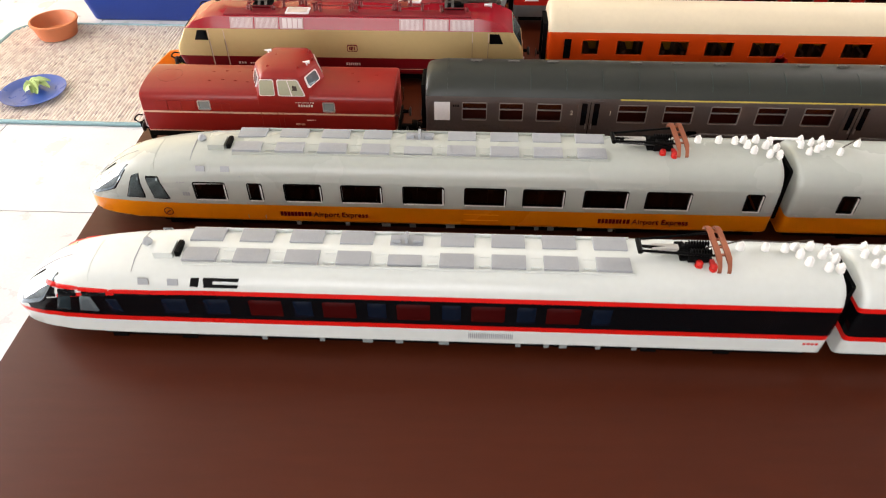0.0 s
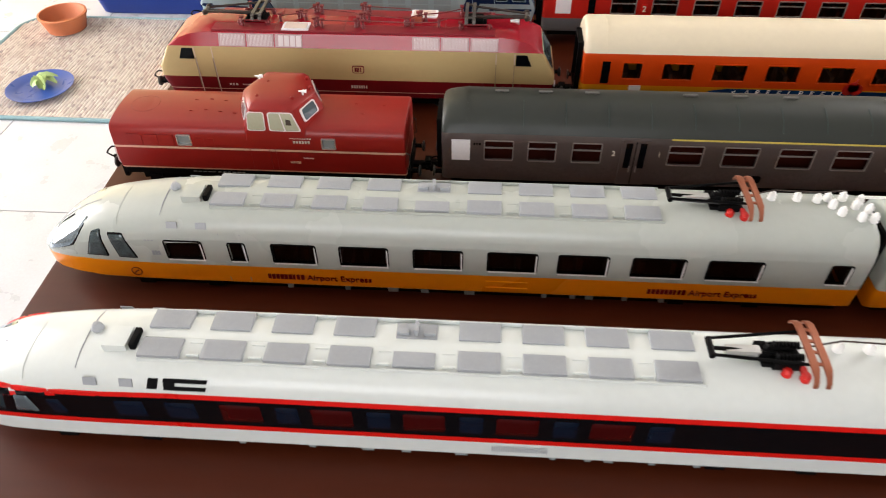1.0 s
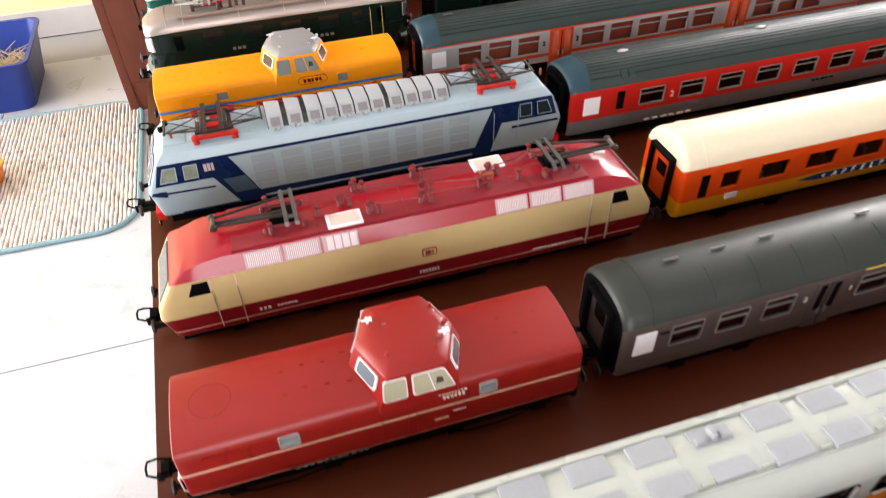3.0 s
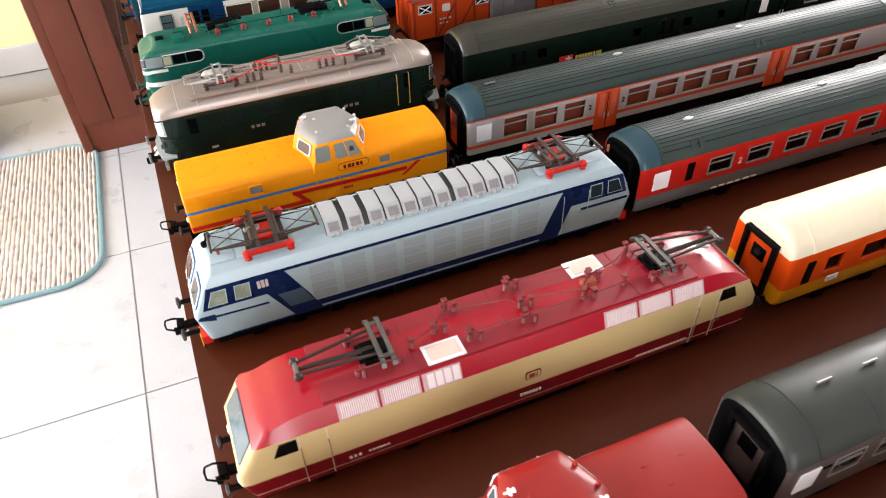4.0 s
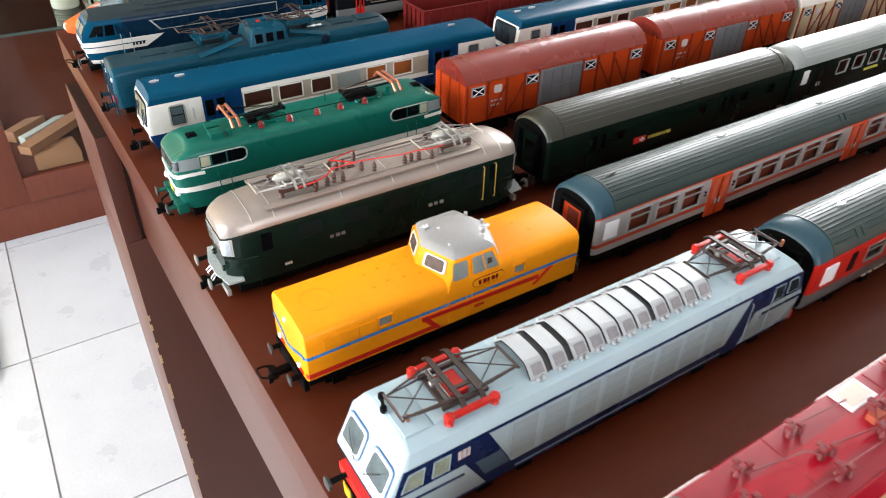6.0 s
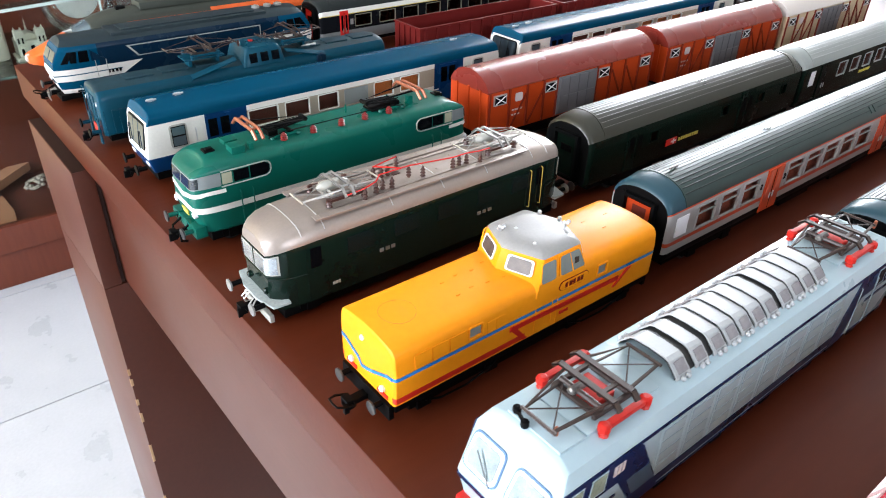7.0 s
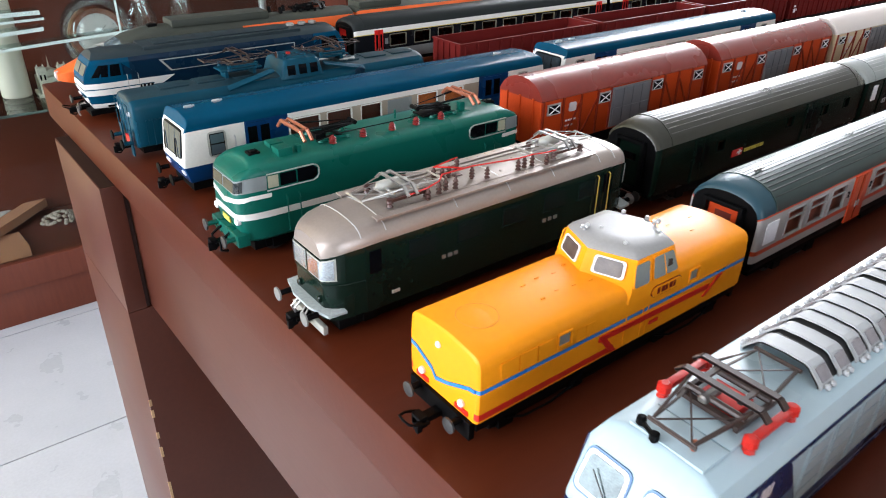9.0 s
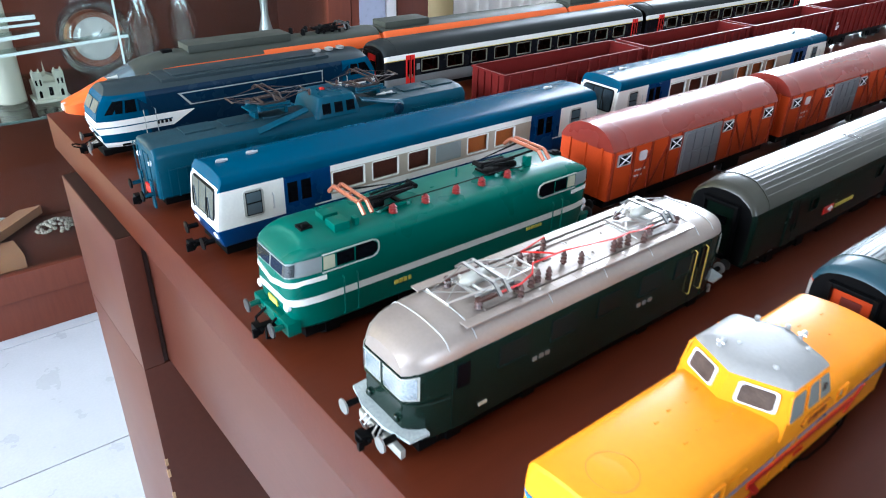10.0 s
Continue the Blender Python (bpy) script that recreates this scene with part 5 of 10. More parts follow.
    # air conditioning boxes in two rows on a recessed deck
    for side, y0 in ((-1, -0.0092), (1, 0.0018)):
        for i in range(9):
            xa = 0.0805 + i * 0.01895
            if i == 4:
                if side < 0:
                    part("flat_vent", boxes((xa, xa + 0.0125, y0 + 0.0008, y0 + 0.0062, 0.0405, 0.0419), bev=0.0003), ROOFGREY, v)
                else:
                    e = part("equipment", boxes((xa, xa + 0.0125, y0, y0 + 0.006, 0.0405, 0.0420), (xa + 0.0005, xa + 0.004, y0 + 0.001, y0 + 0.003, 0.0420, 0.0434), (xa + 0.0085, xa + 0.012, y0 + 0.001, y0 + 0.003, 0.0420, 0.0434), (xa + 0.0056, xa + 0.0068, y0 + 0.001, y0 + 0.005, 0.0420, 0.0446), bev=0.0003), ROOFGREY, v)
                continue
            vb = part("roof_vent", boxes((xa, xa + 0.0126, y0, y0 + 0.0070, 0.0396, 0.0424), bev=0.0004), ROOFGREY, v)
            bm = bmesh.new()
            for q in range(15):
                box(bm, xa + 0.0010 + q * 0.00072, xa + 0.0014 + q * 0.00072, y0 + 0.0008, y0 + 0.0062, 0.0422, 0.04244)
            part("slats", bm, ROOFGREY, vb, smooth=0)
        part("rail", boxes((0.0805, 0.246, y0 - 0.0005, y0 - 0.0001, 0.0398, 0.0414), (0.0805, 0.246, y0 + 0.0075, y0 + 0.0078, 0.0398, 0.0418)), body_m, v)
    part("roof_hatch", boxes((0.0690, 0.0765, -0.0068, 0.0010, 0.0395, 0.0430), bev=0.0006), body_m, v)
    part("intake", boxes((0.0772, 0.0790, -0.0062, 0.0006, 0.0400, 0.0432), bev=0.0003), BLACK, v)
    for i in range(8):
        part("walk_bridge", boxes((0.0950 + i * 0.01895, 0.0988 + i * 0.01895, -0.0080, -0.0074, 0.0405, 0.0419), (0.0950 + i * 0.01895, 0.0988 + i * 0.01895, -0.0034, -0.0028, 0.0405, 0.0419)), body_m, v)
    part("horn", lathe(bmesh.new(), (0.0640, 0.0015, 0.0398), [(0.0014, 0), (0.0020, 0.0010), (0.0016, 0.0022), (0.0008, 0.0032)], 10), ROOFGREY, v)
    part("roof_seam", wire(bmesh.new(), [(0.0616, q, et_shape(0.0616, q, z)[2] + 0.00005) for q, z in ((-0.0115, 0.0396), (-0.0065, 0.0415), (0, 0.0421), (0.0065, 0.0415), (0.0115, 0.0396))], 0.00022, 5), ROOFGREY, v)
    et_pantograph(v)
    part("air_tank", boxes((0.2520, 0.2620, -0.0012, 0.0018, 0.0432, 0.0464), bev=0.0010), OLDSILVER, v)
    et_roof_kit(v, 0.286, 1, body_m)
    part("gangway", boxes((L - 0.001, L + 0.0015, -0.008, 0.008, 0.009, 0.036), bev=0.001), BLACK, v)
    part("skirt", boxes((0.045, L - 0.004, -0.0125, 0.0125, 0.0030, 0.0065)), BLACK, v)
    for q, w in ((0.105, 0.002), (0.128, 0.002), (0.145, 0.004), (0.158, 0.003), (0.175, 0.004), (0.205, 0.002), (0.216, 0.002), (0.222, 0.003), (0.236, 0.002), (0.25, 0.002)):
        part("underfloor_fitting", boxes((q, q + w, -0.0138, -0.0120, 0.0038, 0.0058)), GREYPANE, v, smooth=0)
    bogie(v, 0.062), bogie(v, L - 0.05)
    coupler(v, 0.034, -1, 0.0045, False)
    return v


def et_middle(y, ic):
    L, X0 = 0.29, 0.1515
    body_m = IVORY if ic else LHGREY
    v = thing("railcar_middle_car", (X0, y, TZ), "white middle car with red lines coupled behind" if ic else "light grey and orange middle car coupled behind", "railcar", TRAINS)

    def paint(x, z, k):
        if ic:
            if 0.0154 < z < 0.0180 or 0.0308 < z < 0.0328:
                return "body", REDLINE
            return ("window_band", BLACKGLASS) if 0.0180 < z < 0.0308 else ("body", body_m)
        return ("body", ORANGE) if z < 0.0170 else ("body", body_m)
    small = [(0.0205, 0.0285)]
    wins = [(0.045 + i * 0.0266, 0.0638 + i * 0.0266) for i in range(8)]
    holes = [] if ic else [(a + 0.0006, b - 0.0006, 0.02, 0.0288) for a, b in wins + small]
    hull(v, 0, L, ETHALF, paint, holes, (0.0154, 0.0170, 0.0180, 0.0308, 0.0328), (), None, (0.003, 0.003))
    if not ic:
        for a, b in wins + small:
            window(v, a, b, 0.0194, 0.0294, 0.0160, BLACK, DKGLASS, r=0.0012, fw=0.0006)
            sill(v, a, b)
        seats(v, 0.01, L - 0.01, SEAT)
    for dx, dy in ((0.004, 0.002), (0.006, -0.003), (0.009, 0.004), (0.010, -0.001), (0.013, 0.001), (0.014, 0.006), (0.017, 0.003), (0.019, -0.003), (0.005, 0.006), (0.029, 0.004)):
        insulator(v, dx, dy, 0.0413, 0.0042, 0.0014, WHITE)
    part("roof_wire", wire(bmesh.new(), [(0.019, -0.003, 0.0455), (0.029, 0.004, 0.046), (0.06, 0.003, 0.045)], 0.0003), PANTO, v)
    part("gangway", boxes((-0.0015, 0.001, -0.008, 0.008, 0.009, 0.036), bev=0.001), BLACK, v)
    part("skirt", boxes((0.004, L - 0.004, -0.0125, 0.0125, 0.0035, 0.0085)), BLACK, v)
    bogie(v, 0.045), bogie(v, L - 0.05)
    return v


et_head(0.2205, True), et_middle(0.2205, True)
et_head(0.2905, False), et_middle(0.2905, False)


# -- the centre-cab diesels --
V8HALF = [(0.0160, 0.0125), (0.0165, 0.0135), (0.0167, 0.0270), (0.0163, 0.0322), (0.0159, 0.0336), (0.0151, 0.0347), (0.0140, 0.0354), (0.0110, 0.0360), (0.0070, 0.0365), (0.0035, 0.0368), (0, 0.0369)]


CABGREY = mat("grey_cab_pane", (0.20, 0.21, 0.19), 0.1)
CABBROWN = mat("brown_tinted_pane", (0.075, 0.055, 0.045), 0.07, spec=0.25, vary=0.4, scale=200)


def v80(X0, y, yellow):
    L = 0.1365
    body_m = YELLOW if yellow else V80RED
    v = thing("diesel_locomotive", (X0, y, TZ), "chrome yellow diesel locomotive with blue and red lines" if yellow else "dark red diesel locomotive with cream lines", "locomotive", TRAINS, long=0.970)

    def paint(x, z, k):
        if yellow:
            if 0.0235 < z < 0.0250 and x > 2e-5:
                return "body", BLUELINE
            if 0.0138 < z < 0.0162 and 2e-5 < x < 0.0600:
                return "body", SCARLET
        elif 0.0241 < z < 0.0252 or z < 0.0136:
            return "body", CREAMLINE
        return "body", body_m
    wins = [(0.0315, 0.0378), (0.0985, 0.1045)]
    hull(v, 0, L, V8HALF, paint, [(a, b, 0.0262, 0.0310) for a, b in wins], (0.0136, 0.0138, 0.0162, 0.0235, 0.0250, 0.0241, 0.0252), (0.0600,), None, (0.0016, 0.0016))
    for a, b in wins:
        window(v, a - 0.0003, b + 0.0003, 0.0260, 0.0316, 0.0167, SILVER if not yellow else body_m, GREYPANE, r=0.0007, fw=0.0005)
    # cab: prow-shaped ends that run back from the centre line to the corners
    lay = [(0.0300, 0.0564, 0.0990, 0.0168, 0.0068), (0.0338, 0.0570, 0.0984, 0.0168, 0.0068), (0.0446, 0.0610, 0.0942, 0.0152, 0.0060), (0.0462, 0.0628, 0.0924, 0.0138, 0.0054), (0.0471, 0.0660, 0.0892, 0.0100, 0.0044), (0.0474, 0.0706, 0.0846, 0.0050, 0.0020)]
    rings = []
    for z, xf, xr, h, k in lay:
        near = [(xr - k, -h + 0.0010), (xr - k - 0.0010, -h), (xf + k + 0.0010, -h), (xf + k, -h + 0.0010)]
        rings.append([(a, b, z) for a, b in [(xr, 0)] + near + [(xf, 0)] + [(a, -b) for a, b in reversed(near)]])
    groups = {}
    for i in range(len(rings) - 1):
        nm = "cab_roof" if i >= 2 else "cab"
        bm, seen = groups.setdefault(nm, (bmesh.new(), {}))
        n = len(rings[0])
        for q in range(n):
            ks = [(i, q), (i, (q + 1) % n), (i + 1, (q + 1) % n), (i + 1, q)]
            for k in ks:
                if k not in seen:
                    seen[k] = bm.verts.new(rings[k[0]][k[1]])
            bm.faces.new([seen[k] for k in ks])
        if i == len(rings) - 2:
            bm.faces.new([seen[(i + 1, q)] for q in range(n)])
    part("cab", groups["cab"][0], body_m, v)
    part("cab_roof", groups["cab_roof"][0], CABSILVER if yellow else body_m, v)

    def cabpt(x, z, side):
        f = (z - 0.0338) / 0.0108
        return Vector((x, side * (0.0168 + f * (0.0152 - 0.0168)), z))

    def pane_plate(pts, k, t):
        """The outline pts with clipped corners, shrunk to the share k, as a plate t proud."""
        c = sum(pts, Vector()) / len(pts)
        pts = [c + (p - c) * k for p in pts]
        out = []
        for i, p in enumerate(pts):
            a, b = pts[i - 1], pts[(i + 1) % len(pts)]
            out += [p + (a - p).normalized() * 0.0009, p + ((a - p).normalized() + (b - p).normalized()) * 0.00028, p + (b - p).normalized() * 0.0009]
        return plate(bmesh.new(), out, t)

    rim = body_m if yellow else VENTWHITE
    for a, b, a2, b2 in ((0.0656, 0.0740, 0.0664, 0.0740), (0.0756, 0.0902, 0.0756, 0.0866)):
        for s in (-1, 1):
            cs = [cabpt(a, 0.0350, s), cabpt(b, 0.0350, s), cabpt(b2, 0.0436, s), cabpt(a2, 0.0436, s)]
            cs = cs if s < 0 else cs[::-1]
            fr = part("cab_window", pane_plate(cs, 1.0, 0.0004), rim, v, smooth=0)
            part("pane", pane_plate(cs, 0.91, 0.0005), CABGREY if yellow else CABPANE, fr, smooth=0)
            if b - a > 0.012:
                m0, m1 = (cs[0] + cs[1]) / 2, (cs[2] + cs[3]) / 2
                part("bar", rod(bmesh.new(), m0 + Vector((0, s * 0.0004, 0.0004)), m1 + Vector((0, s * 0.0004, -0.0004)), 0.0003, 5), rim, fr)
                c = cs[0] * 0.5 + cs[2] * 0.5
                part("seat_shade", plate(bmesh.new(), [c + Vector((q, s * 0.0004, r)) for q, r in ((0.0022, -0.0030), (0.0052, -0.0030), (0.0046, 0.0010), (0.0026, 0.0014))][::-s], 0.0003), CABBROWN, fr, smooth=0)
    for d in (-1, 1):
        i0, i1 = lay[1], lay[2]
        for s in (-1, 1):
            pts = []
            for u, f in ((0.20, 0.36), (0.84, 0.36), (0.84, 0.90), (0.20, 0.90)):
                e = [(p[1] if d < 0 else p[2], p[3], p[4]) for p in (i0, i1)]
                xy = [(x - d * k * u, h * u) for x, h, k in e]
                pts.append(Vector((xy[0][0] + (xy[1][0] - xy[0][0]) * f, s * (xy[0][1] + (xy[1][1] - xy[0][1]) * f), i0[0] + (i1[0] - i0[0]) * f)))
            nrm = (pts[1] - pts[0]).cross(pts[-1] - pts[0])
            if nrm.x * d < 0:
                pts = pts[::-1]
            fr = part("cab_window", pane_plate(pts, 1.0, 0.0004), VENTWHITE, v, smooth=0)
            part("pane", pane_plate(pts, 0.84, 0.0005), CABBROWN if yellow else SHIELD, fr, smooth=0)
    for x, yy in ((0.0670, 0.007), (0.0900, -0.005)):
        bm = bmesh.new()
        lathe(bm, (x - 0.002, yy, 0.0480), [(0.0003, 0), (0.0005, 0.002), (0.0009, 0.0036)], 8, "x")
        rod(bm, (x, yy - 0.0012, 0.0479), (x, yy + 0.0012, 0.0479), 0.0004, 5)
        rod(bm, (x, yy, 0.0450), (x, yy, 0.0480), 0.0004, 5)
        part("horn", bm, WHITE if not yellow else SILVER, v)
    for x, yy in ((0.072, -0.008), (0.074, 0.004), (0.088, -0.009), (0.091, 0.008), (0.094, 0.0)):
        part("rivet", lathe(bmesh.new(), (x - 0.002, yy, 0.0464), [(0.0008, 0), (0.0008, 0.0010), (0.0003, 0.0014)], 8), SILVER if yellow else body_m, v)
    # hood top: fan ring, lifting eyes, hatch lines
    bm = bmesh.new()
    wire(bm, [(0.0130 + 0.0066 * math.cos(a * math.pi / 12), 0.0066 * math.sin(a * math.pi / 12), 0.0368 - 0.0003 * math.sin(a * math.pi / 12) ** 2) for a in range(25)], 0.00013, 5)
    bmesh.ops.remove_doubles(bm, verts=bm.verts, dist=0.0001)
    # thin wire in a darkened body tone paints the shade of the ring groove
    part("fan_ring", bm, RINGSHADE if yellow else BRDARK, v)
    for x, yy in ((0.036, 0.004), (0.036, -0.005), (0.043, 0.005), (0.043, -0.004), (0.050, 0.004), (0.050, -0.005), (0.057, 0.006), (0.057, -0.006), (0.112, 0.004), (0.116, -0.004), (0.125, 0.003)):
        part("lifting_eye", boxes((x - 0.0008, x + 0.0008, yy - 0.0002, yy + 0.0002, 0.0360, 0.0370)), body_m, v, smooth=0)
    for x in (0.008, 0.0155, 0.023):
        bm = bmesh.new()
        plate(bm, [(x, -0.0167, 0.0258), (x + 0.0068, -0.0167, 0.0258), (x + 0.0068, -0.0164, 0.0312), (x, -0.0164, 0.0312)], 0.0004)
        part("hatch", bm, body_m, v, smooth=0)
    part("fan_plate", lathe(bmesh.new(), (0.0130, 0, 0.0352), [(0.0050, 0), (0.0062, 0.0010), (0.0062, 0.0014), (0.0030, 0.0017)], 24), body_m, v)
    for x in (0.0400, 0.0445):
        bm = bmesh.new()
        plate(bm, [(x, -0.0167, 0.0254), (x + 0.0040, -0.0167, 0.0254), (x + 0.0040, -0.0165, 0.0300), (x, -0.0165, 0.0300)], 0.00015)
        part("hatch", bm, body_m, v, smooth=0)
    for x in (0.0645, 0.0735, 0.0763):
        part("seam", boxes((x, x + 0.0003, -0.01682, -0.0166, 0.0138, 0.0255)), body_m, v, smooth=0)
    if yellow:
        bm = bmesh.new()
        plate(bm, [(0.0585, -0.0167, 0.0140), (0.0610, -0.0167, 0.0140), (0.0545, -0.0167, 0.0215), (0.0515, -0.0167, 0.0215)], 0.00034)
        plate(bm, [(0.0515, -0.0167, 0.0205), (0.1130, -0.0167, 0.0192), (0.1130, -0.0167, 0.0212), (0.0515, -0.0167, 0.0225)], 0.0003)
        plate(bm, [(0.1100, -0.0167, 0.0165), (0.1118, -0.0167, 0.0165), (0.1210, -0.0167, 0.0232), (0.1185, -0.0167, 0.0232)], 0.00034)
        part("lightning_flash", bm, SCARLET, v, smooth=0)
        fr = part("nameplate", [plate(bmesh.new(), [(0.0845 + a, -0.0168, 0.0302 + b) for a, b in rrect(0.0165, 0.0044, 0.0021)], 0.0002)][0], BRDARK, v, smooth=0)
        bm = bmesh.new()
        plate(bm, [(0.0845 + a, -0.0168, 0.0302 + b) for a, b in rrect(0.0159, 0.0038, 0.0018)], 0.0004)
        part("plate_field", bm, YELLOW, fr, smooth=0)
        bars(v, 0.0792, 0.0902, 0.0171, 0.0291, 0.0022, BRDARK, 5, 8)
        bars(v, 0.078, 0.083, 0.0170, 0.0172, 0.0012, SCARLET, 5, 2)
        # chevron on the front
        bm = bmesh.new()
        fx = -0.00015
        for a, b, c, d in ((0.0151, 0.0125, 0.0236, 0.0232), (0.0125, 0.0050, 0.0232, 0.0198), (0.0050, 0.0028, 0.0198, 0.0172), (0.0028, -0.0022, 0.0172, 0.0186), (-0.0022, -0.0125, 0.0186, 0.0232), (-0.0125, -0.0151, 0.0232, 0.0236)):
            plate(bm, [(fx, a, c), (fx, b, d), (fx, b, d + 0.0012), (fx, a, c + 0.0012)], 0.0003)
        part("chevron", bm, BLUELINE, v, smooth=0)
        for yy in (-0.0095, 0.0095):
            part("front_lamp", lathe(bmesh.new(), (-0.0012, yy, 0.0165), [(0.0009, 0), (0.0013, 0.0004), (0.0013, 0.0016)], 12, "x"), VENTWHITE, v)
            part("lamp_field", boxes((-0.0004, 0.0006, yy - 0.0030, yy + 0.0030, 0.0134, 0.0150)), SCARLET, v)
        part("front_lamp", lathe(bmesh.new(), (-0.0008, 0.002, 0.0305), [(0.0008, 0), (0.0011, 0.0004), (0.0011, 0.0016)], 12, "x"), VENTWHITE, v)
    else:
        bars(v, 0.0855, 0.0935, 0.0169, 0.0290, 0.0012, LETTER, 6, 4)
        bars(v, 0.0840, 0.0940, 0.0168, 0.0312, 0.0003, LETTER, 9, 5)
        bars(v, 0.0890, 0.0940, 0.0167, 0.0208, 0.0004, LETTER, 5, 6)
        bars(v, 0.0825, 0.0875, 0.0167, 0.0180, 0.0009, CREAMLINE, 8, 12)
        part("lamp_bar", boxes((-0.0004, 0.0004, -0.0145, 0.0145, 0.0130, 0.0250), bev=0.0003), V80RED, v)
        for yy in (-0.0115, 0.0115):
            part("front_lamp", lathe(bmesh.new(), (-0.0016, yy, 0.0195), [(0.001, 0), (0.0017, 0.0004), (0.0017, 0.0022)], 12, "x"), VENTWHITE, v)
    for yy in (-0.0145, 0.0145):
        rail_m = VENTWHITE if not yellow else body_m
        part("handrail", wire(bmesh.new(), [(L, yy, 0.015), (L + 0.0014, yy, 0.0155), (L + 0.0014, yy, 0.023), (L, yy, 0.0235)], 0.0003), DARKGREY, v)
        if not yellow:
            part("handrail", wire(bmesh.new(), [(0, yy, 0.0135), (-0.0012, yy, 0.0145), (-0.0012, yy, 0.022), (0, yy, 0.023)], 0.0003), rail_m, v)
    part("underframe_beam", boxes((0.001, L - 0.001, -0.0152, 0.0152, 0.0088, 0.0124), (0.045, 0.092, -0.0135, 0.0135, 0.004, 0.0088), bev=0.0004), BLACK, v)
    if not yellow:
        bars(v, 0.034, 0.060, 0.0153, 0.0105, 0.00035, GREYPANE, 11, 9)
    bogie(v, 0.030, 0.032, 0.006, 0.0125, 2), bogie(v, L - 0.030, 0.032, 0.006, 0.0125, 2)
    for x in (0.0120, 0.0860):
        part("brake_pipe", wire(bmesh.new(), [(x, -0.0150, 0.0085), (x + 0.008, -0.0160, 0.0060), (x + 0.020, -0.0162, 0.0058), (x + 0.030, -0.0160, 0.0075), (x + 0.036, -0.0150, 0.0095)], 0.0004, 5), BLACK, v)
    buffer_pair(v, 0.0, -1, 0.0110), buffer_pair(v, L, 1, 0.0110)
    part("buffer_beam", boxes((-0.0012, 0.001, -0.0145, 0.0145, 0.0060, 0.0123), bev=0.0003), BLACK, v), part("buffer_beam", boxes((L - 0.001, L + 0.0012, -0.0145, 0.0145, 0.0060, 0.0123), bev=0.0003), BLACK, v)
    coupler(v, -0.001, -1, 0.0075), coupler(v, L + 0.001, 1, 0.0075)
    return v


BLUELINE = mat("sky_blue_line", (0.02, 0.17, 0.50), 0.3)
RINGSHADE = mat("ochre_joint", (0.50, 0.16, 0.004), 0.4)
CABSILVER = mat("silver_grey_cab_roof", (0.27, 0.265, 0.26), 0.42, metal=0.2, vary=0.08)
CABPANE = mat("cab_pane", (0.36, 0.35, 0.25), 0.12)
v80(-0.1605, 0.3565, False)
v80(-0.1645, 0.5770, True)


# -- coaches --
def coach_half(hw=0.0163, zb=0.0105, zg=0.0355, zt=0.0455):
    return [(hw - 0.0012, zb), (hw, zb + 0.003), (hw, zg - 0.0025), (hw - 0.0004, zg), (hw - 0.0018, zg + 0.0035), (hw - 0.0048, zg + 0.0068), (hw - 0.0090, zt - 0.0012), (hw - 0.0125, zt - 0.0003), (0, zt)]


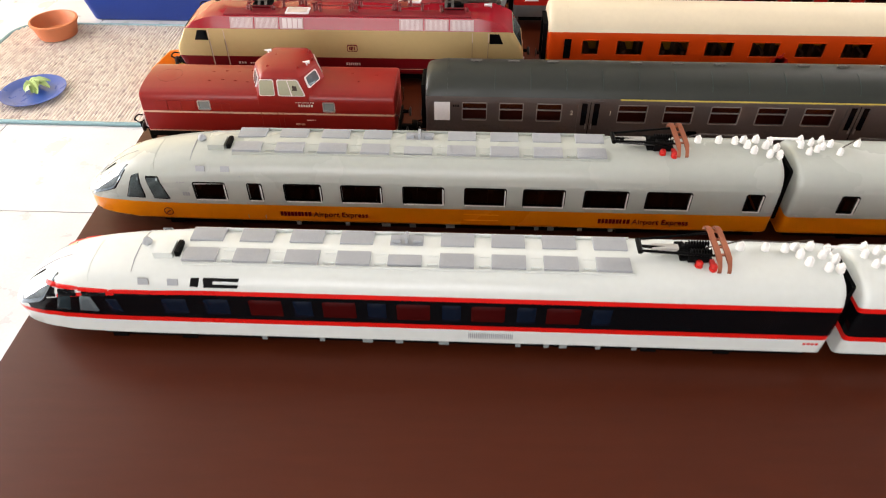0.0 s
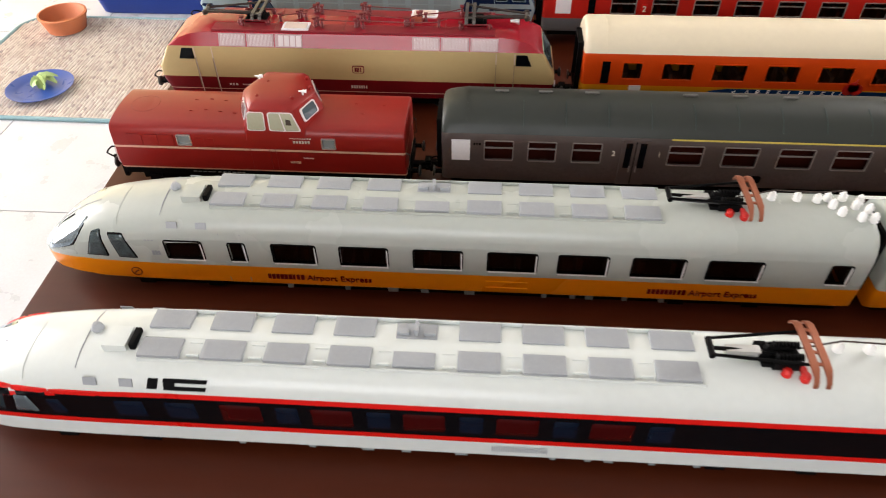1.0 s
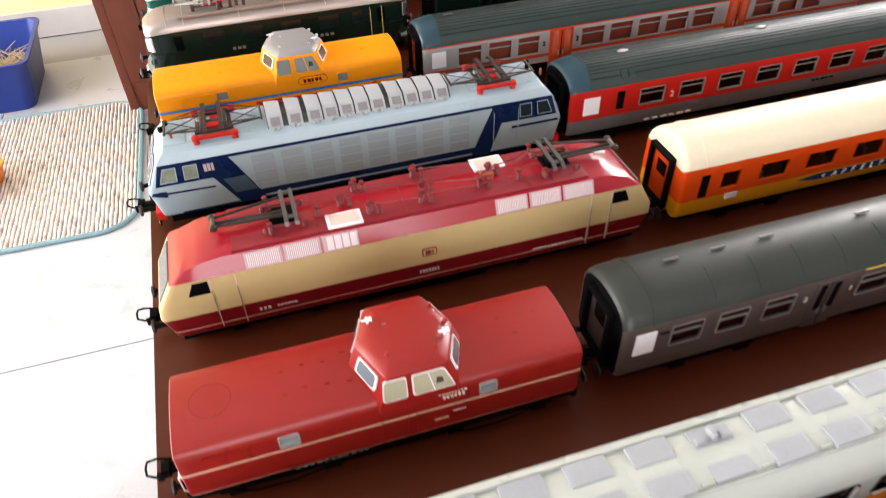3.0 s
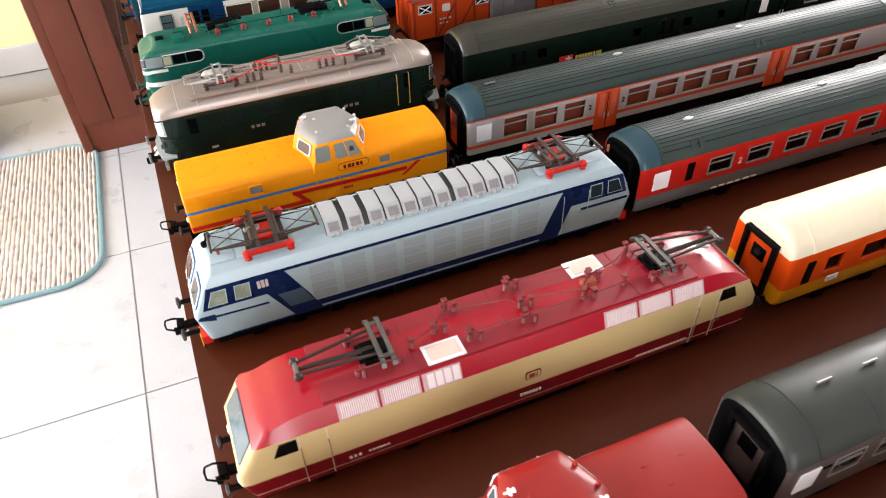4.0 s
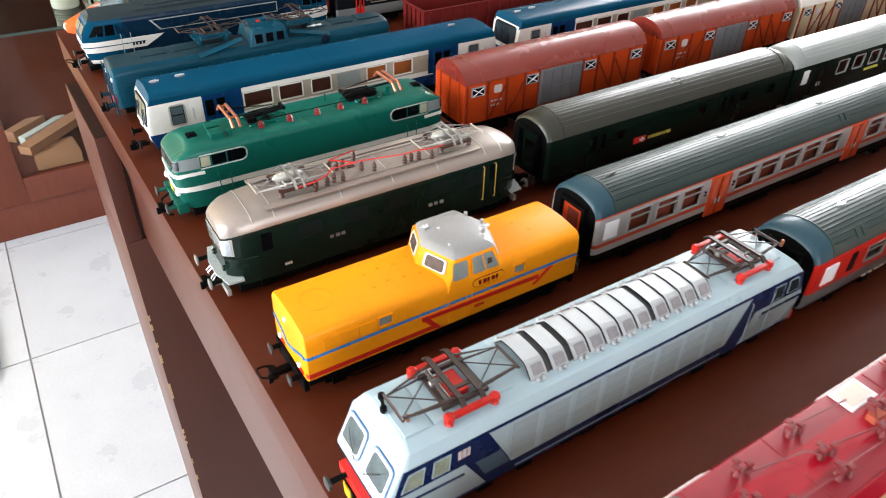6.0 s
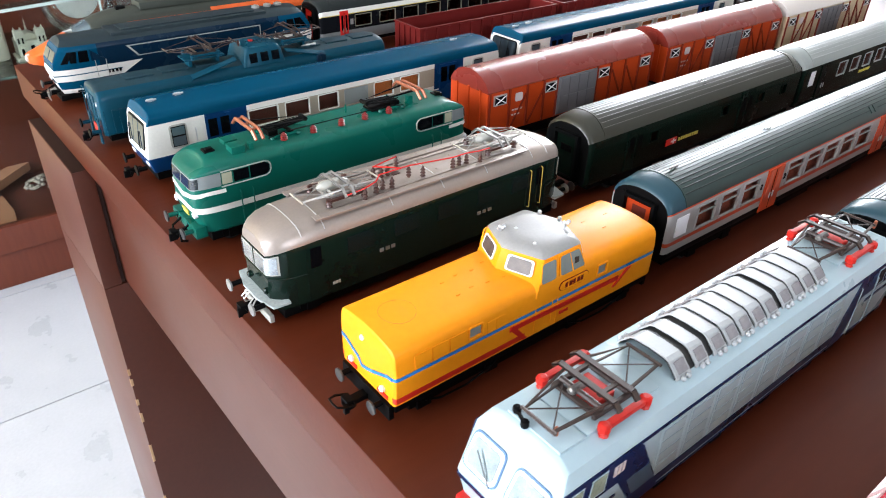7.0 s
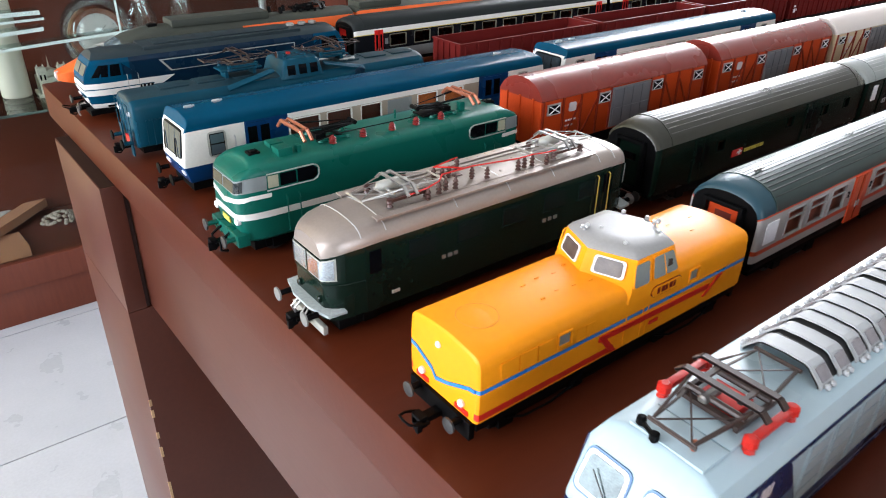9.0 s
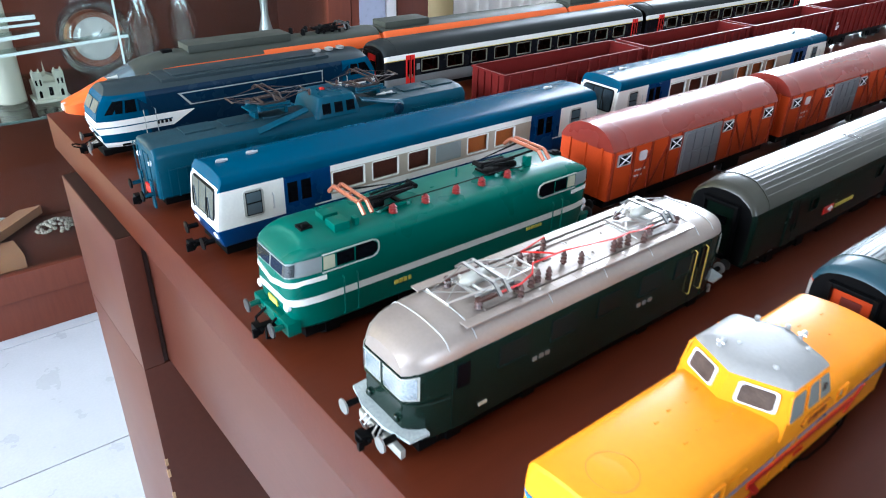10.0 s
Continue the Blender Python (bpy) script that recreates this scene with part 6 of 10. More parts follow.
def coach(X0, y, L, label, livery, roof_m, wins, frame_m, seat_m, zb=0.0105, zg=0.0355, zt=0.0455, wz=(0.0220, 0.0325), doors=(), door_m=None, bars_=(), squares=(), zcuts=(), end_m=None, ribs=0, glass_m=None, gangway=True, pods=(), fw=0.0006, lining=None):
    half = coach_half(0.0163, zb, zg, zt)
    v = thing("coach", (X0, y, TZ), label, "coach", TRAINS)

    def paint(x, z, k):
        if z > zg - 0.0002:
            return ("roof", roof_m) if roof_m != ROOFGREEN or 0.0105 < x < L - 0.0105 else ("roof_end" if x < L / 2 else "roof_end_rear", ROOFEND)
        return "body", livery(x, z)
    holes = [(a + 0.0005, b - 0.0005, wz[0] + 0.0005, wz[1] - 0.0005) for a, b in wins]

    def dome(x, y_, z):
        """The roof falls away towards both ends."""
        k = max(0.0, 1 - min(x, L - x) / 0.0125) ** 2
        return (x, y_, z - max(0.0, z - zg) * 0.30 * k)
    hull(v, 0, L, half, paint, holes, (zg,) + tuple(zcuts), [q for e in (0.003, 0.0055, 0.008, 0.0105) for q in (e, L - e)], None if roof_m == CREAM else dome, (0.0035, 0.0035), cap=None if end_m == APORANGE else (end_m or BLACK, end_m or BLACK))
    for a, b in wins:
        window(v, a, b, wz[0], wz[1], 0.0163, frame_m, glass_m or DKGLASS, bars_, r=0.0008, fw=fw)
    for a, b, z0, z1, m in squares:
        field(v, "closed_window", a, b, 0.0163, z0, z1, m, 0.0004)
    for a, b in doors:
        d = field(v, "door", a, b, 0.0163, zb + 0.001, zg - 0.001, door_m, 0.0005)
        w = (b - a) / 2
        for i in (0, 1):
            field(d, "door_window", a + i * w + w * 0.28, a + i * w + w * 0.75, 0.0168, wz[0] - 0.0015, wz[1] + 0.0008, SEATTRN if door_m == TRNORANGE else BLACKGLASS, 0.0001)
        field(d, "door_joint", a + w - 0.0002, a + w + 0.0002, 0.0168, zb + 0.0015, zg - 0.0015, BLACK, 0.0001)
        for i in (-1, 1):
            field(d, "handle", a + w + i * 0.0014 - 0.0003, a + w + i * 0.0014 + 0.0003, 0.0168, 0.0185, 0.0215, frame_m, 0.0005)
    seats(v, 0.006, L - 0.006, seat_m, 0.0165)
    if lining:
        for s in (-1, 1):
            part("interior_lining", boxes((0.006, L - 0.006, s * 0.0128 - 0.0002, s * 0.0128 + 0.0002, wz[0] - 0.003, wz[1] + 0.001)), lining, v)
    if ribs:
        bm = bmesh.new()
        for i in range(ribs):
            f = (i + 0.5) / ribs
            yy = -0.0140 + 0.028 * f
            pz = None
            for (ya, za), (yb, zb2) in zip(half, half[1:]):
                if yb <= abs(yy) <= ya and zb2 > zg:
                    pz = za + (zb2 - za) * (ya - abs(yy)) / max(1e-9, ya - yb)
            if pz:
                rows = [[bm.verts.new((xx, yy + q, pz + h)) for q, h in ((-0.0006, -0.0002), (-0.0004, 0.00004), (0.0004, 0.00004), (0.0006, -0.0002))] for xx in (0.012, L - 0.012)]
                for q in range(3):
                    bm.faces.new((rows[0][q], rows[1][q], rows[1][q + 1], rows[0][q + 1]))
        # on blue-grey roofs the flat strips are darkened: groove shade put into the colour
        part("roof_ribs", bm, GROOVESHADE if roof_m == ROOFGREEN else roof_m, v, smooth=60)
    for x in (0.011, L - 0.011):
        bm = bmesh.new()
        pts = [(-a, b) for a, b in half if b >= zg] + [(a, b) for a, b in reversed(half) if b >= zg and a > 0]
        wire(bm, [(x, a * 1.003, b + 0.0001) for a, b in pts], 0.00028, 4)
        part("roof_seam", bm, roof_m, v)
    for x, yy, kind in pods:
        if kind == "vent":
            zz = zt - 0.0004 - 0.022 * abs(yy) * abs(yy) / 0.016
            bm = rod(bmesh.new(), (x - 0.0030, yy, zz + 0.0011), (x + 0.0030, yy, zz + 0.0011), 0.0005, 6)
            for q in (-0.0014, 0.0014):
                rod(bm, (x + q, yy, zz - 0.0015), (x + q, yy, zz + 0.0011), 0.0004, 5)
            part("roof_vent", bm, OLDALU, v)
        elif kind == "cap":
            bm = boxes((x - 0.0015, x + 0.0015, yy - 0.0012, yy + 0.0012, zt - 0.001, zt + 0.0007), bev=0.0003)
            rod(bm, (x - 0.003, yy, zt + 0.0002), (x + 0.003, yy, zt + 0.0002), 0.0006, 6)
            part("roof_vent", bm, SILVER, v)
        else:
            bm = bmesh.new()
            for s in (-0.0022, 0.0022):
                plate(bm, [(x + s - 0.0016, -0.0146, zg + 0.0036), (x + s + 0.0016, -0.0146, zg + 0.0036), (x + s + 0.0016, -0.0116, zg + 0.0067), (x + s - 0.0016, -0.0116, zg + 0.0067)], 0.0005)
            part("roof_hatch", bm, roof_m, v, smooth=0)
    if gangway:
        for xe, d in ((0, -1), (L, 1)):
            a, b = sorted((xe - d * 0.001, xe + d * 0.0026))
            g = part("gangway", boxes((a, b, -0.0088, -0.0070, zb + 0.001, zg + 0.002), (a, b, 0.0070, 0.0088, zb + 0.001, zg + 0.002), (a, b, -0.0070, 0.0070, zg + 0.0002, zg + 0.002), (a, b, -0.0070, 0.0070, zb + 0.001, zb + 0.0026), bev=0.0005), BLACK, v)
            a, b = sorted((xe - d * 0.0006, xe + d * 0.0004))
            e = part("end_door", boxes((a, b, -0.0069, 0.0069, zb + 0.0027, zg + 0.0001)), door_m or end_m or BLACK, g)
            a, b = sorted((xe + d * 0.0003, xe + d * 0.0006))
            part("door_window", boxes((a, b, -0.0036, 0.0036, wz[0] + 0.0030, wz[1] - 0.0004)), SEATDARK if door_m == TRNORANGE else BLACKGLASS, e)
    part("underframe_beam", boxes((0.004, L - 0.004, -0.0140, 0.0140, zb - 0.003, zb - 0.0002), (L * 0.36, L * 0.46, -0.0125, 0.0125, 0.0035, zb - 0.003), (L * 0.54, L * 0.63, -0.0125, 0.0125, 0.0035, zb - 0.003)), BLACK, v)
    bogie(v, 0.042), bogie(v, L - 0.042)
    buffer_pair(v, 0, -1, 0.0105, 0.0098, 0.0045), buffer_pair(v, L, 1, 0.0105, 0.0098, 0.0045)
    coupler(v, 0, -1, 0.008, False), coupler(v, L, 1, 0.008, False)
    return v


OLDALU = mat("dull_grey_metal", (0.20, 0.19, 0.18), 0.35, metal=0.7)
SILFRAME = mat("dull_aluminium_frame", (0.30, 0.265, 0.25), 0.36, metal=0.4)
SILBAND = mat("checkered_silver", (0.125, 0.10, 0.095), 0.42, metal=0.4, vary=0.25, scale=700)
LABEL = mat("white_label", (0.76, 0.74, 0.76), 0.5)
YELLOWLINE = mat("yellow_line", (0.55, 0.42, 0.08), 0.4)
SMOKE = glass("light_smoked_pane", (0.52, 0.46, 0.42), 0.03)
sil = coach(-0.0125, 0.3575, 0.302, "brushed silver commuter coach with a dark grey roof", lambda x, z: SILBAND if z < 0.0195 else (YELLOWLINE if z > 0.0347 and x > 0.095 else SILB), ROOFDARK,
      [(0.0185, 0.0315), (0.0375, 0.0500), (0.0565, 0.0695)] + [(0.0975 + i * 0.0231, 0.1125 + i * 0.0231) for i in range(5)] + [(0.2345, 0.2475), (0.2535, 0.2665), (0.2705, 0.2835)], SILFRAME, SEATDARK,
      doors=((0.0775, 0.0895), (0.2105, 0.2225)), door_m=SILB, bars_=(0.62,), squares=((0.0045, 0.0125, 0.0220, 0.0325, LABEL),), zcuts=(0.0195, 0.0347), ribs=0,
      pods=[(q, 0.002, "vent") for q in (0.0255, 0.0445, 0.0645, 0.1065, 0.1275, 0.1485, 0.1900, 0.2100, 0.2310, 0.2720)], lining=SEATDARK, glass_m=SMOKE, fw=0.00045)
for i in range(14):
    bm = bmesh.new()
    h = coach_half()
    wire(bm, [(0.0350 + i * 0.0180, -a, b + 0.0001) for a, b in h if 0.0360 < b < 0.0453], 0.00018, 4)
    part("roof_seam", bm, ROOFGREEN, sil)
letters(sil, "2", 0.0735, 0.0166, 0.0265, 0.0035, LETTER), letters(sil, "1", 0.0930, 0.0166, 0.0265, 0.0035, LETTER)
bars(sil, 0.014, 0.0175, 0.0165, 0.0300, 0.0010, BLACK, 3, 4)
bm = bmesh.new()
plate(bm, [(0.137 + a, -0.0163, 0.0160 + b) for a, b in rrect(0.0055, 0.0036, 0.0009)], 0.0003)
part("emblem", bm, BLACK, sil, smooth=0)

apf = coach(0.0545, 0.4295, 0.302, "orange and yellow coach with a cream roof", lambda x, z: APYELLOW if z < 0.0195 else APORANGE, CREAM,
      [(0.0195, 0.0300), (0.0395, 0.0555), (0.0645, 0.0815), (0.0905, 0.1075), (0.1165, 0.1335), (0.1425, 0.1595), (0.1685, 0.1855), (0.1945, 0.2115), (0.2205, 0.2375), (0.2465, 0.2625)], APORANGE, SEAT,
      squares=((0.0095, 0.0135, 0.0205, 0.0325, BLACKGLASS), (0.0245, 0.0305, 0.0165, 0.0195, LABEL)), zcuts=(0.0195,), end_m=APORANGE, wz=(0.0225, 0.0325), glass_m=GLASS, zt=0.0475, zg=0.0365)
bm = bmesh.new()
plate(bm, [(0.0640, -0.0163, 0.0172), (0.074, -0.0163, 0.0155), (0.164, -0.0163, 0.0155), (0.164, -0.0163, 0.0188), (0.074, -0.0163, 0.0188)], 0.0003)
part("name_banner", bm, ROYAL, apf, smooth=0)
for i, c in enumerate("APFELPFEIL"):
    letters(apf, c, 0.0825 + i * 0.0054 - (0.0015 if i > 8 else 0), 0.0168, 0.0158, 0.0042, LABEL, shear=0.2)
letters(apf, "<", 0.0765, 0.0168, 0.0159, 0.0038, LABEL)
bm = bmesh.new()
for a, b, r in ((0.1335, 0.0200, 0.0030), (0.1375, 0.0200, 0.0030), (0.1355, 0.0215, 0.0028)):
    lathe(bm, (a, -0.0164, b), [(r, -0.0004), (r, 0.0002)], 16, "y")
rod(bm, (0.1355, -0.0168, 0.0235), (0.1365, -0.0168, 0.0260), 0.0004, 5)
part("apple_emblem", bm, COACHRED, apf)

red = coach(0.0375, 0.5065, 0.302, "red and grey passenger coach with ribbed grey roof", lambda x, z: COACHGREY if z < 0.0190 else COACHRED, ROOFGREEN,
      [(0.0395 + i * 0.0238, 0.0545 + i * 0.0238) for i in range(10)], SILFRAME, SEATRED, bars_=(0.66,), squares=((0.0075, 0.0165, 0.0220, 0.0318, LABEL), (0.0265, 0.0305, 0.0225, 0.0325, BLACKGLASS), (0.2840, 0.2930, 0.0220, 0.0318, LABEL)), zcuts=(0.0190,), ribs=14, pods=((0.036, 0.001, "cap"), (0.032, 0, "hatch"), (0.120, 0.001, "cap"), (0.210, 0.001, "cap")), wz=(0.0220, 0.0318), end_m=BLACK)
field(red, "number_field", 0.0572, 0.0606, 0.0163, 0.0235, 0.0285, SCARLET, 0.0002, False)
letters(red, "2", 0.0578, 0.0167, 0.0240, 0.0050, LETTER)
bars(red, 0.045, 0.075, 0.0164, 0.0122, 0.0008, LETTER, 6, 7), bars(red, 0.150, 0.165, 0.0166, 0.0165, 0.0010, BLACK, 5, 7)

trn = coach(-0.0190, 0.5800, 0.302, "silver grey coach with orange doors and ribbed roof", lambda x, z: (BLACK if z < 0.0150 else TRNSILVER if z < 0.0185 else TRNORANGE if z < 0.0205 else TRNSILVER if z < 0.0345 else TRNORANGE if z < 0.0352 else OFFWHITE), ROOFGREEN,
      [(0.0205, 0.0355), (0.0390, 0.0540), (0.0572, 0.0715)] + [(0.0978 + i * 0.0190, 0.1138 + i * 0.0190) for i in range(5)] + [(0.2175, 0.2330), (0.2360, 0.2515), (0.2545, 0.2700)], TRNSILVER, SEATTRN,
      doors=((0.0775, 0.0925), (0.1985, 0.2135)), door_m=TRNORANGE, bars_=(0.66,), end_m=BLACK, lining=SEATTRN, squares=((0.0050, 0.0135, 0.0225, 0.0320, LABEL),), zcuts=(0.0150, 0.0185, 0.0205, 0.0345, 0.0352), ribs=14, glass_m=GLASS, pods=((0.100, 0.001, "cap"), (0.185, 0.001, "cap"), (0.19, 0, "hatch"), (0.020, 0, "vent")), wz=(0.0208, 0.0332))
letters(trn, "2", 0.0730, 0.0166, 0.0255, 0.0042, BLACK), letters(trn, "2", 0.0945, 0.0166, 0.0255, 0.0042, BLACK)

sbc = coach(0.0095, 0.6500, 0.213, "dark green luggage coach with a grey ribbed roof", lambda x, z: COACHGREEN, SBCROOF,
      [(0.050, 0.058), (0.120, 0.128), (0.160, 0.168), (0.188, 0.195)], COACHGREEN, SEAT, doors=((0.030, 0.044), (0.140, 0.154)), door_m=COACHGREEN, ribs=13, zt=0.0465, zg=0.0355, wz=(0.0235, 0.0305))
field(sbc, "emblem_field", 0.0665, 0.0765, 0.0163, 0.0175, 0.0215, SCARLET, 0.0003, False)
bm = bmesh.new()
ramp(bm, 0.0710, 0.0755, 0.0166, 0.0191, 0.0199), ramp(bm, 0.0727, 0.0738, 0.0166, 0.0181, 0.0209)
part("cross", bm, LABEL, sbc, smooth=0)
YELTEXT = mat("yellow_lettering", (0.60, 0.50, 0.08), 0.4)
bars(sbc, 0.0785, 0.0985, 0.0164, 0.0182, 0.0020, YELTEXT, 9, 3)
sb2 = coach(0.2235, 0.6490, 0.264, "dark green passenger coach with a silver grey roof", lambda x, z: COACHGREEN, mat("light_ribbed_roof", (0.25, 0.27, 0.26), 0.36, metal=0.3),
      [(0.050 + i * 0.0200, 0.063 + i * 0.0200) for i in range(9)], SILVER, SEATRED, doors=((0.024, 0.036), (0.233, 0.245)), door_m=COACHGREEN, squares=((0.010, 0.016, 0.0225, 0.0325, LABEL),), ribs=13, zt=0.0465)
bars(sb2, 0.088, 0.106, 0.0164, 0.0180, 0.0020, YELTEXT, 8, 4)


# -- express electric in crimson and beige --
def shear_ends(L, fx, reach=0.02):
    """Slopes both ends: fx is rows of (height, set-back)."""
    def shape(x, y, z):
        s = lerp(fx, z)
        if x < reach:
            return (x + s * (1 - x / reach), y, z)
        if x > L - reach:
            return (x - s * (1 - (L - x) / reach), y, z)
        return (x, y, z)
    return shape


def end_plate(parent, name, d, L, fx, pts, m, t=0.0004, label=""):
    """A plate on an end wall; pts: (y, z), d: -1 for the front, 1 for the rear."""
    c = [((lerp(fx, z) if d < 0 else L - lerp(fx, z)), y, z) for y, z in pts]
    n = (Vector(c[1]) - Vector(c[0])).cross(Vector(c[-1]) - Vector(c[0]))
    if n.x * d < 0:
        c = c[::-1]
    return part(name, plate(bmesh.new(), c, t), m, parent, label, smooth=0)


def express():
    X0, L, y = -0.1665, 0.2075, 0.4290
    v = thing("electric_locomotive", (X0, y, TZ), "crimson and beige express electric locomotive with roof gear", "locomotive", TRAINS)
    half = [(0.0150, 0.0080), (0.0160, 0.0092), (0.0163, 0.0362), (0.0134, 0.0426), (0.0080, 0.0437), (0, 0.0442)]
    fx = [(0.008, 0.004), (0.0187, 0.0), (0.024, 0.0004), (0.0362, 0.0075), (0.0442, 0.0125)]
    sh0 = shear_ends(L, fx)

    def sh(x, y_, z):
        a, b, c = sh0(x, y_, z)
        return (a, b, c - max(0.0, z - 0.0362) * 0.62 * max(0.0, 1 - min(x, L - x) / 0.027))

    def paint(x, z, k):
        if z > 0.0362:
            return "roof", BRRED
        if z > 0.0187:
            return "body", BEIGE
        return "body", (CREAMLINE if 0.0115 < z < 0.0119 else BRDARK)
    hull(v, 0, L, half, paint, (), (0.0115, 0.0119, 0.0187, 0.024, 0.030), (0.005, 0.010, 0.015, 0.02, 0.027, L - 0.027, L - 0.02, L - 0.015, L - 0.01, L - 0.005), sh, (0.004, 0.004))
    for d in (-1, 1):
        end_plate(v, "windscreen", d, L, fx, [(-0.0125, 0.0262), (0.0125, 0.0262), (0.0118, 0.0352), (-0.0118, 0.0352)], SHIELD)
        for s in (-1, 1):
            bm = bmesh.new()
            lathe(bm, ((-0.0008 if d < 0 else L + 0.0008 - 0.001), s * 0.0105, 0.0165), [(0.0012, 0), (0.0017, 0.0003), (0.0017, 0.001)], 12, "x")
            part("headlight", bm, LABEL, v)
        f = (lambda a: a) if d < 0 else (lambda a: L - a)
        pts = [(f(0.0125), 0.0290), (f(0.0205), 0.0290), (f(0.0205), 0.0350), (f(0.0150), 0.0350)]
        skin(v, "cab_window", pts if d < 0 else pts[::-1], half, None, BLACKGLASS, 0.0003)
        for a in (0.0212, 0.0305):
            xx = f(a)
            skin(v, "door_seam", [(xx - 0.0002, 0.0095), (xx + 0.0002, 0.0095), (xx + 0.0002, 0.0355), (xx - 0.0002, 0.0355)], half, None, HATCH, 0.00012)
            for s in (-1, 1):
                part("handrail", wire(bmesh.new(), [(xx, s * 0.0163, 0.0130), (xx, s * 0.0172, 0.0135), (xx, s * 0.0172, 0.0290), (xx, s * 0.0163, 0.0295)], 0.0002), OLDBRASS, v)
    # white louvre panels on the roof slope
    for x in (0.0352, 0.0499, 0.0646, 0.1345, 0.1492, 0.1639):
        for s in (-1, 1):
            c = [(x, s * 0.0162, 0.0364), (x + 0.0138, s * 0.0162, 0.0364), (x + 0.0138, s * 0.0136, 0.0422), (x, s * 0.0136, 0.0422)]
            fr = part("louvre", plate(bmesh.new(), c if s < 0 else c[::-1], 0.0003), LOUVREPINK, v, smooth=0)
            bm = bmesh.new()
            n = 4 if abs(x - 0.0646) < 1e-4 else 17
            for i in range(n):
                a = x + 0.0009 + (0.0122) * (i + 0.25) / n
                b = a + 0.0122 / n * (0.45 if n > 5 else 0.8)
                q = [(a, s * 0.0160, 0.0369), (b, s * 0.0160, 0.0369), (b, s * 0.0138, 0.0417), (a, s * 0.0138, 0.0417)]
                plate(bm, q if s < 0 else q[::-1], 0.00045 if n > 5 else 0.0004)
            part("slats", bm, VENTWHITE, fr, smooth=0)
    for x, yy in ((0.0678, -0.0084), (0.1322, 0.0086)):
        h = part("roof_hatch", boxes((x, x + 0.0138, yy - 0.0042, yy + 0.0042, 0.0424, 0.0446), bev=0.0003), LABEL, v)
        part("mesh_field", boxes((x + 0.0013, x + 0.0125, yy - 0.0031, yy + 0.0031, 0.0446, 0.0448)), HATCH, h)
    for x, d in ((0.0525, -1), (0.1660, 1)):
        p = part("pantograph", boxes((x - 0.0055, x + 0.0055, -0.0045, 0.0045, 0.0440, 0.0456), (x - 0.0040, x + 0.0040, -0.0032, 0.0032, 0.0456, 0.0476), bev=0.0004), BLACK, v)
        for s in (-1, 1):
            for q in (-1, 1):
                part("insulator_foot", lathe(bmesh.new(), (x + q * 0.0072, s * 0.0068, 0.0434), [(0.0013, 0), (0.0009, 0.001), (0.0014, 0.0018), (0.0008, 0.003)], 8), BRINS, p)
            part("upper_arm", rod(bmesh.new(), (x + d * 0.0258, s * 0.0026, 0.0484), (x - d * 0.002, s * 0.0058, 0.0502), 0.0006, 7), PANTODARK, p)
            part("base_rail", rod(bmesh.new(), (x - 0.0078, s * 0.0066, 0.0460), (x + 0.0078, s * 0.0066, 0.0460), 0.0005, 6), BRINS, p)
            part("knee_cap", lathe(bmesh.new(), (x + d * 0.0258, s * 0.0034, 0.0472), [(0.0008, 0), (0.0015, 0.0005), (0.0015, 0.0018), (0.0008, 0.0024)], 10), PANTODARK, p)
        part("lower_arm", rod(bmesh.new(), (x - d * 0.001, 0, 0.0468), (x + d * 0.0256, 0, 0.0480), 0.0011, 8, 0.0008), PANTODARK, p)
        part("knee", rod(bmesh.new(), (x + d * 0.0258, -0.0042, 0.0484), (x + d * 0.0258, 0.0042, 0.0484), 0.0009, 8), OLDPANTO, p)
        for q in (-0.0046, -0.0008):
            bm = bmesh.new()
            pts = [(-0.0108, 0.0482), (-0.0100, 0.0496), (-0.0085, 0.0504), (0.0085, 0.0504), (0.0100, 0.0496), (0.0108, 0.0482)]
            for (ya, za), (yb, zb) in zip(pts, pts[1:]):
                c = [(x + d * q - 0.0008, ya, za), (x + d * q + 0.0008, ya, za), (x + d * q + 0.0008, yb, zb), (x + d * q - 0.0008, yb, zb)]
                plate(bm, c, 0.0005), plate(bm, c[::-1], 0.0004)
            part("contact_strip", bm, OLDPANTO, p)
        for yy in (-0.0075, 0.0075):
            part("cross_bar", boxes((x - d * 0.0027 - 0.0022, x - d * 0.0027 + 0.0022, yy - 0.0008, yy + 0.0008, 0.0498, 0.0504)), OLDPANTO, p)
    # busbars on red-brown insulators
    row = [(0.0655, -0.003), (0.0745, 0.000), (0.0815, 0.008), (0.0845, -0.008), (0.1065, 0.009), (0.1075, -0.001), (0.1055, -0.008), (0.1365, 0.001), (0.1305, -0.006), (0.1475, -0.006), (0.1585, 0.0095), (0.1585, -0.0085), (0.0470, -0.0085), (0.0470, 0.0085)]
    rng = random.Random(12)
    for x, yy in row:
        for q in range(3 if 0.07 < x < 0.14 else 1):
            a, b, k = x + q * 0.0026 - (0.0013 if q else 0), yy + (0.0014 if q == 1 else -0.0010 if q else 0), 0.0038 + 0.0008 * rng.random()
            insulator(v, a, b, 0.0436, k, 0.0010, BRINS)
            part("terminal", boxes((a - 0.0011, a + 0.0009, b - 0.0005, b + 0.0015, 0.0435 + k, 0.0444 + k), bev=0.0002), BRINS, v)
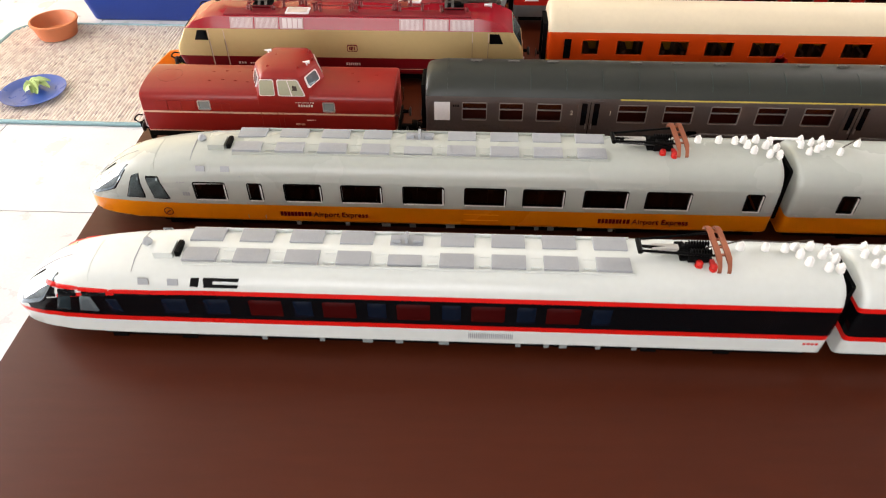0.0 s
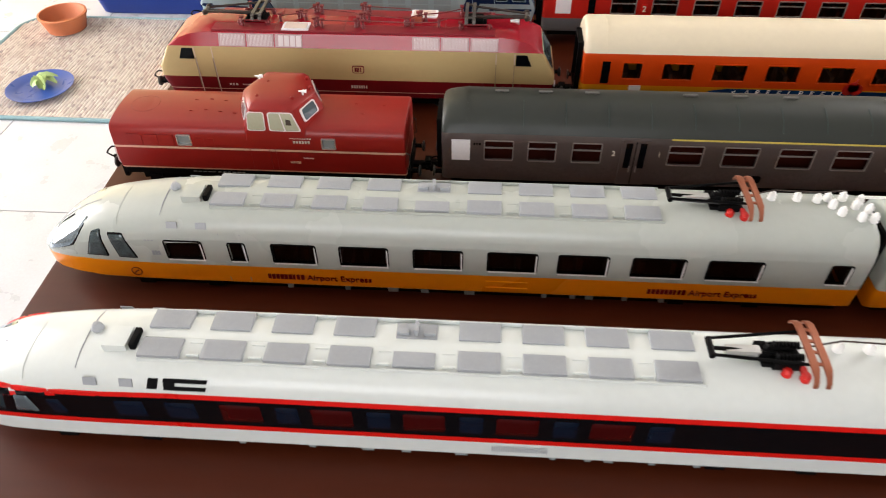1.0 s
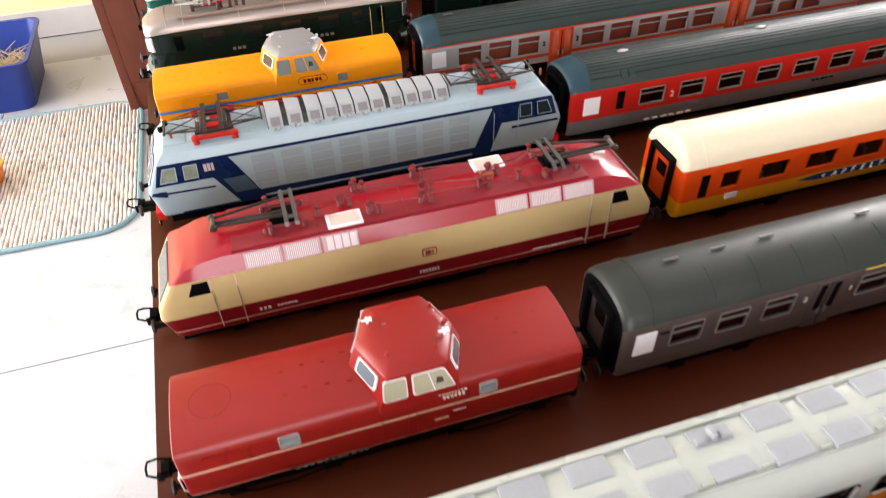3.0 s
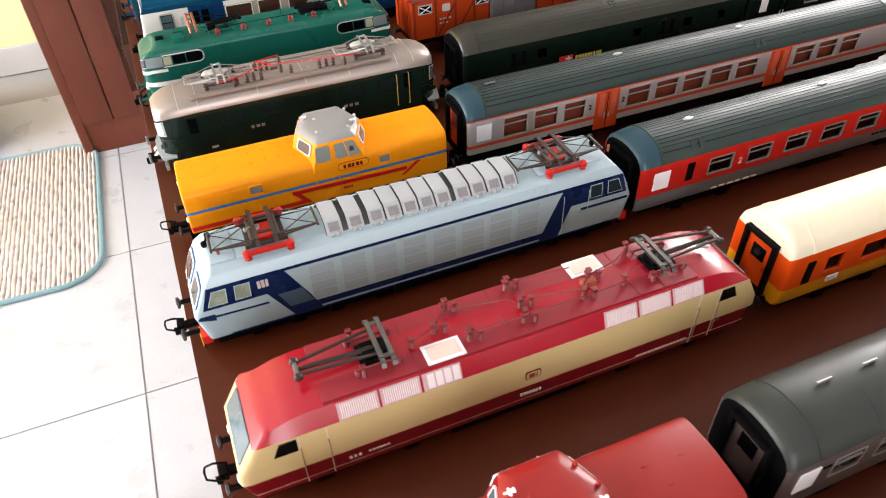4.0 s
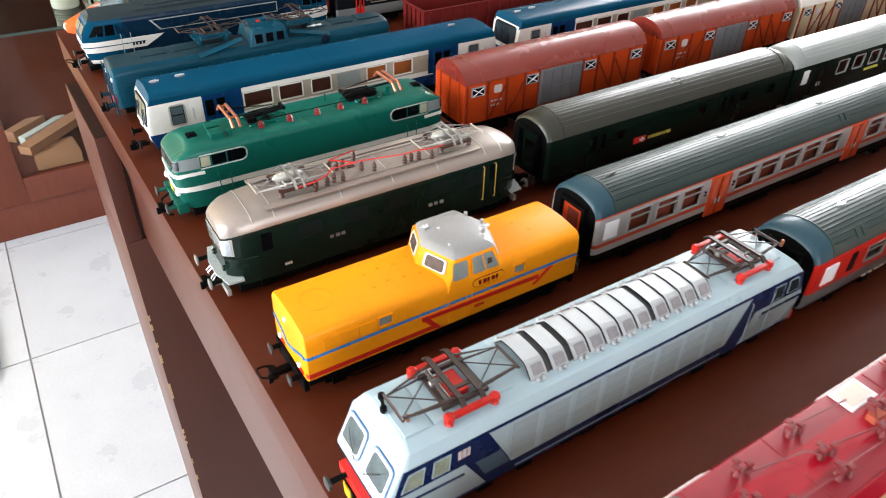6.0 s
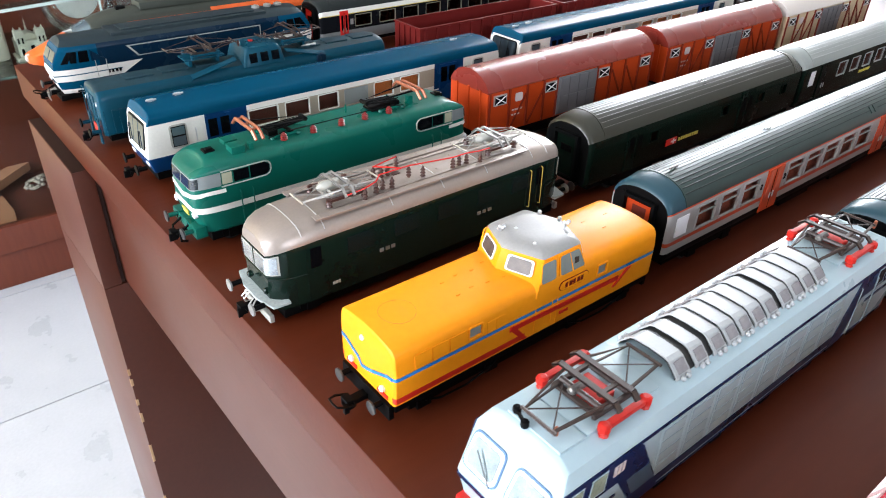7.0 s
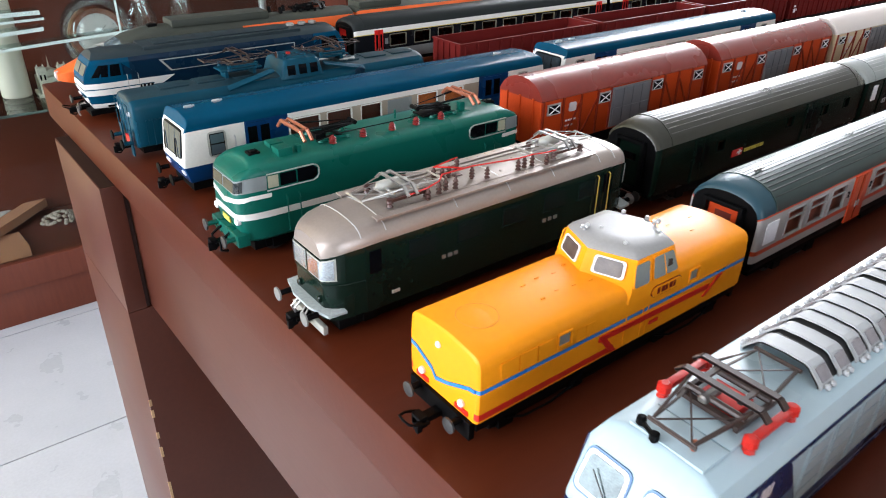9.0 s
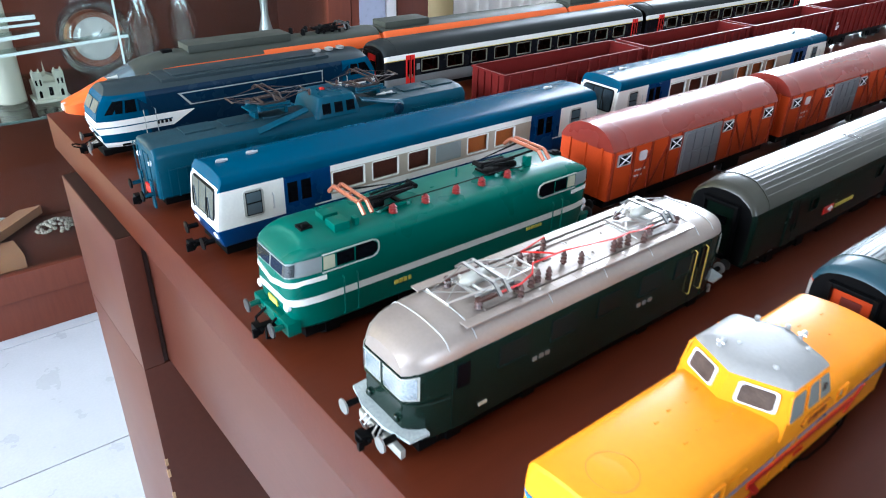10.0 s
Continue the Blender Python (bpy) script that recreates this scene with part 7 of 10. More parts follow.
    for pts in (((0.0655, -0.003), (0.0745, 0.000), (0.0815, 0.008)), ((0.0825, 0.006), (0.1035, 0.002), (0.1065, -0.001)), ((0.0845, -0.007), (0.1055, -0.008)), ((0.1065, 0.010), (0.1320, 0.0075)), ((0.1085, 0.000), (0.1305, -0.004), (0.1365, 0.001)), ((0.1055, -0.007), (0.1305, -0.008), (0.1475, -0.007)), ((0.1365, 0.001), (0.1500, 0.004), (0.1585, 0.009)), ((0.1475, -0.006), (0.1520, -0.002), (0.1585, -0.002))):
        part("busbar", wire(bmesh.new(), [(a, b, 0.0472) for a, b in pts], 0.0003), BRINS, v)
    part("switch_box", boxes((0.1330, 0.1385, -0.0022, 0.0010, 0.0438, 0.0466), bev=0.0004), BRSWITCH, v)
    for x in (0.0640, 0.0990, 0.1505, 0.1610):
        part("roof_joint", boxes((x, x + 0.0005, -0.0126, 0.0126, 0.0420, 0.0441)), BRROOF, v, smooth=0)
    part("horn", lathe(bmesh.new(), (0.1835, -0.001, 0.0459), [(0.0008, 0), (0.0010, 0.002), (0.0018, 0.0045)], 10, "x"), SILVER, v)
    part("roof_step", boxes((0.0315, 0.1760, -0.0128, 0.0128, 0.0420, 0.0439), bev=0.0005), BRROOF, v)
    e = part("emblem", plate(bmesh.new(), [(0.1060 + a, -0.0163, 0.0250 + b) for a, b in rrect(0.0062, 0.0042, 0.0009)], 0.0003), BRDARK, v, smooth=0)
    part("emblem_field", plate(bmesh.new(), [(0.1060 + a, -0.0163, 0.0250 + b) for a, b in rrect(0.0054, 0.0034, 0.0007)], 0.0004), BEIGE, e, smooth=0)
    bars(e, 0.1042, 0.1080, 0.0166, 0.0238, 0.0024, BRDARK, 4, 2)
    bars(v, 0.1015, 0.1105, 0.0162, 0.0140, 0.0015, LETTER, 7, 3)
    bars(v, 0.036, 0.041, 0.0162, 0.0140, 0.0011, LETTER, 3, 4), bars(v, 0.043, 0.051, 0.0162, 0.0142, 0.0006, HATCH, 6, 5)
    bars(v, 0.152, 0.176, 0.0162, 0.0126, 0.0004, HATCH, 14, 6)
    part("plough", boxes((0.006, 0.0075, -0.010, 0.010, 0.001, 0.007), bev=0.0003), GREYPANE, v)
    part("underframe_beam", boxes((0.005, L - 0.005, -0.013, 0.013, 0.0040, 0.0078), (0.075, 0.132, -0.0135, 0.0135, 0.0025, 0.0045)), BLACK, v)
    bogie(v, 0.043, 0.032, 0.0062, 0.0125, 2, 0.0075), bogie(v, L - 0.043, 0.032, 0.0062, 0.0125, 2, 0.0075)
    buffer_pair(v, 0.002, -1, 0.0120, 0.010, 0.0075), buffer_pair(v, L - 0.002, 1, 0.0120, 0.010, 0.0075)
    coupler(v, 0.002, -1, 0.0080), coupler(v, L - 0.002, 1, 0.008, False)


OLDPANTO = mat("worn_grey_strip", (0.090, 0.082, 0.075), 0.36, metal=0.3)
BRSWITCH = mat("dull_orange_switch", (0.36, 0.075, 0.040), 0.5, vary=0.15)
PANTODARK = mat("dark_bronze_arm", (0.030, 0.021, 0.017), 0.4, metal=0.2)
LOUVREPINK = mat("dusty_pink_louvre", (0.46, 0.30, 0.30), 0.45)
OLDBRASS = mat("dull_brass_rail", (0.30, 0.22, 0.12), 0.45, metal=0.4)
BRINS = mat("dusty_red_roof_gear", (0.15, 0.016, 0.018), 0.42, spec=0.35, vary=0.15)
ROOFPINK = mat("greyish_pink_mesh", (0.50, 0.42, 0.42), 0.5)
BRROOF = mat("dusty_crimson_roof", (0.22, 0.012, 0.020), 0.42, scale=25, vary=0.08)
express()


# -- pale blue-grey electric with a louvred roof --
def fs_pantograph(v, x, z):
    """A folded diamond pantograph between two red insulated rails."""
    p = part("pantograph", boxes((x - 0.0085, x + 0.0085, -0.0080, -0.0068, z + 0.0012, z + 0.0028), (x - 0.0085, x + 0.0085, 0.0068, 0.0080, z + 0.0012, z + 0.0028), (x - 0.0080, x - 0.0062, -0.0068, 0.0068, z + 0.0014, z + 0.0026), (x + 0.0062, x + 0.0080, -0.0068, 0.0068, z + 0.0014, z + 0.0026), bev=0.0002), PANTO, v)
    for s in (-1, 1):
        bm = boxes((x - 0.0095, x + 0.0095, min(s * 0.0102, s * 0.0122), max(s * 0.0102, s * 0.0122), z + 0.0008, z + 0.0024), bev=0.0003)
        for q in (-0.0085, 0.0085):
            lathe(bm, (x + q, s * 0.0112, z - 0.0010), [(0.0016, 0), (0.0010, 0.0008), (0.0018, 0.0016), (0.0018, 0.0034), (0.0010, 0.0040)], 8)
        part("insulator_rail", bm, FSRED, p, "scarlet insulator rail")
        for q in (-1, 1):
            bm = wire(bmesh.new(), [(x + q * 0.0050, s * 0.0068, z + 0.0026), (x + q * 0.0215, s * 0.0052, z + 0.0030), (x + q * 0.0040, s * 0.0080, z + 0.0052)], 0.00048, 6)
            rod(bm, (x + q * 0.0060, -s * 0.0060, z + 0.0030), (x + q * 0.0212, s * 0.0050, z + 0.0030), 0.00024, 5)
            part("arm", bm, PANTO, p)
    for q in (-1, 1):
        part("knee_bar", rod(bmesh.new(), (x + q * 0.0215, -0.0062, z + 0.0030), (x + q * 0.0215, 0.0062, z + 0.0030), 0.00055, 7), PANTO, p)
        part("shaft", rod(bmesh.new(), (x + q * 0.0052, -0.0075, z + 0.0032), (x + q * 0.0052, 0.0075, z + 0.0032), 0.0009, 8), PANTO, p)
        bm = bmesh.new()
        pts = [(-0.0118, 0.0044), (-0.0098, 0.0062), (0.0098, 0.0062), (0.0118, 0.0044)]
        for (ya, za), (yb, zb) in zip(pts, pts[1:]):
            c = [(x + q * 0.0036 - 0.0009, ya, z + za), (x + q * 0.0036 + 0.0009, ya, z + za), (x + q * 0.0036 + 0.0009, yb, z + zb), (x + q * 0.0036 - 0.0009, yb, z + zb)]
            plate(bm, c, 0.0005), plate(bm, c[::-1], 0.0003)
        part("contact_strip", bm, PANTO, p)
    for yy in (-0.0050, 0.0050):
        part("cross_bar", boxes((x - 0.0045, x + 0.0045, yy - 0.0006, yy + 0.0006, z + 0.0054, z + 0.0062)), PANTO, p)
    part("drive_block", boxes((x - 0.0048, x + 0.0030, -0.0048, 0.0048, z + 0.0006, z + 0.0030), bev=0.0004), FSRED, p, "scarlet drive block")
    part("air_cylinder", lathe(bmesh.new(), (x - 0.0075, 0.0022, z + 0.0030), [(0.0008, 0), (0.0013, 0.0004), (0.0013, 0.0062), (0.0008, 0.0066)], 10, "x"), OLDALU, p)


def louvred():
    X0, L, y = -0.1700, 0.2035, 0.5070
    v = thing("electric_locomotive", (X0, y, TZ), "pale blue-grey and navy electric locomotive with a louvred roof", "locomotive", TRAINS)
    half = [(0.0152, 0.0092), (0.0160, 0.0102), (0.0163, 0.0110), (0.0163, 0.0378), (0.0143, 0.0415), (0.0105, 0.0428), (0, 0.0434)]
    fx = [(0.009, 0.0035), (0.0235, 0.0), (0.0378, 0.0065), (0.0434, 0.0115)]
    sh = shear_ends(L, fx, 0.016)

    def paint(x, z, k):
        if z > 0.0378:
            return "roof", FSGREY
        if z < 0.0102:
            return "body", FSNAVY
        return "body", FSGREY
    hull(v, 0, L, half, paint, (), (0.0235, 0.030), (0.004, 0.008, 0.012, 0.016, L - 0.016, L - 0.012, L - 0.008, L - 0.004), sh, (0.003, 0.003))
    Y = 0.0163

    def fld(name, pts, m, t=0.0003, parent=None):
        bm = bmesh.new()
        plate(bm, [(a, -Y, b) for a, b in pts], t)
        q = part(name, bm, m, parent or v, smooth=0)
        bm = bmesh.new()
        plate(bm, [(L - a, Y, b) for a, b in pts], t)
        part(name, bm, m, parent or v, smooth=0)
        return q
    fld("navy_band", [(0.0470, 0.0122), (0.1605, 0.0122), (0.1640, 0.0152), (0.0455, 0.0152)], FSNAVY, 0.0002)
    fld("sill_band", [(0.0120, 0.0103), (0.1980, 0.0103), (0.1980, 0.0110), (0.0120, 0.0110)], FSNAVY, 0.0003)
    fld("navy_line", [(0.0375, 0.0362), (0.1690, 0.0362), (0.1690, 0.0376), (0.0365, 0.0376)], FSNAVY, 0.0002)
    fld("navy_flash", [(0.0390, 0.0106), (0.0510, 0.0106), (0.0480, 0.0170), (0.0385, 0.0355), (0.0362, 0.0376), (0.0295, 0.0376), (0.0295, 0.0268)], FSNAVY, 0.00036)
    fld("navy_flash", [(0.1545, 0.0108), (0.1645, 0.0108), (0.1745, 0.0376), (0.1660, 0.0376)], FSNAVY, 0.00025)
    fld("cab_field", [(0.0040, 0.0268), (0.0320, 0.0268), (0.0365, 0.0376), (0.0075, 0.0376)], FSNAVY, 0.00028)
    fld("cab_field", [(0.1700, 0.0268), (0.2000, 0.0268), (0.1965, 0.0376), (0.1675, 0.0376)], FSNAVY, 0.00028)
    for a, b, c, d in ((0.0062, 0.0140, 0.0090, 0.0148), (0.0170, 0.0235, 0.0178, 0.0240), (0.1800, 0.1865, 0.1795, 0.1860), (0.1895, 0.1975, 0.1887, 0.1945)):
        w = fld("cab_window", [(a, 0.0283), (b, 0.0283), (d, 0.0358), (c, 0.0358)], FSGREY, 0.00045)
        fld("pane", [(a + 0.0004, 0.0287), (b - 0.0004, 0.0287), (d - 0.0004, 0.0354), (c + 0.0003, 0.0354)], FSCABPANE if a < 0.1 else CABDARK, 0.0005, w)
    fld("cab_line", [(0.0030, 0.0222), (0.0295, 0.0214), (0.0295, 0.0222), (0.0030, 0.0231)], FSNAVY, 0.0003)
    fld("cab_line", [(0.1760, 0.0226), (0.2010, 0.0226), (0.2010, 0.0238), (0.1760, 0.0238)], FSNAVY, 0.0003)
    fld("cab_line", [(0.0010, 0.0226), (0.0080, 0.0205), (0.0080, 0.0238), (0.0020, 0.0238)], FSNAVY, 0.0004)
    fld("slate_panel", [(0.0375, 0.0165), (0.0478, 0.0165), (0.0435, 0.0250), (0.0335, 0.0250)], FSSLATE, 0.00045)
    bars(v, 0.0265, 0.0315, Y + 0.0003, 0.0310, 0.0038, ROOFPINK, 3, 6)
    # side grilles, four rows of mesh in each
    for i in range(8):
        x = 0.0470 + i * 0.0136
        g = fld("side_grille", [(x, 0.0158), (x + 0.0118, 0.0158), (x + 0.0118, 0.0356), (x, 0.0356)], FSGREY, 0.0002)
        for r in range(4):
            z = 0.0166 + r * 0.0047
            q = fld("mesh_field", [(x + 0.0008, z), (x + 0.0110, z), (x + 0.0110, z + 0.0040), (x + 0.0008, z + 0.0040)], FSVENT, 0.0004, g)
    for x in (0.1660, 0.1790):
        bm = bmesh.new()
        wire(bm, [(x, -0.0163, 0.0120), (x, -0.0172, 0.0125), (x, -0.0172, 0.0330), (x, -0.0163, 0.0335)], 0.0002)
        part("handrail", bm, FSGREY, v)
    # front: two framed windscreens, coupling gear, red corners
    for d in (-1, 1):
        for s in (-1, 1):
            def rim(k, g):
                return [(s * 0.0082 + q * (1 - 0.05 * (r > 0)), 0.0315 + r) for q, r in rrect(0.0134 - k, 0.0108 - k, g)]
            w = end_plate(v, "windscreen", d, L, fx, rim(0, 0.0020), ROYALPALE, 0.0004)
            end_plate(w, "windscreen_frame", d, L, fx, rim(0.0010, 0.0018), LABEL, 0.0006)
            end_plate(w, "pane", d, L, fx, rim(0.0030, 0.0012), LHPANE, 0.0008)
            xw = 0.0 if d < 0 else L
            part("wiper", rod(bmesh.new(), (xw - d * 0.0014 + d * 0.0010, s * 0.0030, 0.0268), (xw - d * 0.0040 + d * 0.0014, s * 0.0105, 0.0335), 0.00018, 5), DARKGREY, v)
        end_plate(v, "front_line", d, L, fx, [(-0.0155, 0.0205), (0.0155, 0.0205), (0.0155, 0.0225), (-0.0155, 0.0225)], FSNAVY, 0.0003)
        xe = 0.0 if d < 0 else L
        part("buffer_beam", boxes((min(xe, xe - d * 0.004), max(xe, xe - d * 0.004), -0.0155, 0.0155, 0.0080, 0.0125), bev=0.0004), SCARLET, v)
        for s in (-1, 1):
            bm = bmesh.new()
            for i in range(5):
                plate(bm, [(xe + d * 0.0005, s * 0.0075 + i * 0.0011 - 0.0025, 0.002), (xe + d * 0.0005, s * 0.0075 + i * 0.0011 - 0.0018, 0.002), (xe + d * 0.0005, s * 0.0075 + i * 0.0011 - 0.0010, 0.0075), (xe + d * 0.0005, s * 0.0075 + i * 0.0011 - 0.0017, 0.0075)][::1 if d > 0 else -1], 0.0005)
            st = part("plough", boxes((min(xe, xe + d * 0.0005), max(xe, xe + d * 0.0005), s * 0.0075 - 0.0035, s * 0.0075 + 0.0035, 0.0015, 0.0080)), BLACK, v)
            part("stripe", bm, YELTEXT2, st, smooth=0)
    # louvred roof fairing
    for i in range(11):
        x = 0.0585 + i * 0.0075 + (0.0017 if i > 0 else 0) + (0.0016 if i > 1 else 0) + (0.0014 if i > 6 else 0)
        bm = bmesh.new()
        arc = [(-0.0108, 0.0428), (-0.0103, 0.0440), (-0.0070, 0.0474), (-0.0056, 0.0480), (0, 0.0483), (0.0056, 0.0480), (0.0070, 0.0474), (0.0103, 0.0440), (0.0108, 0.0428)]
        rise = 0.0003 if i in (1, 2, 7) else 0.0001
        rows = [[bm.verts.new((xx, a, b + (e if b > 0.043 else 0))) for a, b in arc] for xx, e in ((x, rise), (x + 0.0068, -0.0005))]
        low = [[bm.verts.new((xx, a * 0.97, b - 0.0004 + (e if b > 0.043 else 0))) for a, b in arc] for xx, e in ((x, rise), (x + 0.0068, -0.0005))]
        for q in range(len(arc) - 1):
            bm.faces.new((rows[0][q], rows[1][q], rows[1][q + 1], rows[0][q + 1]))
            bm.faces.new((low[0][q], low[0][q + 1], low[1][q + 1], low[1][q]))
            bm.faces.new((rows[0][q], rows[0][q + 1], low[0][q + 1], low[0][q]))
            bm.faces.new((rows[1][q], low[1][q], low[1][q + 1], rows[1][q + 1]))
        lv = part("roof_louvre", bm, FSLOUVRE, v, smooth=20)
        core = bmesh.new()
        cr = [[core.verts.new((xx, a * 0.955, b - (0.0009 if i in (1, 2, 7) else 0.0005))) for a, b in arc] for xx in (x - 0.0018 if i in (1, 2, 7) else x - 0.0003, x + 0.0075)]
        for q in range(len(arc) - 1):
            core.faces.new((cr[0][q], cr[1][q], cr[1][q + 1], cr[0][q + 1]))
        part("duct", core, DARKGREY, lv)
        for s in (-1, 1):
            bm = bmesh.new()
            c = [(x + 0.0013, s * 0.0102, 0.0441), (x + 0.0057, s * 0.0102, 0.0441), (x + 0.0057, s * 0.0076, 0.0468), (x + 0.0013, s * 0.0076, 0.0468)]
            plate(bm, c if s < 0 else c[::-1], 0.0003)
            part("vent_mesh", bm, FSMESH, lv, smooth=0)
        for s in (-1, 1):
            for q in (0.0022, 0.0046):
                put("clip", shared("louvre_clip", lambda bm: lathe(bm, (0, 0, 0), [(0.0007, 0), (0.0009, 0.0006), (0.0005, 0.0014)], 7), [FSLOUVRE]), lv, at=(x + q, s * 0.0114, 0.0426))
    for x in (0.0348, 0.1690):
        fs_pantograph(v, x, 0.0436)
    for x in (0.0122, 0.1915):
        bm = bmesh.new()
        rod(bm, (x - 0.001, 0.0025, 0.0446), (x + 0.001, 0.0075, 0.0446), 0.0006, 6)
        for a, b in ((x - 0.001, 0.0025), (x + 0.001, 0.0075)):
            lathe(bm, (a, b, 0.0434), [(0.0008, 0), (0.0012, 0.0006), (0.0012, 0.0022), (0.0006, 0.0026)], 8)
        part("horn", bm, BLACK, v)
        part("whistle", lathe(bmesh.new(), (x + 0.0035, -0.0045, 0.0432), [(0.0006, 0), (0.0007, 0.003), (0.0003, 0.0034)], 8), COPPER, v)
    for a, b in ((0.012, 0.0215), (0.022, 0.0520), (0.1560, 0.1880)):
        part("roof_plate", boxes((a, b, -0.0095, 0.0095, 0.0428, 0.0437), bev=0.0002), FSGREY, v)
    part("underframe_beam", boxes((0.006, L - 0.006, -0.013, 0.013, 0.0040, 0.0091), (0.075, 0.125, -0.0135, 0.0135, 0.003, 0.0045)), BLACK, v)
    bogie(v, 0.040, 0.034, 0.0062, 0.0128, 3, 0.0075), bogie(v, L / 2, 0.030, 0.0062, 0.0128, 2, 0.0075), bogie(v, L - 0.040, 0.034, 0.0062, 0.0128, 3, 0.0075)
    buffer_pair(v, 0, -1, 0.0115, 0.010, 0.0075), buffer_pair(v, L, 1, 0.0115, 0.010, 0.0075)
    coupler(v, 0, -1, 0.0075), coupler(v, L, 1, 0.0075, False)


FSCABPANE = mat("greenish_cab_pane", (0.22, 0.25, 0.19), 0.1, vary=0.35, scale=160)
FSSLATE = mat("slate_blue_panel", (0.055, 0.095, 0.14), 0.32)
FSMESH = mat("warm_grey_mesh", (0.20, 0.19, 0.20), 0.5, vary=0.2, scale=900)
FSRED = mat("dull_scarlet_plastic", (0.42, 0.016, 0.010), 0.38, spec=0.25)
ROYALPALE = mat("mid_blue_frame", (0.05, 0.13, 0.27), 0.3)
YELTEXT2 = mat("warning_yellow", (0.72, 0.55, 0.03), 0.4)
FSLOUVRE = mat("light_grey_louvre", (0.35, 0.365, 0.375), 0.42, vary=0.05)
louvred()


# -- round-nosed electrics --
def rounded(L, half, wt, ht, zc=0.02):
    def shape(x, y, z):
        e = min(x, L - x)
        return (x, y * lerp(wt, e), z if z < zc else zc + (z - zc) * lerp(ht, e))
    return shape


def nose_band(parent, name, sh, half, f, d, rows, path, m, off=0.0004, pad=0.0006):
    """A strip that follows a round nose. rows: (lower, upper) height for each point of path; path: (distance from the end, side -1 to 1)."""
    bm = bmesh.new()
    inner, outer = [], []
    for (z0, z1), (a, q) in zip(rows, path):
        for z, ring_ in ((z0, 0), (z1, 1)):
            p = Vector(sh(f(a), q * yat(half, z), z))
            c = Vector((f(0.022), 0, p.z))
            n = (p - c).normalized()
            inner.append(bm.verts.new(p - n * pad)), outer.append(bm.verts.new(p + n * off))
    k = len(path)
    for i in range(k - 1):
        a, b, c, e = 2 * i, 2 * i + 1, 2 * i + 3, 2 * i + 2
        bm.faces.new((outer[a], outer[e], outer[c], outer[b]))
        bm.faces.new((outer[b], outer[c], inner[c], inner[b]))
        bm.faces.new((outer[a], inner[a], inner[e], outer[e]))
    for i in (0, 2 * k - 2):
        bm.faces.new((outer[i], outer[i + 1], inner[i + 1], inner[i]))
    return part(name, bm, m, parent, smooth=50)


def round_path(reach, n=6, s0=-1, s1=1, mid=0.0):
    """Points round a nose from one side to the other; mid keeps clear of the centre line."""
    side = [reach * (1 - i / n) ** 1.4 for i in range(n)]
    front = [(0.0, q / 6) for q in range(-6, 7)]
    pts = [(a, -1) for a in side] + front + [(a, 1) for a in reversed(side)]
    if mid:
        pts = [(a, q) for a, q in pts if q * s1 > 0] if s0 > 0 else pts
        pts = [(0.0, s1 * mid)] + [p for p in (pts if s1 > 0 else pts[::-1]) if abs(p[1]) > mid]
    return pts


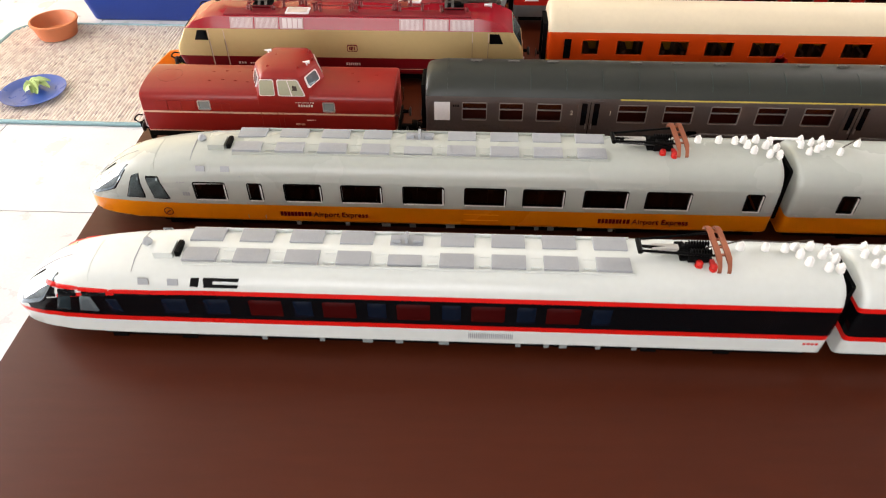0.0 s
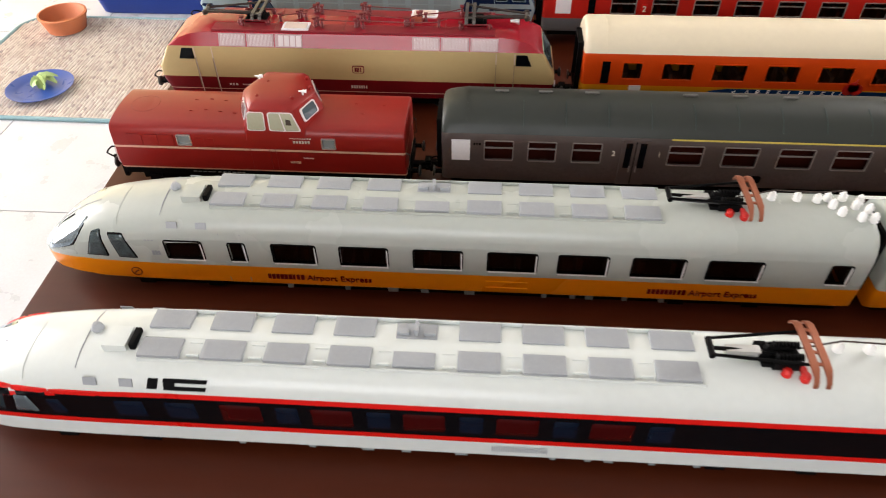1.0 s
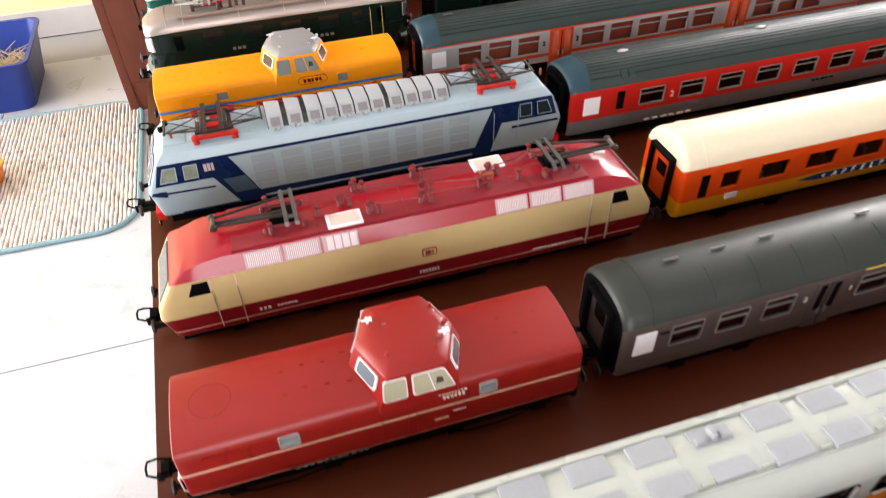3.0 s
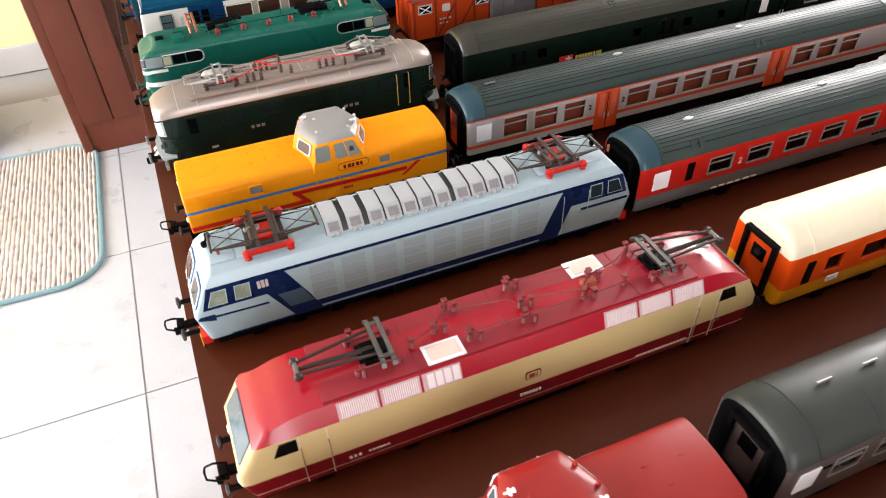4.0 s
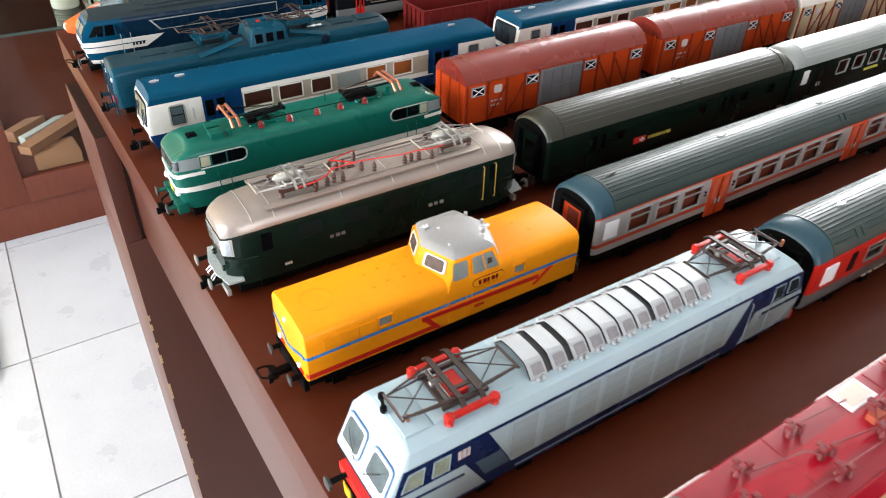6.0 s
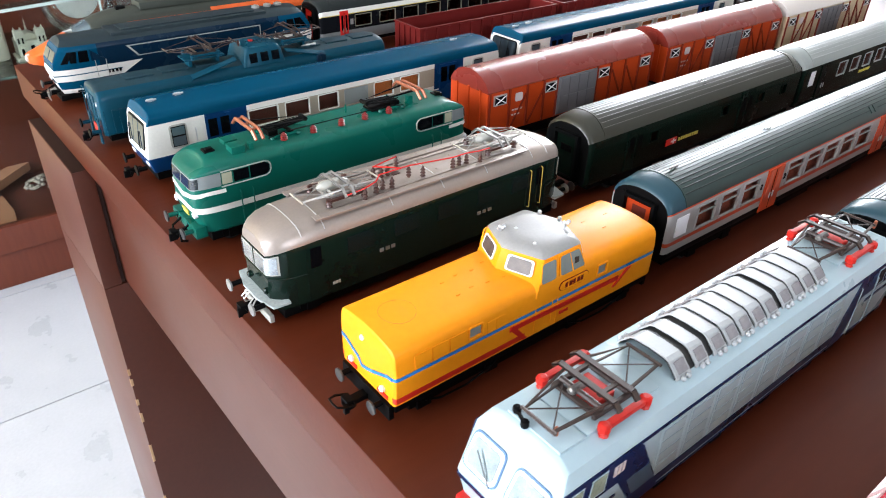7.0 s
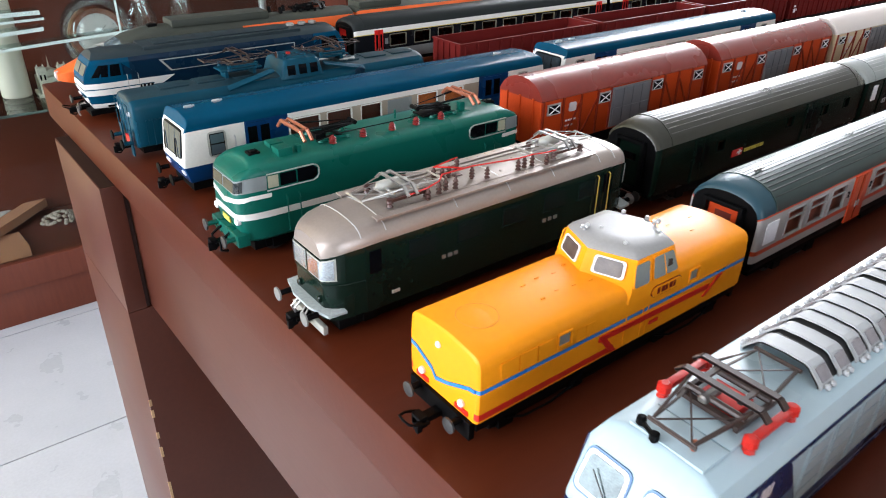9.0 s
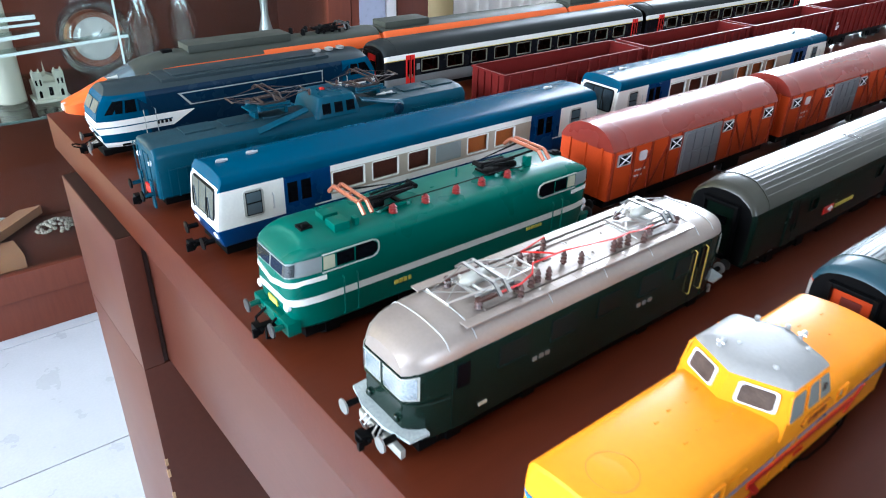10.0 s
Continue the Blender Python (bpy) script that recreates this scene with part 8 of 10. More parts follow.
def swiss():
    X0, L, y = -0.1695, 0.1660, 0.6500
    v = thing("electric_locomotive", (X0, y, TZ), "dark green electric locomotive with a silver roof and red busbar", "locomotive", TRAINS, long=0.97)
    half = [(0.0150, 0.0070), (0.0160, 0.0082), (0.0163, 0.0340), (0.0161, 0.0362), (0.0153, 0.0390), (0.0136, 0.0410), (0.0112, 0.0422), (0.0060, 0.0430), (0, 0.0433)]
    wt, ht = [(0, 0.60), (0.0015, 0.72), (0.004, 0.84), (0.008, 0.93), (0.014, 0.985), (0.02, 1)], [(0, 0.79), (0.003, 0.87), (0.008, 0.945), (0.015, 0.985), (0.022, 1)]
    sh = rounded(L, half, wt, ht)

    def paint(x, z, k):
        return ("roof", SBBROOF) if z > 0.0356 else ("body", SBBGREEN)
    xs = [0.0015, 0.003, 0.004, 0.006, 0.008, 0.011, 0.014, 0.018, 0.022]
    hull(v, 0, L, half, paint, (), (0.0356, 0.0250, 0.0330), xs + [L - a for a in xs], sh, (0, 0))
    for d in (-1, 1):
        f = (lambda a: a) if d < 0 else (lambda a: L - a)
        p = round_path(0.0072)
        fr = nose_band(v, "windscreen_frame", sh, half, f, d, [(0.0238, 0.0352)] * len(p), p, SBBGREEN, 0.0003)
        for s in (-1, 1):
            p = round_path(0.0042, 6, 1, s, 0.07)
            nose_band(fr, "windscreen", sh, half, f, d, [(0.0246, 0.0347)] * len(p), p, PALESTEEL, 0.0005)
            p = round_path(0.0036, 6, 1, s, 0.11)
            nose_band(fr, "pane", sh, half, f, d, [(0.0253, 0.0341)] * len(p), p, PALEPANE, 0.0007)
        # handrail round the nose, tread plate, lamps
        bm = bmesh.new()
        wire(bm, [sh(f(a), s * (0.0163 + 0.0008), 0.0225) for s, a in ((-1, 0.014), (-1, 0.007), (-1, 0.003), (-1, 0.0), (1, 0.0), (1, 0.003), (1, 0.007), (1, 0.014))], 0.0003)
        part("handrail", bm, SBBGREEN, v)
        tp = bmesh.new()
        vs = [(f(0.006), -0.0165), (f(-0.0015), -0.0160), (f(-0.0042), -0.0060), (f(-0.0042), 0.0060), (f(-0.0015), 0.0160), (f(0.006), 0.0165)]
        plate(tp, [(a, b, 0.0115) for a, b in (vs if d > 0 else vs[::-1])], 0.0009)
        part("tread_plate", tp, TREAD, v, smooth=0)
        for s in (-1, 1):
            part("lamp", lathe(bmesh.new(), (f(-0.0012) - (0.0015 if d > 0 else 0), s * 0.0075, 0.0150), [(0.0010, 0), (0.0014, 0.0004), (0.0014, 0.002), (0.001, 0.0026)], 10, "x"), SBBGREEN, v)
        part("lamp", lathe(bmesh.new(), (f(0.0012) - (0.0015 if d > 0 else 0), 0, 0.0355), [(0.0008, 0), (0.0012, 0.0004), (0.0012, 0.003)], 10, "x"), SBBROOF, v)
        part("plough", boxes((min(f(-0.002), f(0.0)), max(f(-0.002), f(0.0)), -0.012, 0.012, 0.002, 0.0055), bev=0.0004), PALESTEEL, v)
        buffer_pair(v, f(-0.003), d, 0.0110, 0.0105, 0.0062, 0.0027, None, BUFFERGREY)
        for q in (-0.004, -0.002, 0.002, 0.004):
            part("hose", wire(bmesh.new(), [(f(-0.003), q, 0.0110), (f(-0.006), q * 1.2, 0.0080), (f(-0.005), q * 1.1, 0.0050), (f(-0.002), q, 0.0045)], 0.0004), OLDSTEEL, v)
        pts = [(f(0.0165), 0.0240), (f(0.0215), 0.0240), (f(0.0215), 0.0330), (f(0.0165), 0.0330)]
        w = skin(v, "cab_window", pts if d < 0 else pts[::-1], half, None, BLACKGLASS, 0.0003)
        for a in (0.0150, 0.0245):
            skin(v, "door_seam", [(f(a) - 0.0001, 0.0090), (f(a) + 0.0001, 0.0090), (f(a) + 0.0001, 0.0350), (f(a) - 0.0001, 0.0350)], half, None, SBBGREEN, 0.00012)
    for x in (0.034, 0.058, 0.082, 0.106, 0.128):
        fr = field(v, "side_window", x, x + 0.013, 0.0163, 0.0245, 0.0325, SBBPANE, 0.0003)
        field(fr, "window_sill", x - 0.0003, x + 0.0123, 0.0163, 0.0240, 0.0244, SBBGREEN, 0.0006)
    bars(v, 0.050, 0.059, 0.0163, 0.0195, 0.0016, OLDSTEEL, 3, 3), bars(v, 0.106, 0.116, 0.0163, 0.0195, 0.0016, OLDSTEEL, 3, 4)
    bars(v, 0.026, 0.030, 0.0163, 0.0125, 0.0012, LETTER, 3, 6)
    for x in (L - 0.0185, L - 0.0262):
        bm = bmesh.new()
        wire(bm, [(x, -0.0163, 0.0135), (x, -0.0174, 0.0140), (x, -0.0174, 0.0330), (x, -0.0163, 0.0335)], 0.00028)
        part("handrail", bm, RAILOCHRE, v)
    # roof walkways, seams
    for s in (-1, 1):
        wk = part("walkway", boxes((0.0215, 0.1390, s * 0.0126 - 0.0019, s * 0.0126 + 0.0019, 0.0430, 0.0436), (0.0225, 0.1380, s * 0.0122 - 0.0004, s * 0.0122 + 0.0004, 0.0410, 0.0430), bev=0.0002), SBBROOF, v)
        part("walkway_edge", boxes((0.0330, 0.1275, s * 0.0088 - 0.0009, s * 0.0088 + 0.0009, 0.0425, 0.0433), bev=0.0002), SBBROOF, v)
        bm = bmesh.new()
        for i in range(22):
            box(bm, 0.024 + i * 0.0052, 0.0243 + i * 0.0052, s * 0.0126 - 0.0014, s * 0.0126 + 0.0014, 0.0435, 0.0437)
        part("tread", bm, SBBROOF, wk, smooth=0)
    for x in (0.014, 0.0245, 0.0580, 0.0860, 0.1120, L - 0.0245, L - 0.014):
        bm = bmesh.new()
        pts = [(-a, b) for a, b in half if b > 0.0365] + [(a, b) for a, b in reversed(half) if b > 0.0365 and a > 0]
        wire(bm, [(lambda p: (p[0], p[1], p[2] + 0.0001))(sh(x, a, b)) for a, b in pts], 0.00025, 4)
        part("roof_seam", bm, SILVER, v)
    RB = [(0.0469, -0.0110), (0.0541, -0.0085), (0.0582, -0.0075), (0.0624, -0.0085), (0.0612, 0.0040), (0.0640, 0.0020), (0.0675, 0.0020), (0.0758, 0.0070), (0.0747, -0.0040), (0.0799, -0.0075), (0.0964, -0.0085), (0.1005, -0.0080), (0.1046, -0.0085), (0.1108, -0.0110)]
    for a, b in RB:
        z = lerp([(0, 0.0431), (0.006, 0.0428), (0.0112, 0.0420)], abs(b))
        insulator(v, a, b, z, 0.0482 - z, 0.0013, UMBER)
    for pts in ([(0.0390, -0.0085, 0.0462), (0.0469, -0.0110, 0.0484), (0.0541, -0.0085, 0.0484), (0.0590, -0.0040, 0.0484), (0.0747, -0.0040, 0.0484), (0.0964, -0.0085, 0.0484), (0.1046, -0.0085, 0.0484), (0.1108, -0.0100, 0.0484), (0.1190, -0.0085, 0.0474)],
                [(0.0758, 0.0070, 0.0484), (0.0612, 0.0040, 0.0484), (0.0675, -0.0010, 0.0484), (0.0705, -0.0040, 0.0484)]):
        part("busbar", wire(bmesh.new(), pts, 0.00034), SCARLET, v)
    part("roof_hatch", boxes((0.0695, 0.0735, 0.0005, 0.0030, 0.0428, 0.0437), bev=0.0002), UMBER, v)
    for x, yy in ((0.090, -0.0045), (0.087, 0.006), (0.078, 0.0115), (0.104, 0.0035)):
        part("rivet", lathe(bmesh.new(), (x, yy, 0.0420), [(0.0007, 0), (0.0007, 0.0012), (0.0003, 0.0016)], 8), SBBROOF, v)
    for x in (0.0400, 0.1270):
        d = diamond(v, x, 0.0438, OLDSTEEL, UMBER, 0.038, 0.022, 0.0030, None, 0.00036, 0.0006)
        part("drive_cylinder", lathe(bmesh.new(), (x - 0.009, 0.001, 0.0480), [(0.0004, 0), (0.0016, 0.0012), (0.0022, 0.003), (0.0022, 0.011), (0.0014, 0.013), (0.0005, 0.015)], 12, "x"), PALESTEEL, d)
    part("underframe_beam", boxes((0.004, L - 0.004, -0.0135, 0.0135, 0.0030, 0.0070), bev=0.0003), BLACK, v)
    bogie(v, 0.034, 0.034, 0.0058, 0.0130, 2, 0.0068), bogie(v, L - 0.034, 0.034, 0.0058, 0.0130, 2, 0.0068)
    coupler(v, -0.001, -1, 0.0055, False), coupler(v, L + 0.001, 1, 0.0055, False)


RAILOCHRE = mat("ochre_handrail", (0.46, 0.30, 0.06), 0.4)
BUFFERGREY = mat("worn_buffer_steel", (0.20, 0.20, 0.19), 0.4, metal=0.3)
OLDSTEEL = mat("tarnished_silver", (0.42, 0.41, 0.39), 0.32, metal=0.7)
PALEPANE = mat("pale_windscreen", (0.46, 0.51, 0.54), 0.09, metal=0.8, vary=0.6, scale=110)
PALESTEEL = mat("pale_steel", (0.42, 0.42, 0.38), 0.4, metal=0.4)
TREAD = mat("chequer_tread", (0.34, 0.38, 0.38), 0.5, vary=0.3, scale=900)
SBBPANE = mat("dark_green_pane", (0.007, 0.013, 0.012), 0.10, spec=0.5)
UMBER = mat("umber_insulator", (0.055, 0.020, 0.014), 0.35)
swiss()


def french_green():
    X0, L, y = -0.1715, 0.1610, 0.7225
    v = thing("electric_locomotive", (X0, y, TZ), "sea green electric locomotive with white bands and copper pantographs", "locomotive", TRAINS)
    half = [(0.0148, 0.0085), (0.0160, 0.0098), (0.0164, 0.0388), (0.0161, 0.0402), (0.0151, 0.0415), (0.0130, 0.0424), (0.0080, 0.0430), (0, 0.0433)]
    wt, ht = [(0, 0.66), (0.0006, 0.74), (0.0016, 0.82), (0.004, 0.905), (0.008, 0.96), (0.013, 0.99), (0.02, 1)], [(0, 0.90), (0.002, 0.955), (0.005, 0.985), (0.010, 1)]
    base = rounded(L, half, wt, ht)

    def sh(x, y_, z):
        a, b, c = base(x, y_, z)
        back = lerp([(0.0085, 0.003), (0.016, 0.0), (0.0312, 0.0006), (0.0375, 0.0014), (0.0390, 0.0014), (0.0408, 0.0036), (0.0433, 0.0095)], z)
        e = min(x, L - x)
        k = max(0, 1 - e / 0.02)
        return (a + back * k if x < L / 2 else a - back * k, b, c)

    def paint(x, z, k):
        if 0.0192 < z < 0.0222:
            return "body", OFFWHITE
        return ("roof", GREEN) if z > 0.0394 else ("body", GREEN)
    xs = [0.001, 0.002, 0.003, 0.005, 0.007, 0.010, 0.013, 0.017, 0.021]
    hull(v, 0, L, half, paint, (), (0.0192, 0.0222, 0.0295, 0.0318, 0.0384, 0.0394), xs + [L - a for a in xs], sh, (0, 0))
    for d in (-1, 1):
        f = (lambda a: a) if d < 0 else (lambda a: L - a)

        def front(name, pts, m, t, parent=v):
            q = [Vector(sh(f(0.0), yy / 0.66, z)) for yy, z in pts]
            n = (q[1] - q[0]).cross(q[-1] - q[0])
            return part(name, plate(bmesh.new(), q if n.x * d > 0 else q[::-1], t), m, parent, smooth=0)
        p = round_path(0.0130)
        fr = nose_band(v, "windscreen_frame", sh, half, f, d, [(0.0320, 0.0384)] * len(p), p, STEELGREY, 0.0003)
        for s in (-1, 1):
            p = round_path(0.0026, 6, 1, s, 0.06)
            nose_band(fr, "windscreen", sh, half, f, d, [(0.0327, 0.0378)] * len(p), p, NOSEPANE, 0.0006)
        p = round_path(0.0150)
        nose_band(v, "nose_band", sh, half, f, d, [(0.0284 - 0.0030 * (1 - abs(q)) - (0.0006 if a < 0.004 else 0), 0.0302 - 0.0026 * (1 - abs(q)) - (0.0002 if a < 0.004 else 0)) for a, q in p], p, OFFWHITE, 0.0004)
        front("number_plate", [(-0.0035, 0.0150), (0.0035, 0.0150), (0.0035, 0.0178), (-0.0035, 0.0178)], YELTEXT, 0.0003)
        # wrap-round windscreen: panes that follow the nose
        for s in (-1, 1):
            for a0, a1, m in ((0.0135, 0.0185, CABPANE), (0.0195, 0.0268, BLACKGLASS), (0.0276, 0.0370, BLACKGLASS)):
                pts = [Vector(sh(f(a), s * yat(half, z), z)) for a, z in ((a0, 0.0325), (a1, 0.0325), (a1, 0.0379), (a0, 0.0379))]
                if a1 > 0.03:
                    pts = [Vector(sh(f(a), s * yat(half, z), z)) for a, z in ((a0, 0.0321), (a1 - 0.002, 0.0321), (a1, 0.0336), (a1, 0.0367), (a1 - 0.002, 0.0382), (a0, 0.0382))]
                n = (pts[1] - pts[0]).cross(pts[-1] - pts[0])
                if n.y * s < 0:
                    pts = pts[::-1]
                part("cab_window", plate(bmesh.new(), pts, 0.0003), m, v, smooth=0)
            bm = bmesh.new()
            pts = [sh(f(a), s * (yat(half, z) + 0.0002), z) for a, z in ((0.013, 0.0314), (0.0350, 0.0314), (0.0369, 0.0322), (0.0378, 0.0338), (0.0378, 0.0366), (0.0369, 0.0380), (0.0350, 0.0387), (0.013, 0.0387))]
            wire(bm, pts, 0.00035, 5)
            part("window_frame", bm, PALESTEEL, v)
            bm = bmesh.new()
            lathe(bm, (f(0.0005) - (0.001 if d > 0 else 0.001), s * 0.0110, 0.0185), [(0.0010, 0), (0.0017, 0.0004), (0.0017, 0.0024), (0.0010, 0.003)], 12, "x")
            part("headlight", bm, LABEL, v)
        buffer_pair(v, f(-0.0005), d, 0.0105, 0.0105, 0.0065, 0.0028, GREEN, DARKGREY)
        part("buffer_beam", boxes((min(f(-0.0015), f(0.004)), max(f(-0.0015), f(0.004)), -0.0145, 0.0145, 0.0075, 0.0130), bev=0.0006), GREEN, v)
        bm = bmesh.new()
        for q in (-0.005, 0.004):
            wire(bm, [(f(-0.001), q, 0.0115), (f(-0.006), q, 0.0085), (f(-0.006), q, 0.0040), (f(-0.003), q, 0.003)], 0.0006)
        part("hose", bm, BLACK, v)
        for a in (0.0215, 0.0275):
            bm = bmesh.new()
            wire(bm, [(f(a), -0.0164, 0.0110), (f(a), -0.0174, 0.0115), (f(a), -0.0174, 0.0270), (f(a), -0.0164, 0.0275)], 0.0003)
            part("handrail", bm, GREEN, v)
    bars(v, 0.045, 0.054, 0.0163, 0.0150, 0.0017, YELTEXT, 4, 6), bars(v, 0.118, 0.128, 0.0163, 0.0172, 0.0014, YELTEXT, 7, 7)
    for x in (0.0495, 0.0655, 0.0815, 0.0955, 0.1105):
        insulator(v, x, -0.009, 0.0422, 0.0046, 0.0019, UMBRED)
    for x, d in ((0.0590, -1), (0.1070, 1)):
        single_arm(v, x, 0.0426, d, BLACK, COPPER, GREEN, 0.0215, 0.026, 0.0078, 0.001, 1.15)
    for b in ((0.0225, 0.0290, -0.0105, -0.0035, 0.0412, 0.0460), (0.0235, 0.0300, 0.000, 0.006, 0.0412, 0.0452), (0.0315, 0.0335, -0.010, -0.007, 0.0412, 0.0458), (0.126, 0.1290, -0.005, -0.002, 0.0412, 0.0475)):
        part("roof_box", boxes(b, bev=0.0003), GREEN, v)
    # copper line along the insulators
    part("busbar", wire(bmesh.new(), [(0.0420, -0.008, 0.0450)] + [(x, -0.009, 0.0470) for x in (0.0495, 0.0655, 0.0815, 0.0955, 0.1105)] + [(0.1200, -0.008, 0.0450)], 0.00025), BLACK, v)
    for x in (0.0125, 0.146):
        part("horn", boxes((x, x + 0.005, -0.0030, 0.0020, 0.0412, 0.0440), (x + 0.001, x + 0.004, -0.0025, -0.0005, 0.0440, 0.0448), bev=0.0004), BLACK, v)
    for x in (0.062, 0.092, 0.118):
        part("lifting_eye", rod(bmesh.new(), (x, 0.004, 0.0420), (x, 0.004, 0.0475), 0.0005, 5), GREEN, v)
    part("underframe_beam", boxes((0.006, L - 0.006, -0.0135, 0.0135, 0.0040, 0.0085), bev=0.0003), BLACK, v)
    bogie(v, 0.034, 0.034, 0.006, 0.0130, 2, 0.008), bogie(v, L - 0.034, 0.034, 0.006, 0.0130, 2, 0.008)
    coupler(v, 0, -1, 0.0060, False), coupler(v, L, 1, 0.006, False)


UMBRED = mat("red_brown_insulator", (0.17, 0.015, 0.014), 0.35)
STEELGREY = mat("steel_corner_panel", (0.20, 0.22, 0.22), 0.45, metal=0.2)
french_green()


# -- goods vans --
def van(X0, y, side_m, roof_m, post_m, label):
    L = 0.1525
    v = thing("goods_van", (X0, y, TZ), label, "wagon", TRAINS)
    half = [(0.0165, 0.0150), (0.0168, 0.0158), (0.0168, 0.0410), (0.0174, 0.0416), (0.0166, 0.0435), (0.0140, 0.0470), (0.0100, 0.0500), (0.0050, 0.0517), (0, 0.0522)]

    def paint(x, z, k):
        return ("roof", roof_m) if z > 0.0411 else ("body", side_m)
    hull(v, 0, L, half, paint, (), (0.0411,), (), None, (0, 0), cap=None)
    # posts, diagonal braces, sliding door and louvres
    for s in (-1, 1):
        posts = [0.0008, 0.0165, 0.0310, 0.0452, 0.0566, 0.0940, 0.1075, 0.1220, 0.1365, 0.1503]
        for x in posts:
            box_ = boxes((x, x + 0.0014, min(s * 0.0167, s * 0.0176), max(s * 0.0167, s * 0.0176), 0.0155, 0.0412))
            part("post", box_, post_m, v)
        for x0, x1, f in ((0.0180, 0.0305, 1), (0.0325, 0.0450, 1), (0.1090, 0.1215, 0), (0.1235, 0.1360, 0)):
            c = [(x0, 0.0160 if f else 0.0365), (x0 + 0.0012, 0.0160 if f else 0.0365), (x1 + 0.0012, 0.0365 if f else 0.0160), (x1, 0.0365 if f else 0.0160)]
            pl = [(a, s * 0.0168, b) for a, b in c]
            n = (Vector(pl[1]) - Vector(pl[0])).cross(Vector(pl[-1]) - Vector(pl[0]))
            part("brace", plate(bmesh.new(), pl if n.y * s > 0 else pl[::-1], 0.0006), post_m, v, smooth=0)
        dr = part("sliding_door", boxes((0.0580, 0.0935, min(s * 0.0168, s * 0.0180), max(s * 0.0168, s * 0.0180), 0.0165, 0.0405), bev=0.0003), VANGREY, v)
        for i in range(4):
            for za, zb in ((0.0175, 0.0280), (0.0290, 0.0395)):
                part("door_panel", boxes((0.0595 + i * 0.0085, 0.0670 + i * 0.0085, min(s * 0.0180, s * 0.0184), max(s * 0.0180, s * 0.0184), za, zb)), VANGREY, dr, smooth=0)
        for x in (0.0045, 0.0465, 0.0960, 0.1385):
            lv = part("louvre", boxes((x, x + 0.0100, min(s * 0.0168, s * 0.0177), max(s * 0.0168, s * 0.0177), 0.0330, 0.0392)), SILVER, v)
            part("opening", boxes((x + 0.0007, x + 0.0093, min(s * 0.0177, s * 0.0179), max(s * 0.0177, s * 0.0179), 0.0337, 0.0385)), BLACK, lv)
            bm = bmesh.new()
            for f in (0, 1):
                za, zb = (0.0339, 0.0383) if f else (0.0383, 0.0339)
                rod(bm, (x + 0.0010, s * 0.0180, za), (x + 0.0090, s * 0.0180, zb), 0.00035, 4)
            part("cross_bar", bm, LABEL, lv)
    part("emblem", plate(bmesh.new(), [(0.0250 + a, -0.0169, 0.0350 + b) for a, b in rrect(0.0060, 0.0052, 0.0012)], 0.0003), ROOFPINK, v, smooth=0)
    bars(v, 0.0200, 0.0290, 0.0169, 0.0270, 0.0010, ROOFPINK, 4, 3), bars(v, 0.0200, 0.0270, 0.0169, 0.0240, 0.0010, ROOFPINK, 3, 4)
    for x in (-0.0004, L + 0.0004):
        for q in (-0.0105, 0.0, 0.0105):
            part("end_post", boxes((x - 0.0005, x + 0.0005, q - 0.0006, q + 0.0006, 0.0155, 0.0420)), side_m, v, smooth=0)
    part("underframe_beam", boxes((0.001, L - 0.001, -0.0145, 0.0145, 0.0105, 0.0150), (0.045, 0.105, -0.012, 0.012, 0.006, 0.0105)), BLACK, v)
    for x in (0.030, L - 0.030):
        bm = boxes((x - 0.008, x + 0.008, -0.0130, -0.0118, 0.004, 0.011), (x - 0.008, x + 0.008, 0.0118, 0.0130, 0.004, 0.011))
        b = part("axle_guard", bm, BLACK, v)
        w = SHARED["wheel0.0055"]
        for s in (-1, 1):
            put("wheel", w, b, at=(x, s * 0.0083, 0.0055), flip=s > 0)
    buffer_pair(v, 0, -1, 0.0125, 0.0100, 0.0045), buffer_pair(v, L, 1, 0.0125, 0.0100, 0.0045)
    coupler(v, 0, -1, 0.009, False), coupler(v, L, 1, 0.009, False)
    return v


WAGONDARK = mat("brown_red_framing", (0.17, 0.018, 0.006), 0.45, spec=0.2)
VANGREY = mat("galvanised_grey", (0.14, 0.135, 0.14), 0.45, metal=0.2)
VANBEIGE = mat("beige_wagon", (0.50, 0.38, 0.24), 0.5)
van(0.0040, 0.7250, WAGON, RUST, WAGONDARK, "rust red covered goods van with arched roof")
van(0.1720, 0.7250, WAGON, RUST, WAGONDARK, "rust red covered goods van with arched roof")
van(0.3310, 0.7235, VANBEIGE, mat("pale_van_roof", (0.52, 0.46, 0.42), 0.45), WAGONDARK, "beige covered goods van with a pale roof")


# -- blue and white railcar with its trailer --
EADBEIGE = mat("beige_window_band", (0.36, 0.31, 0.24), 0.4)


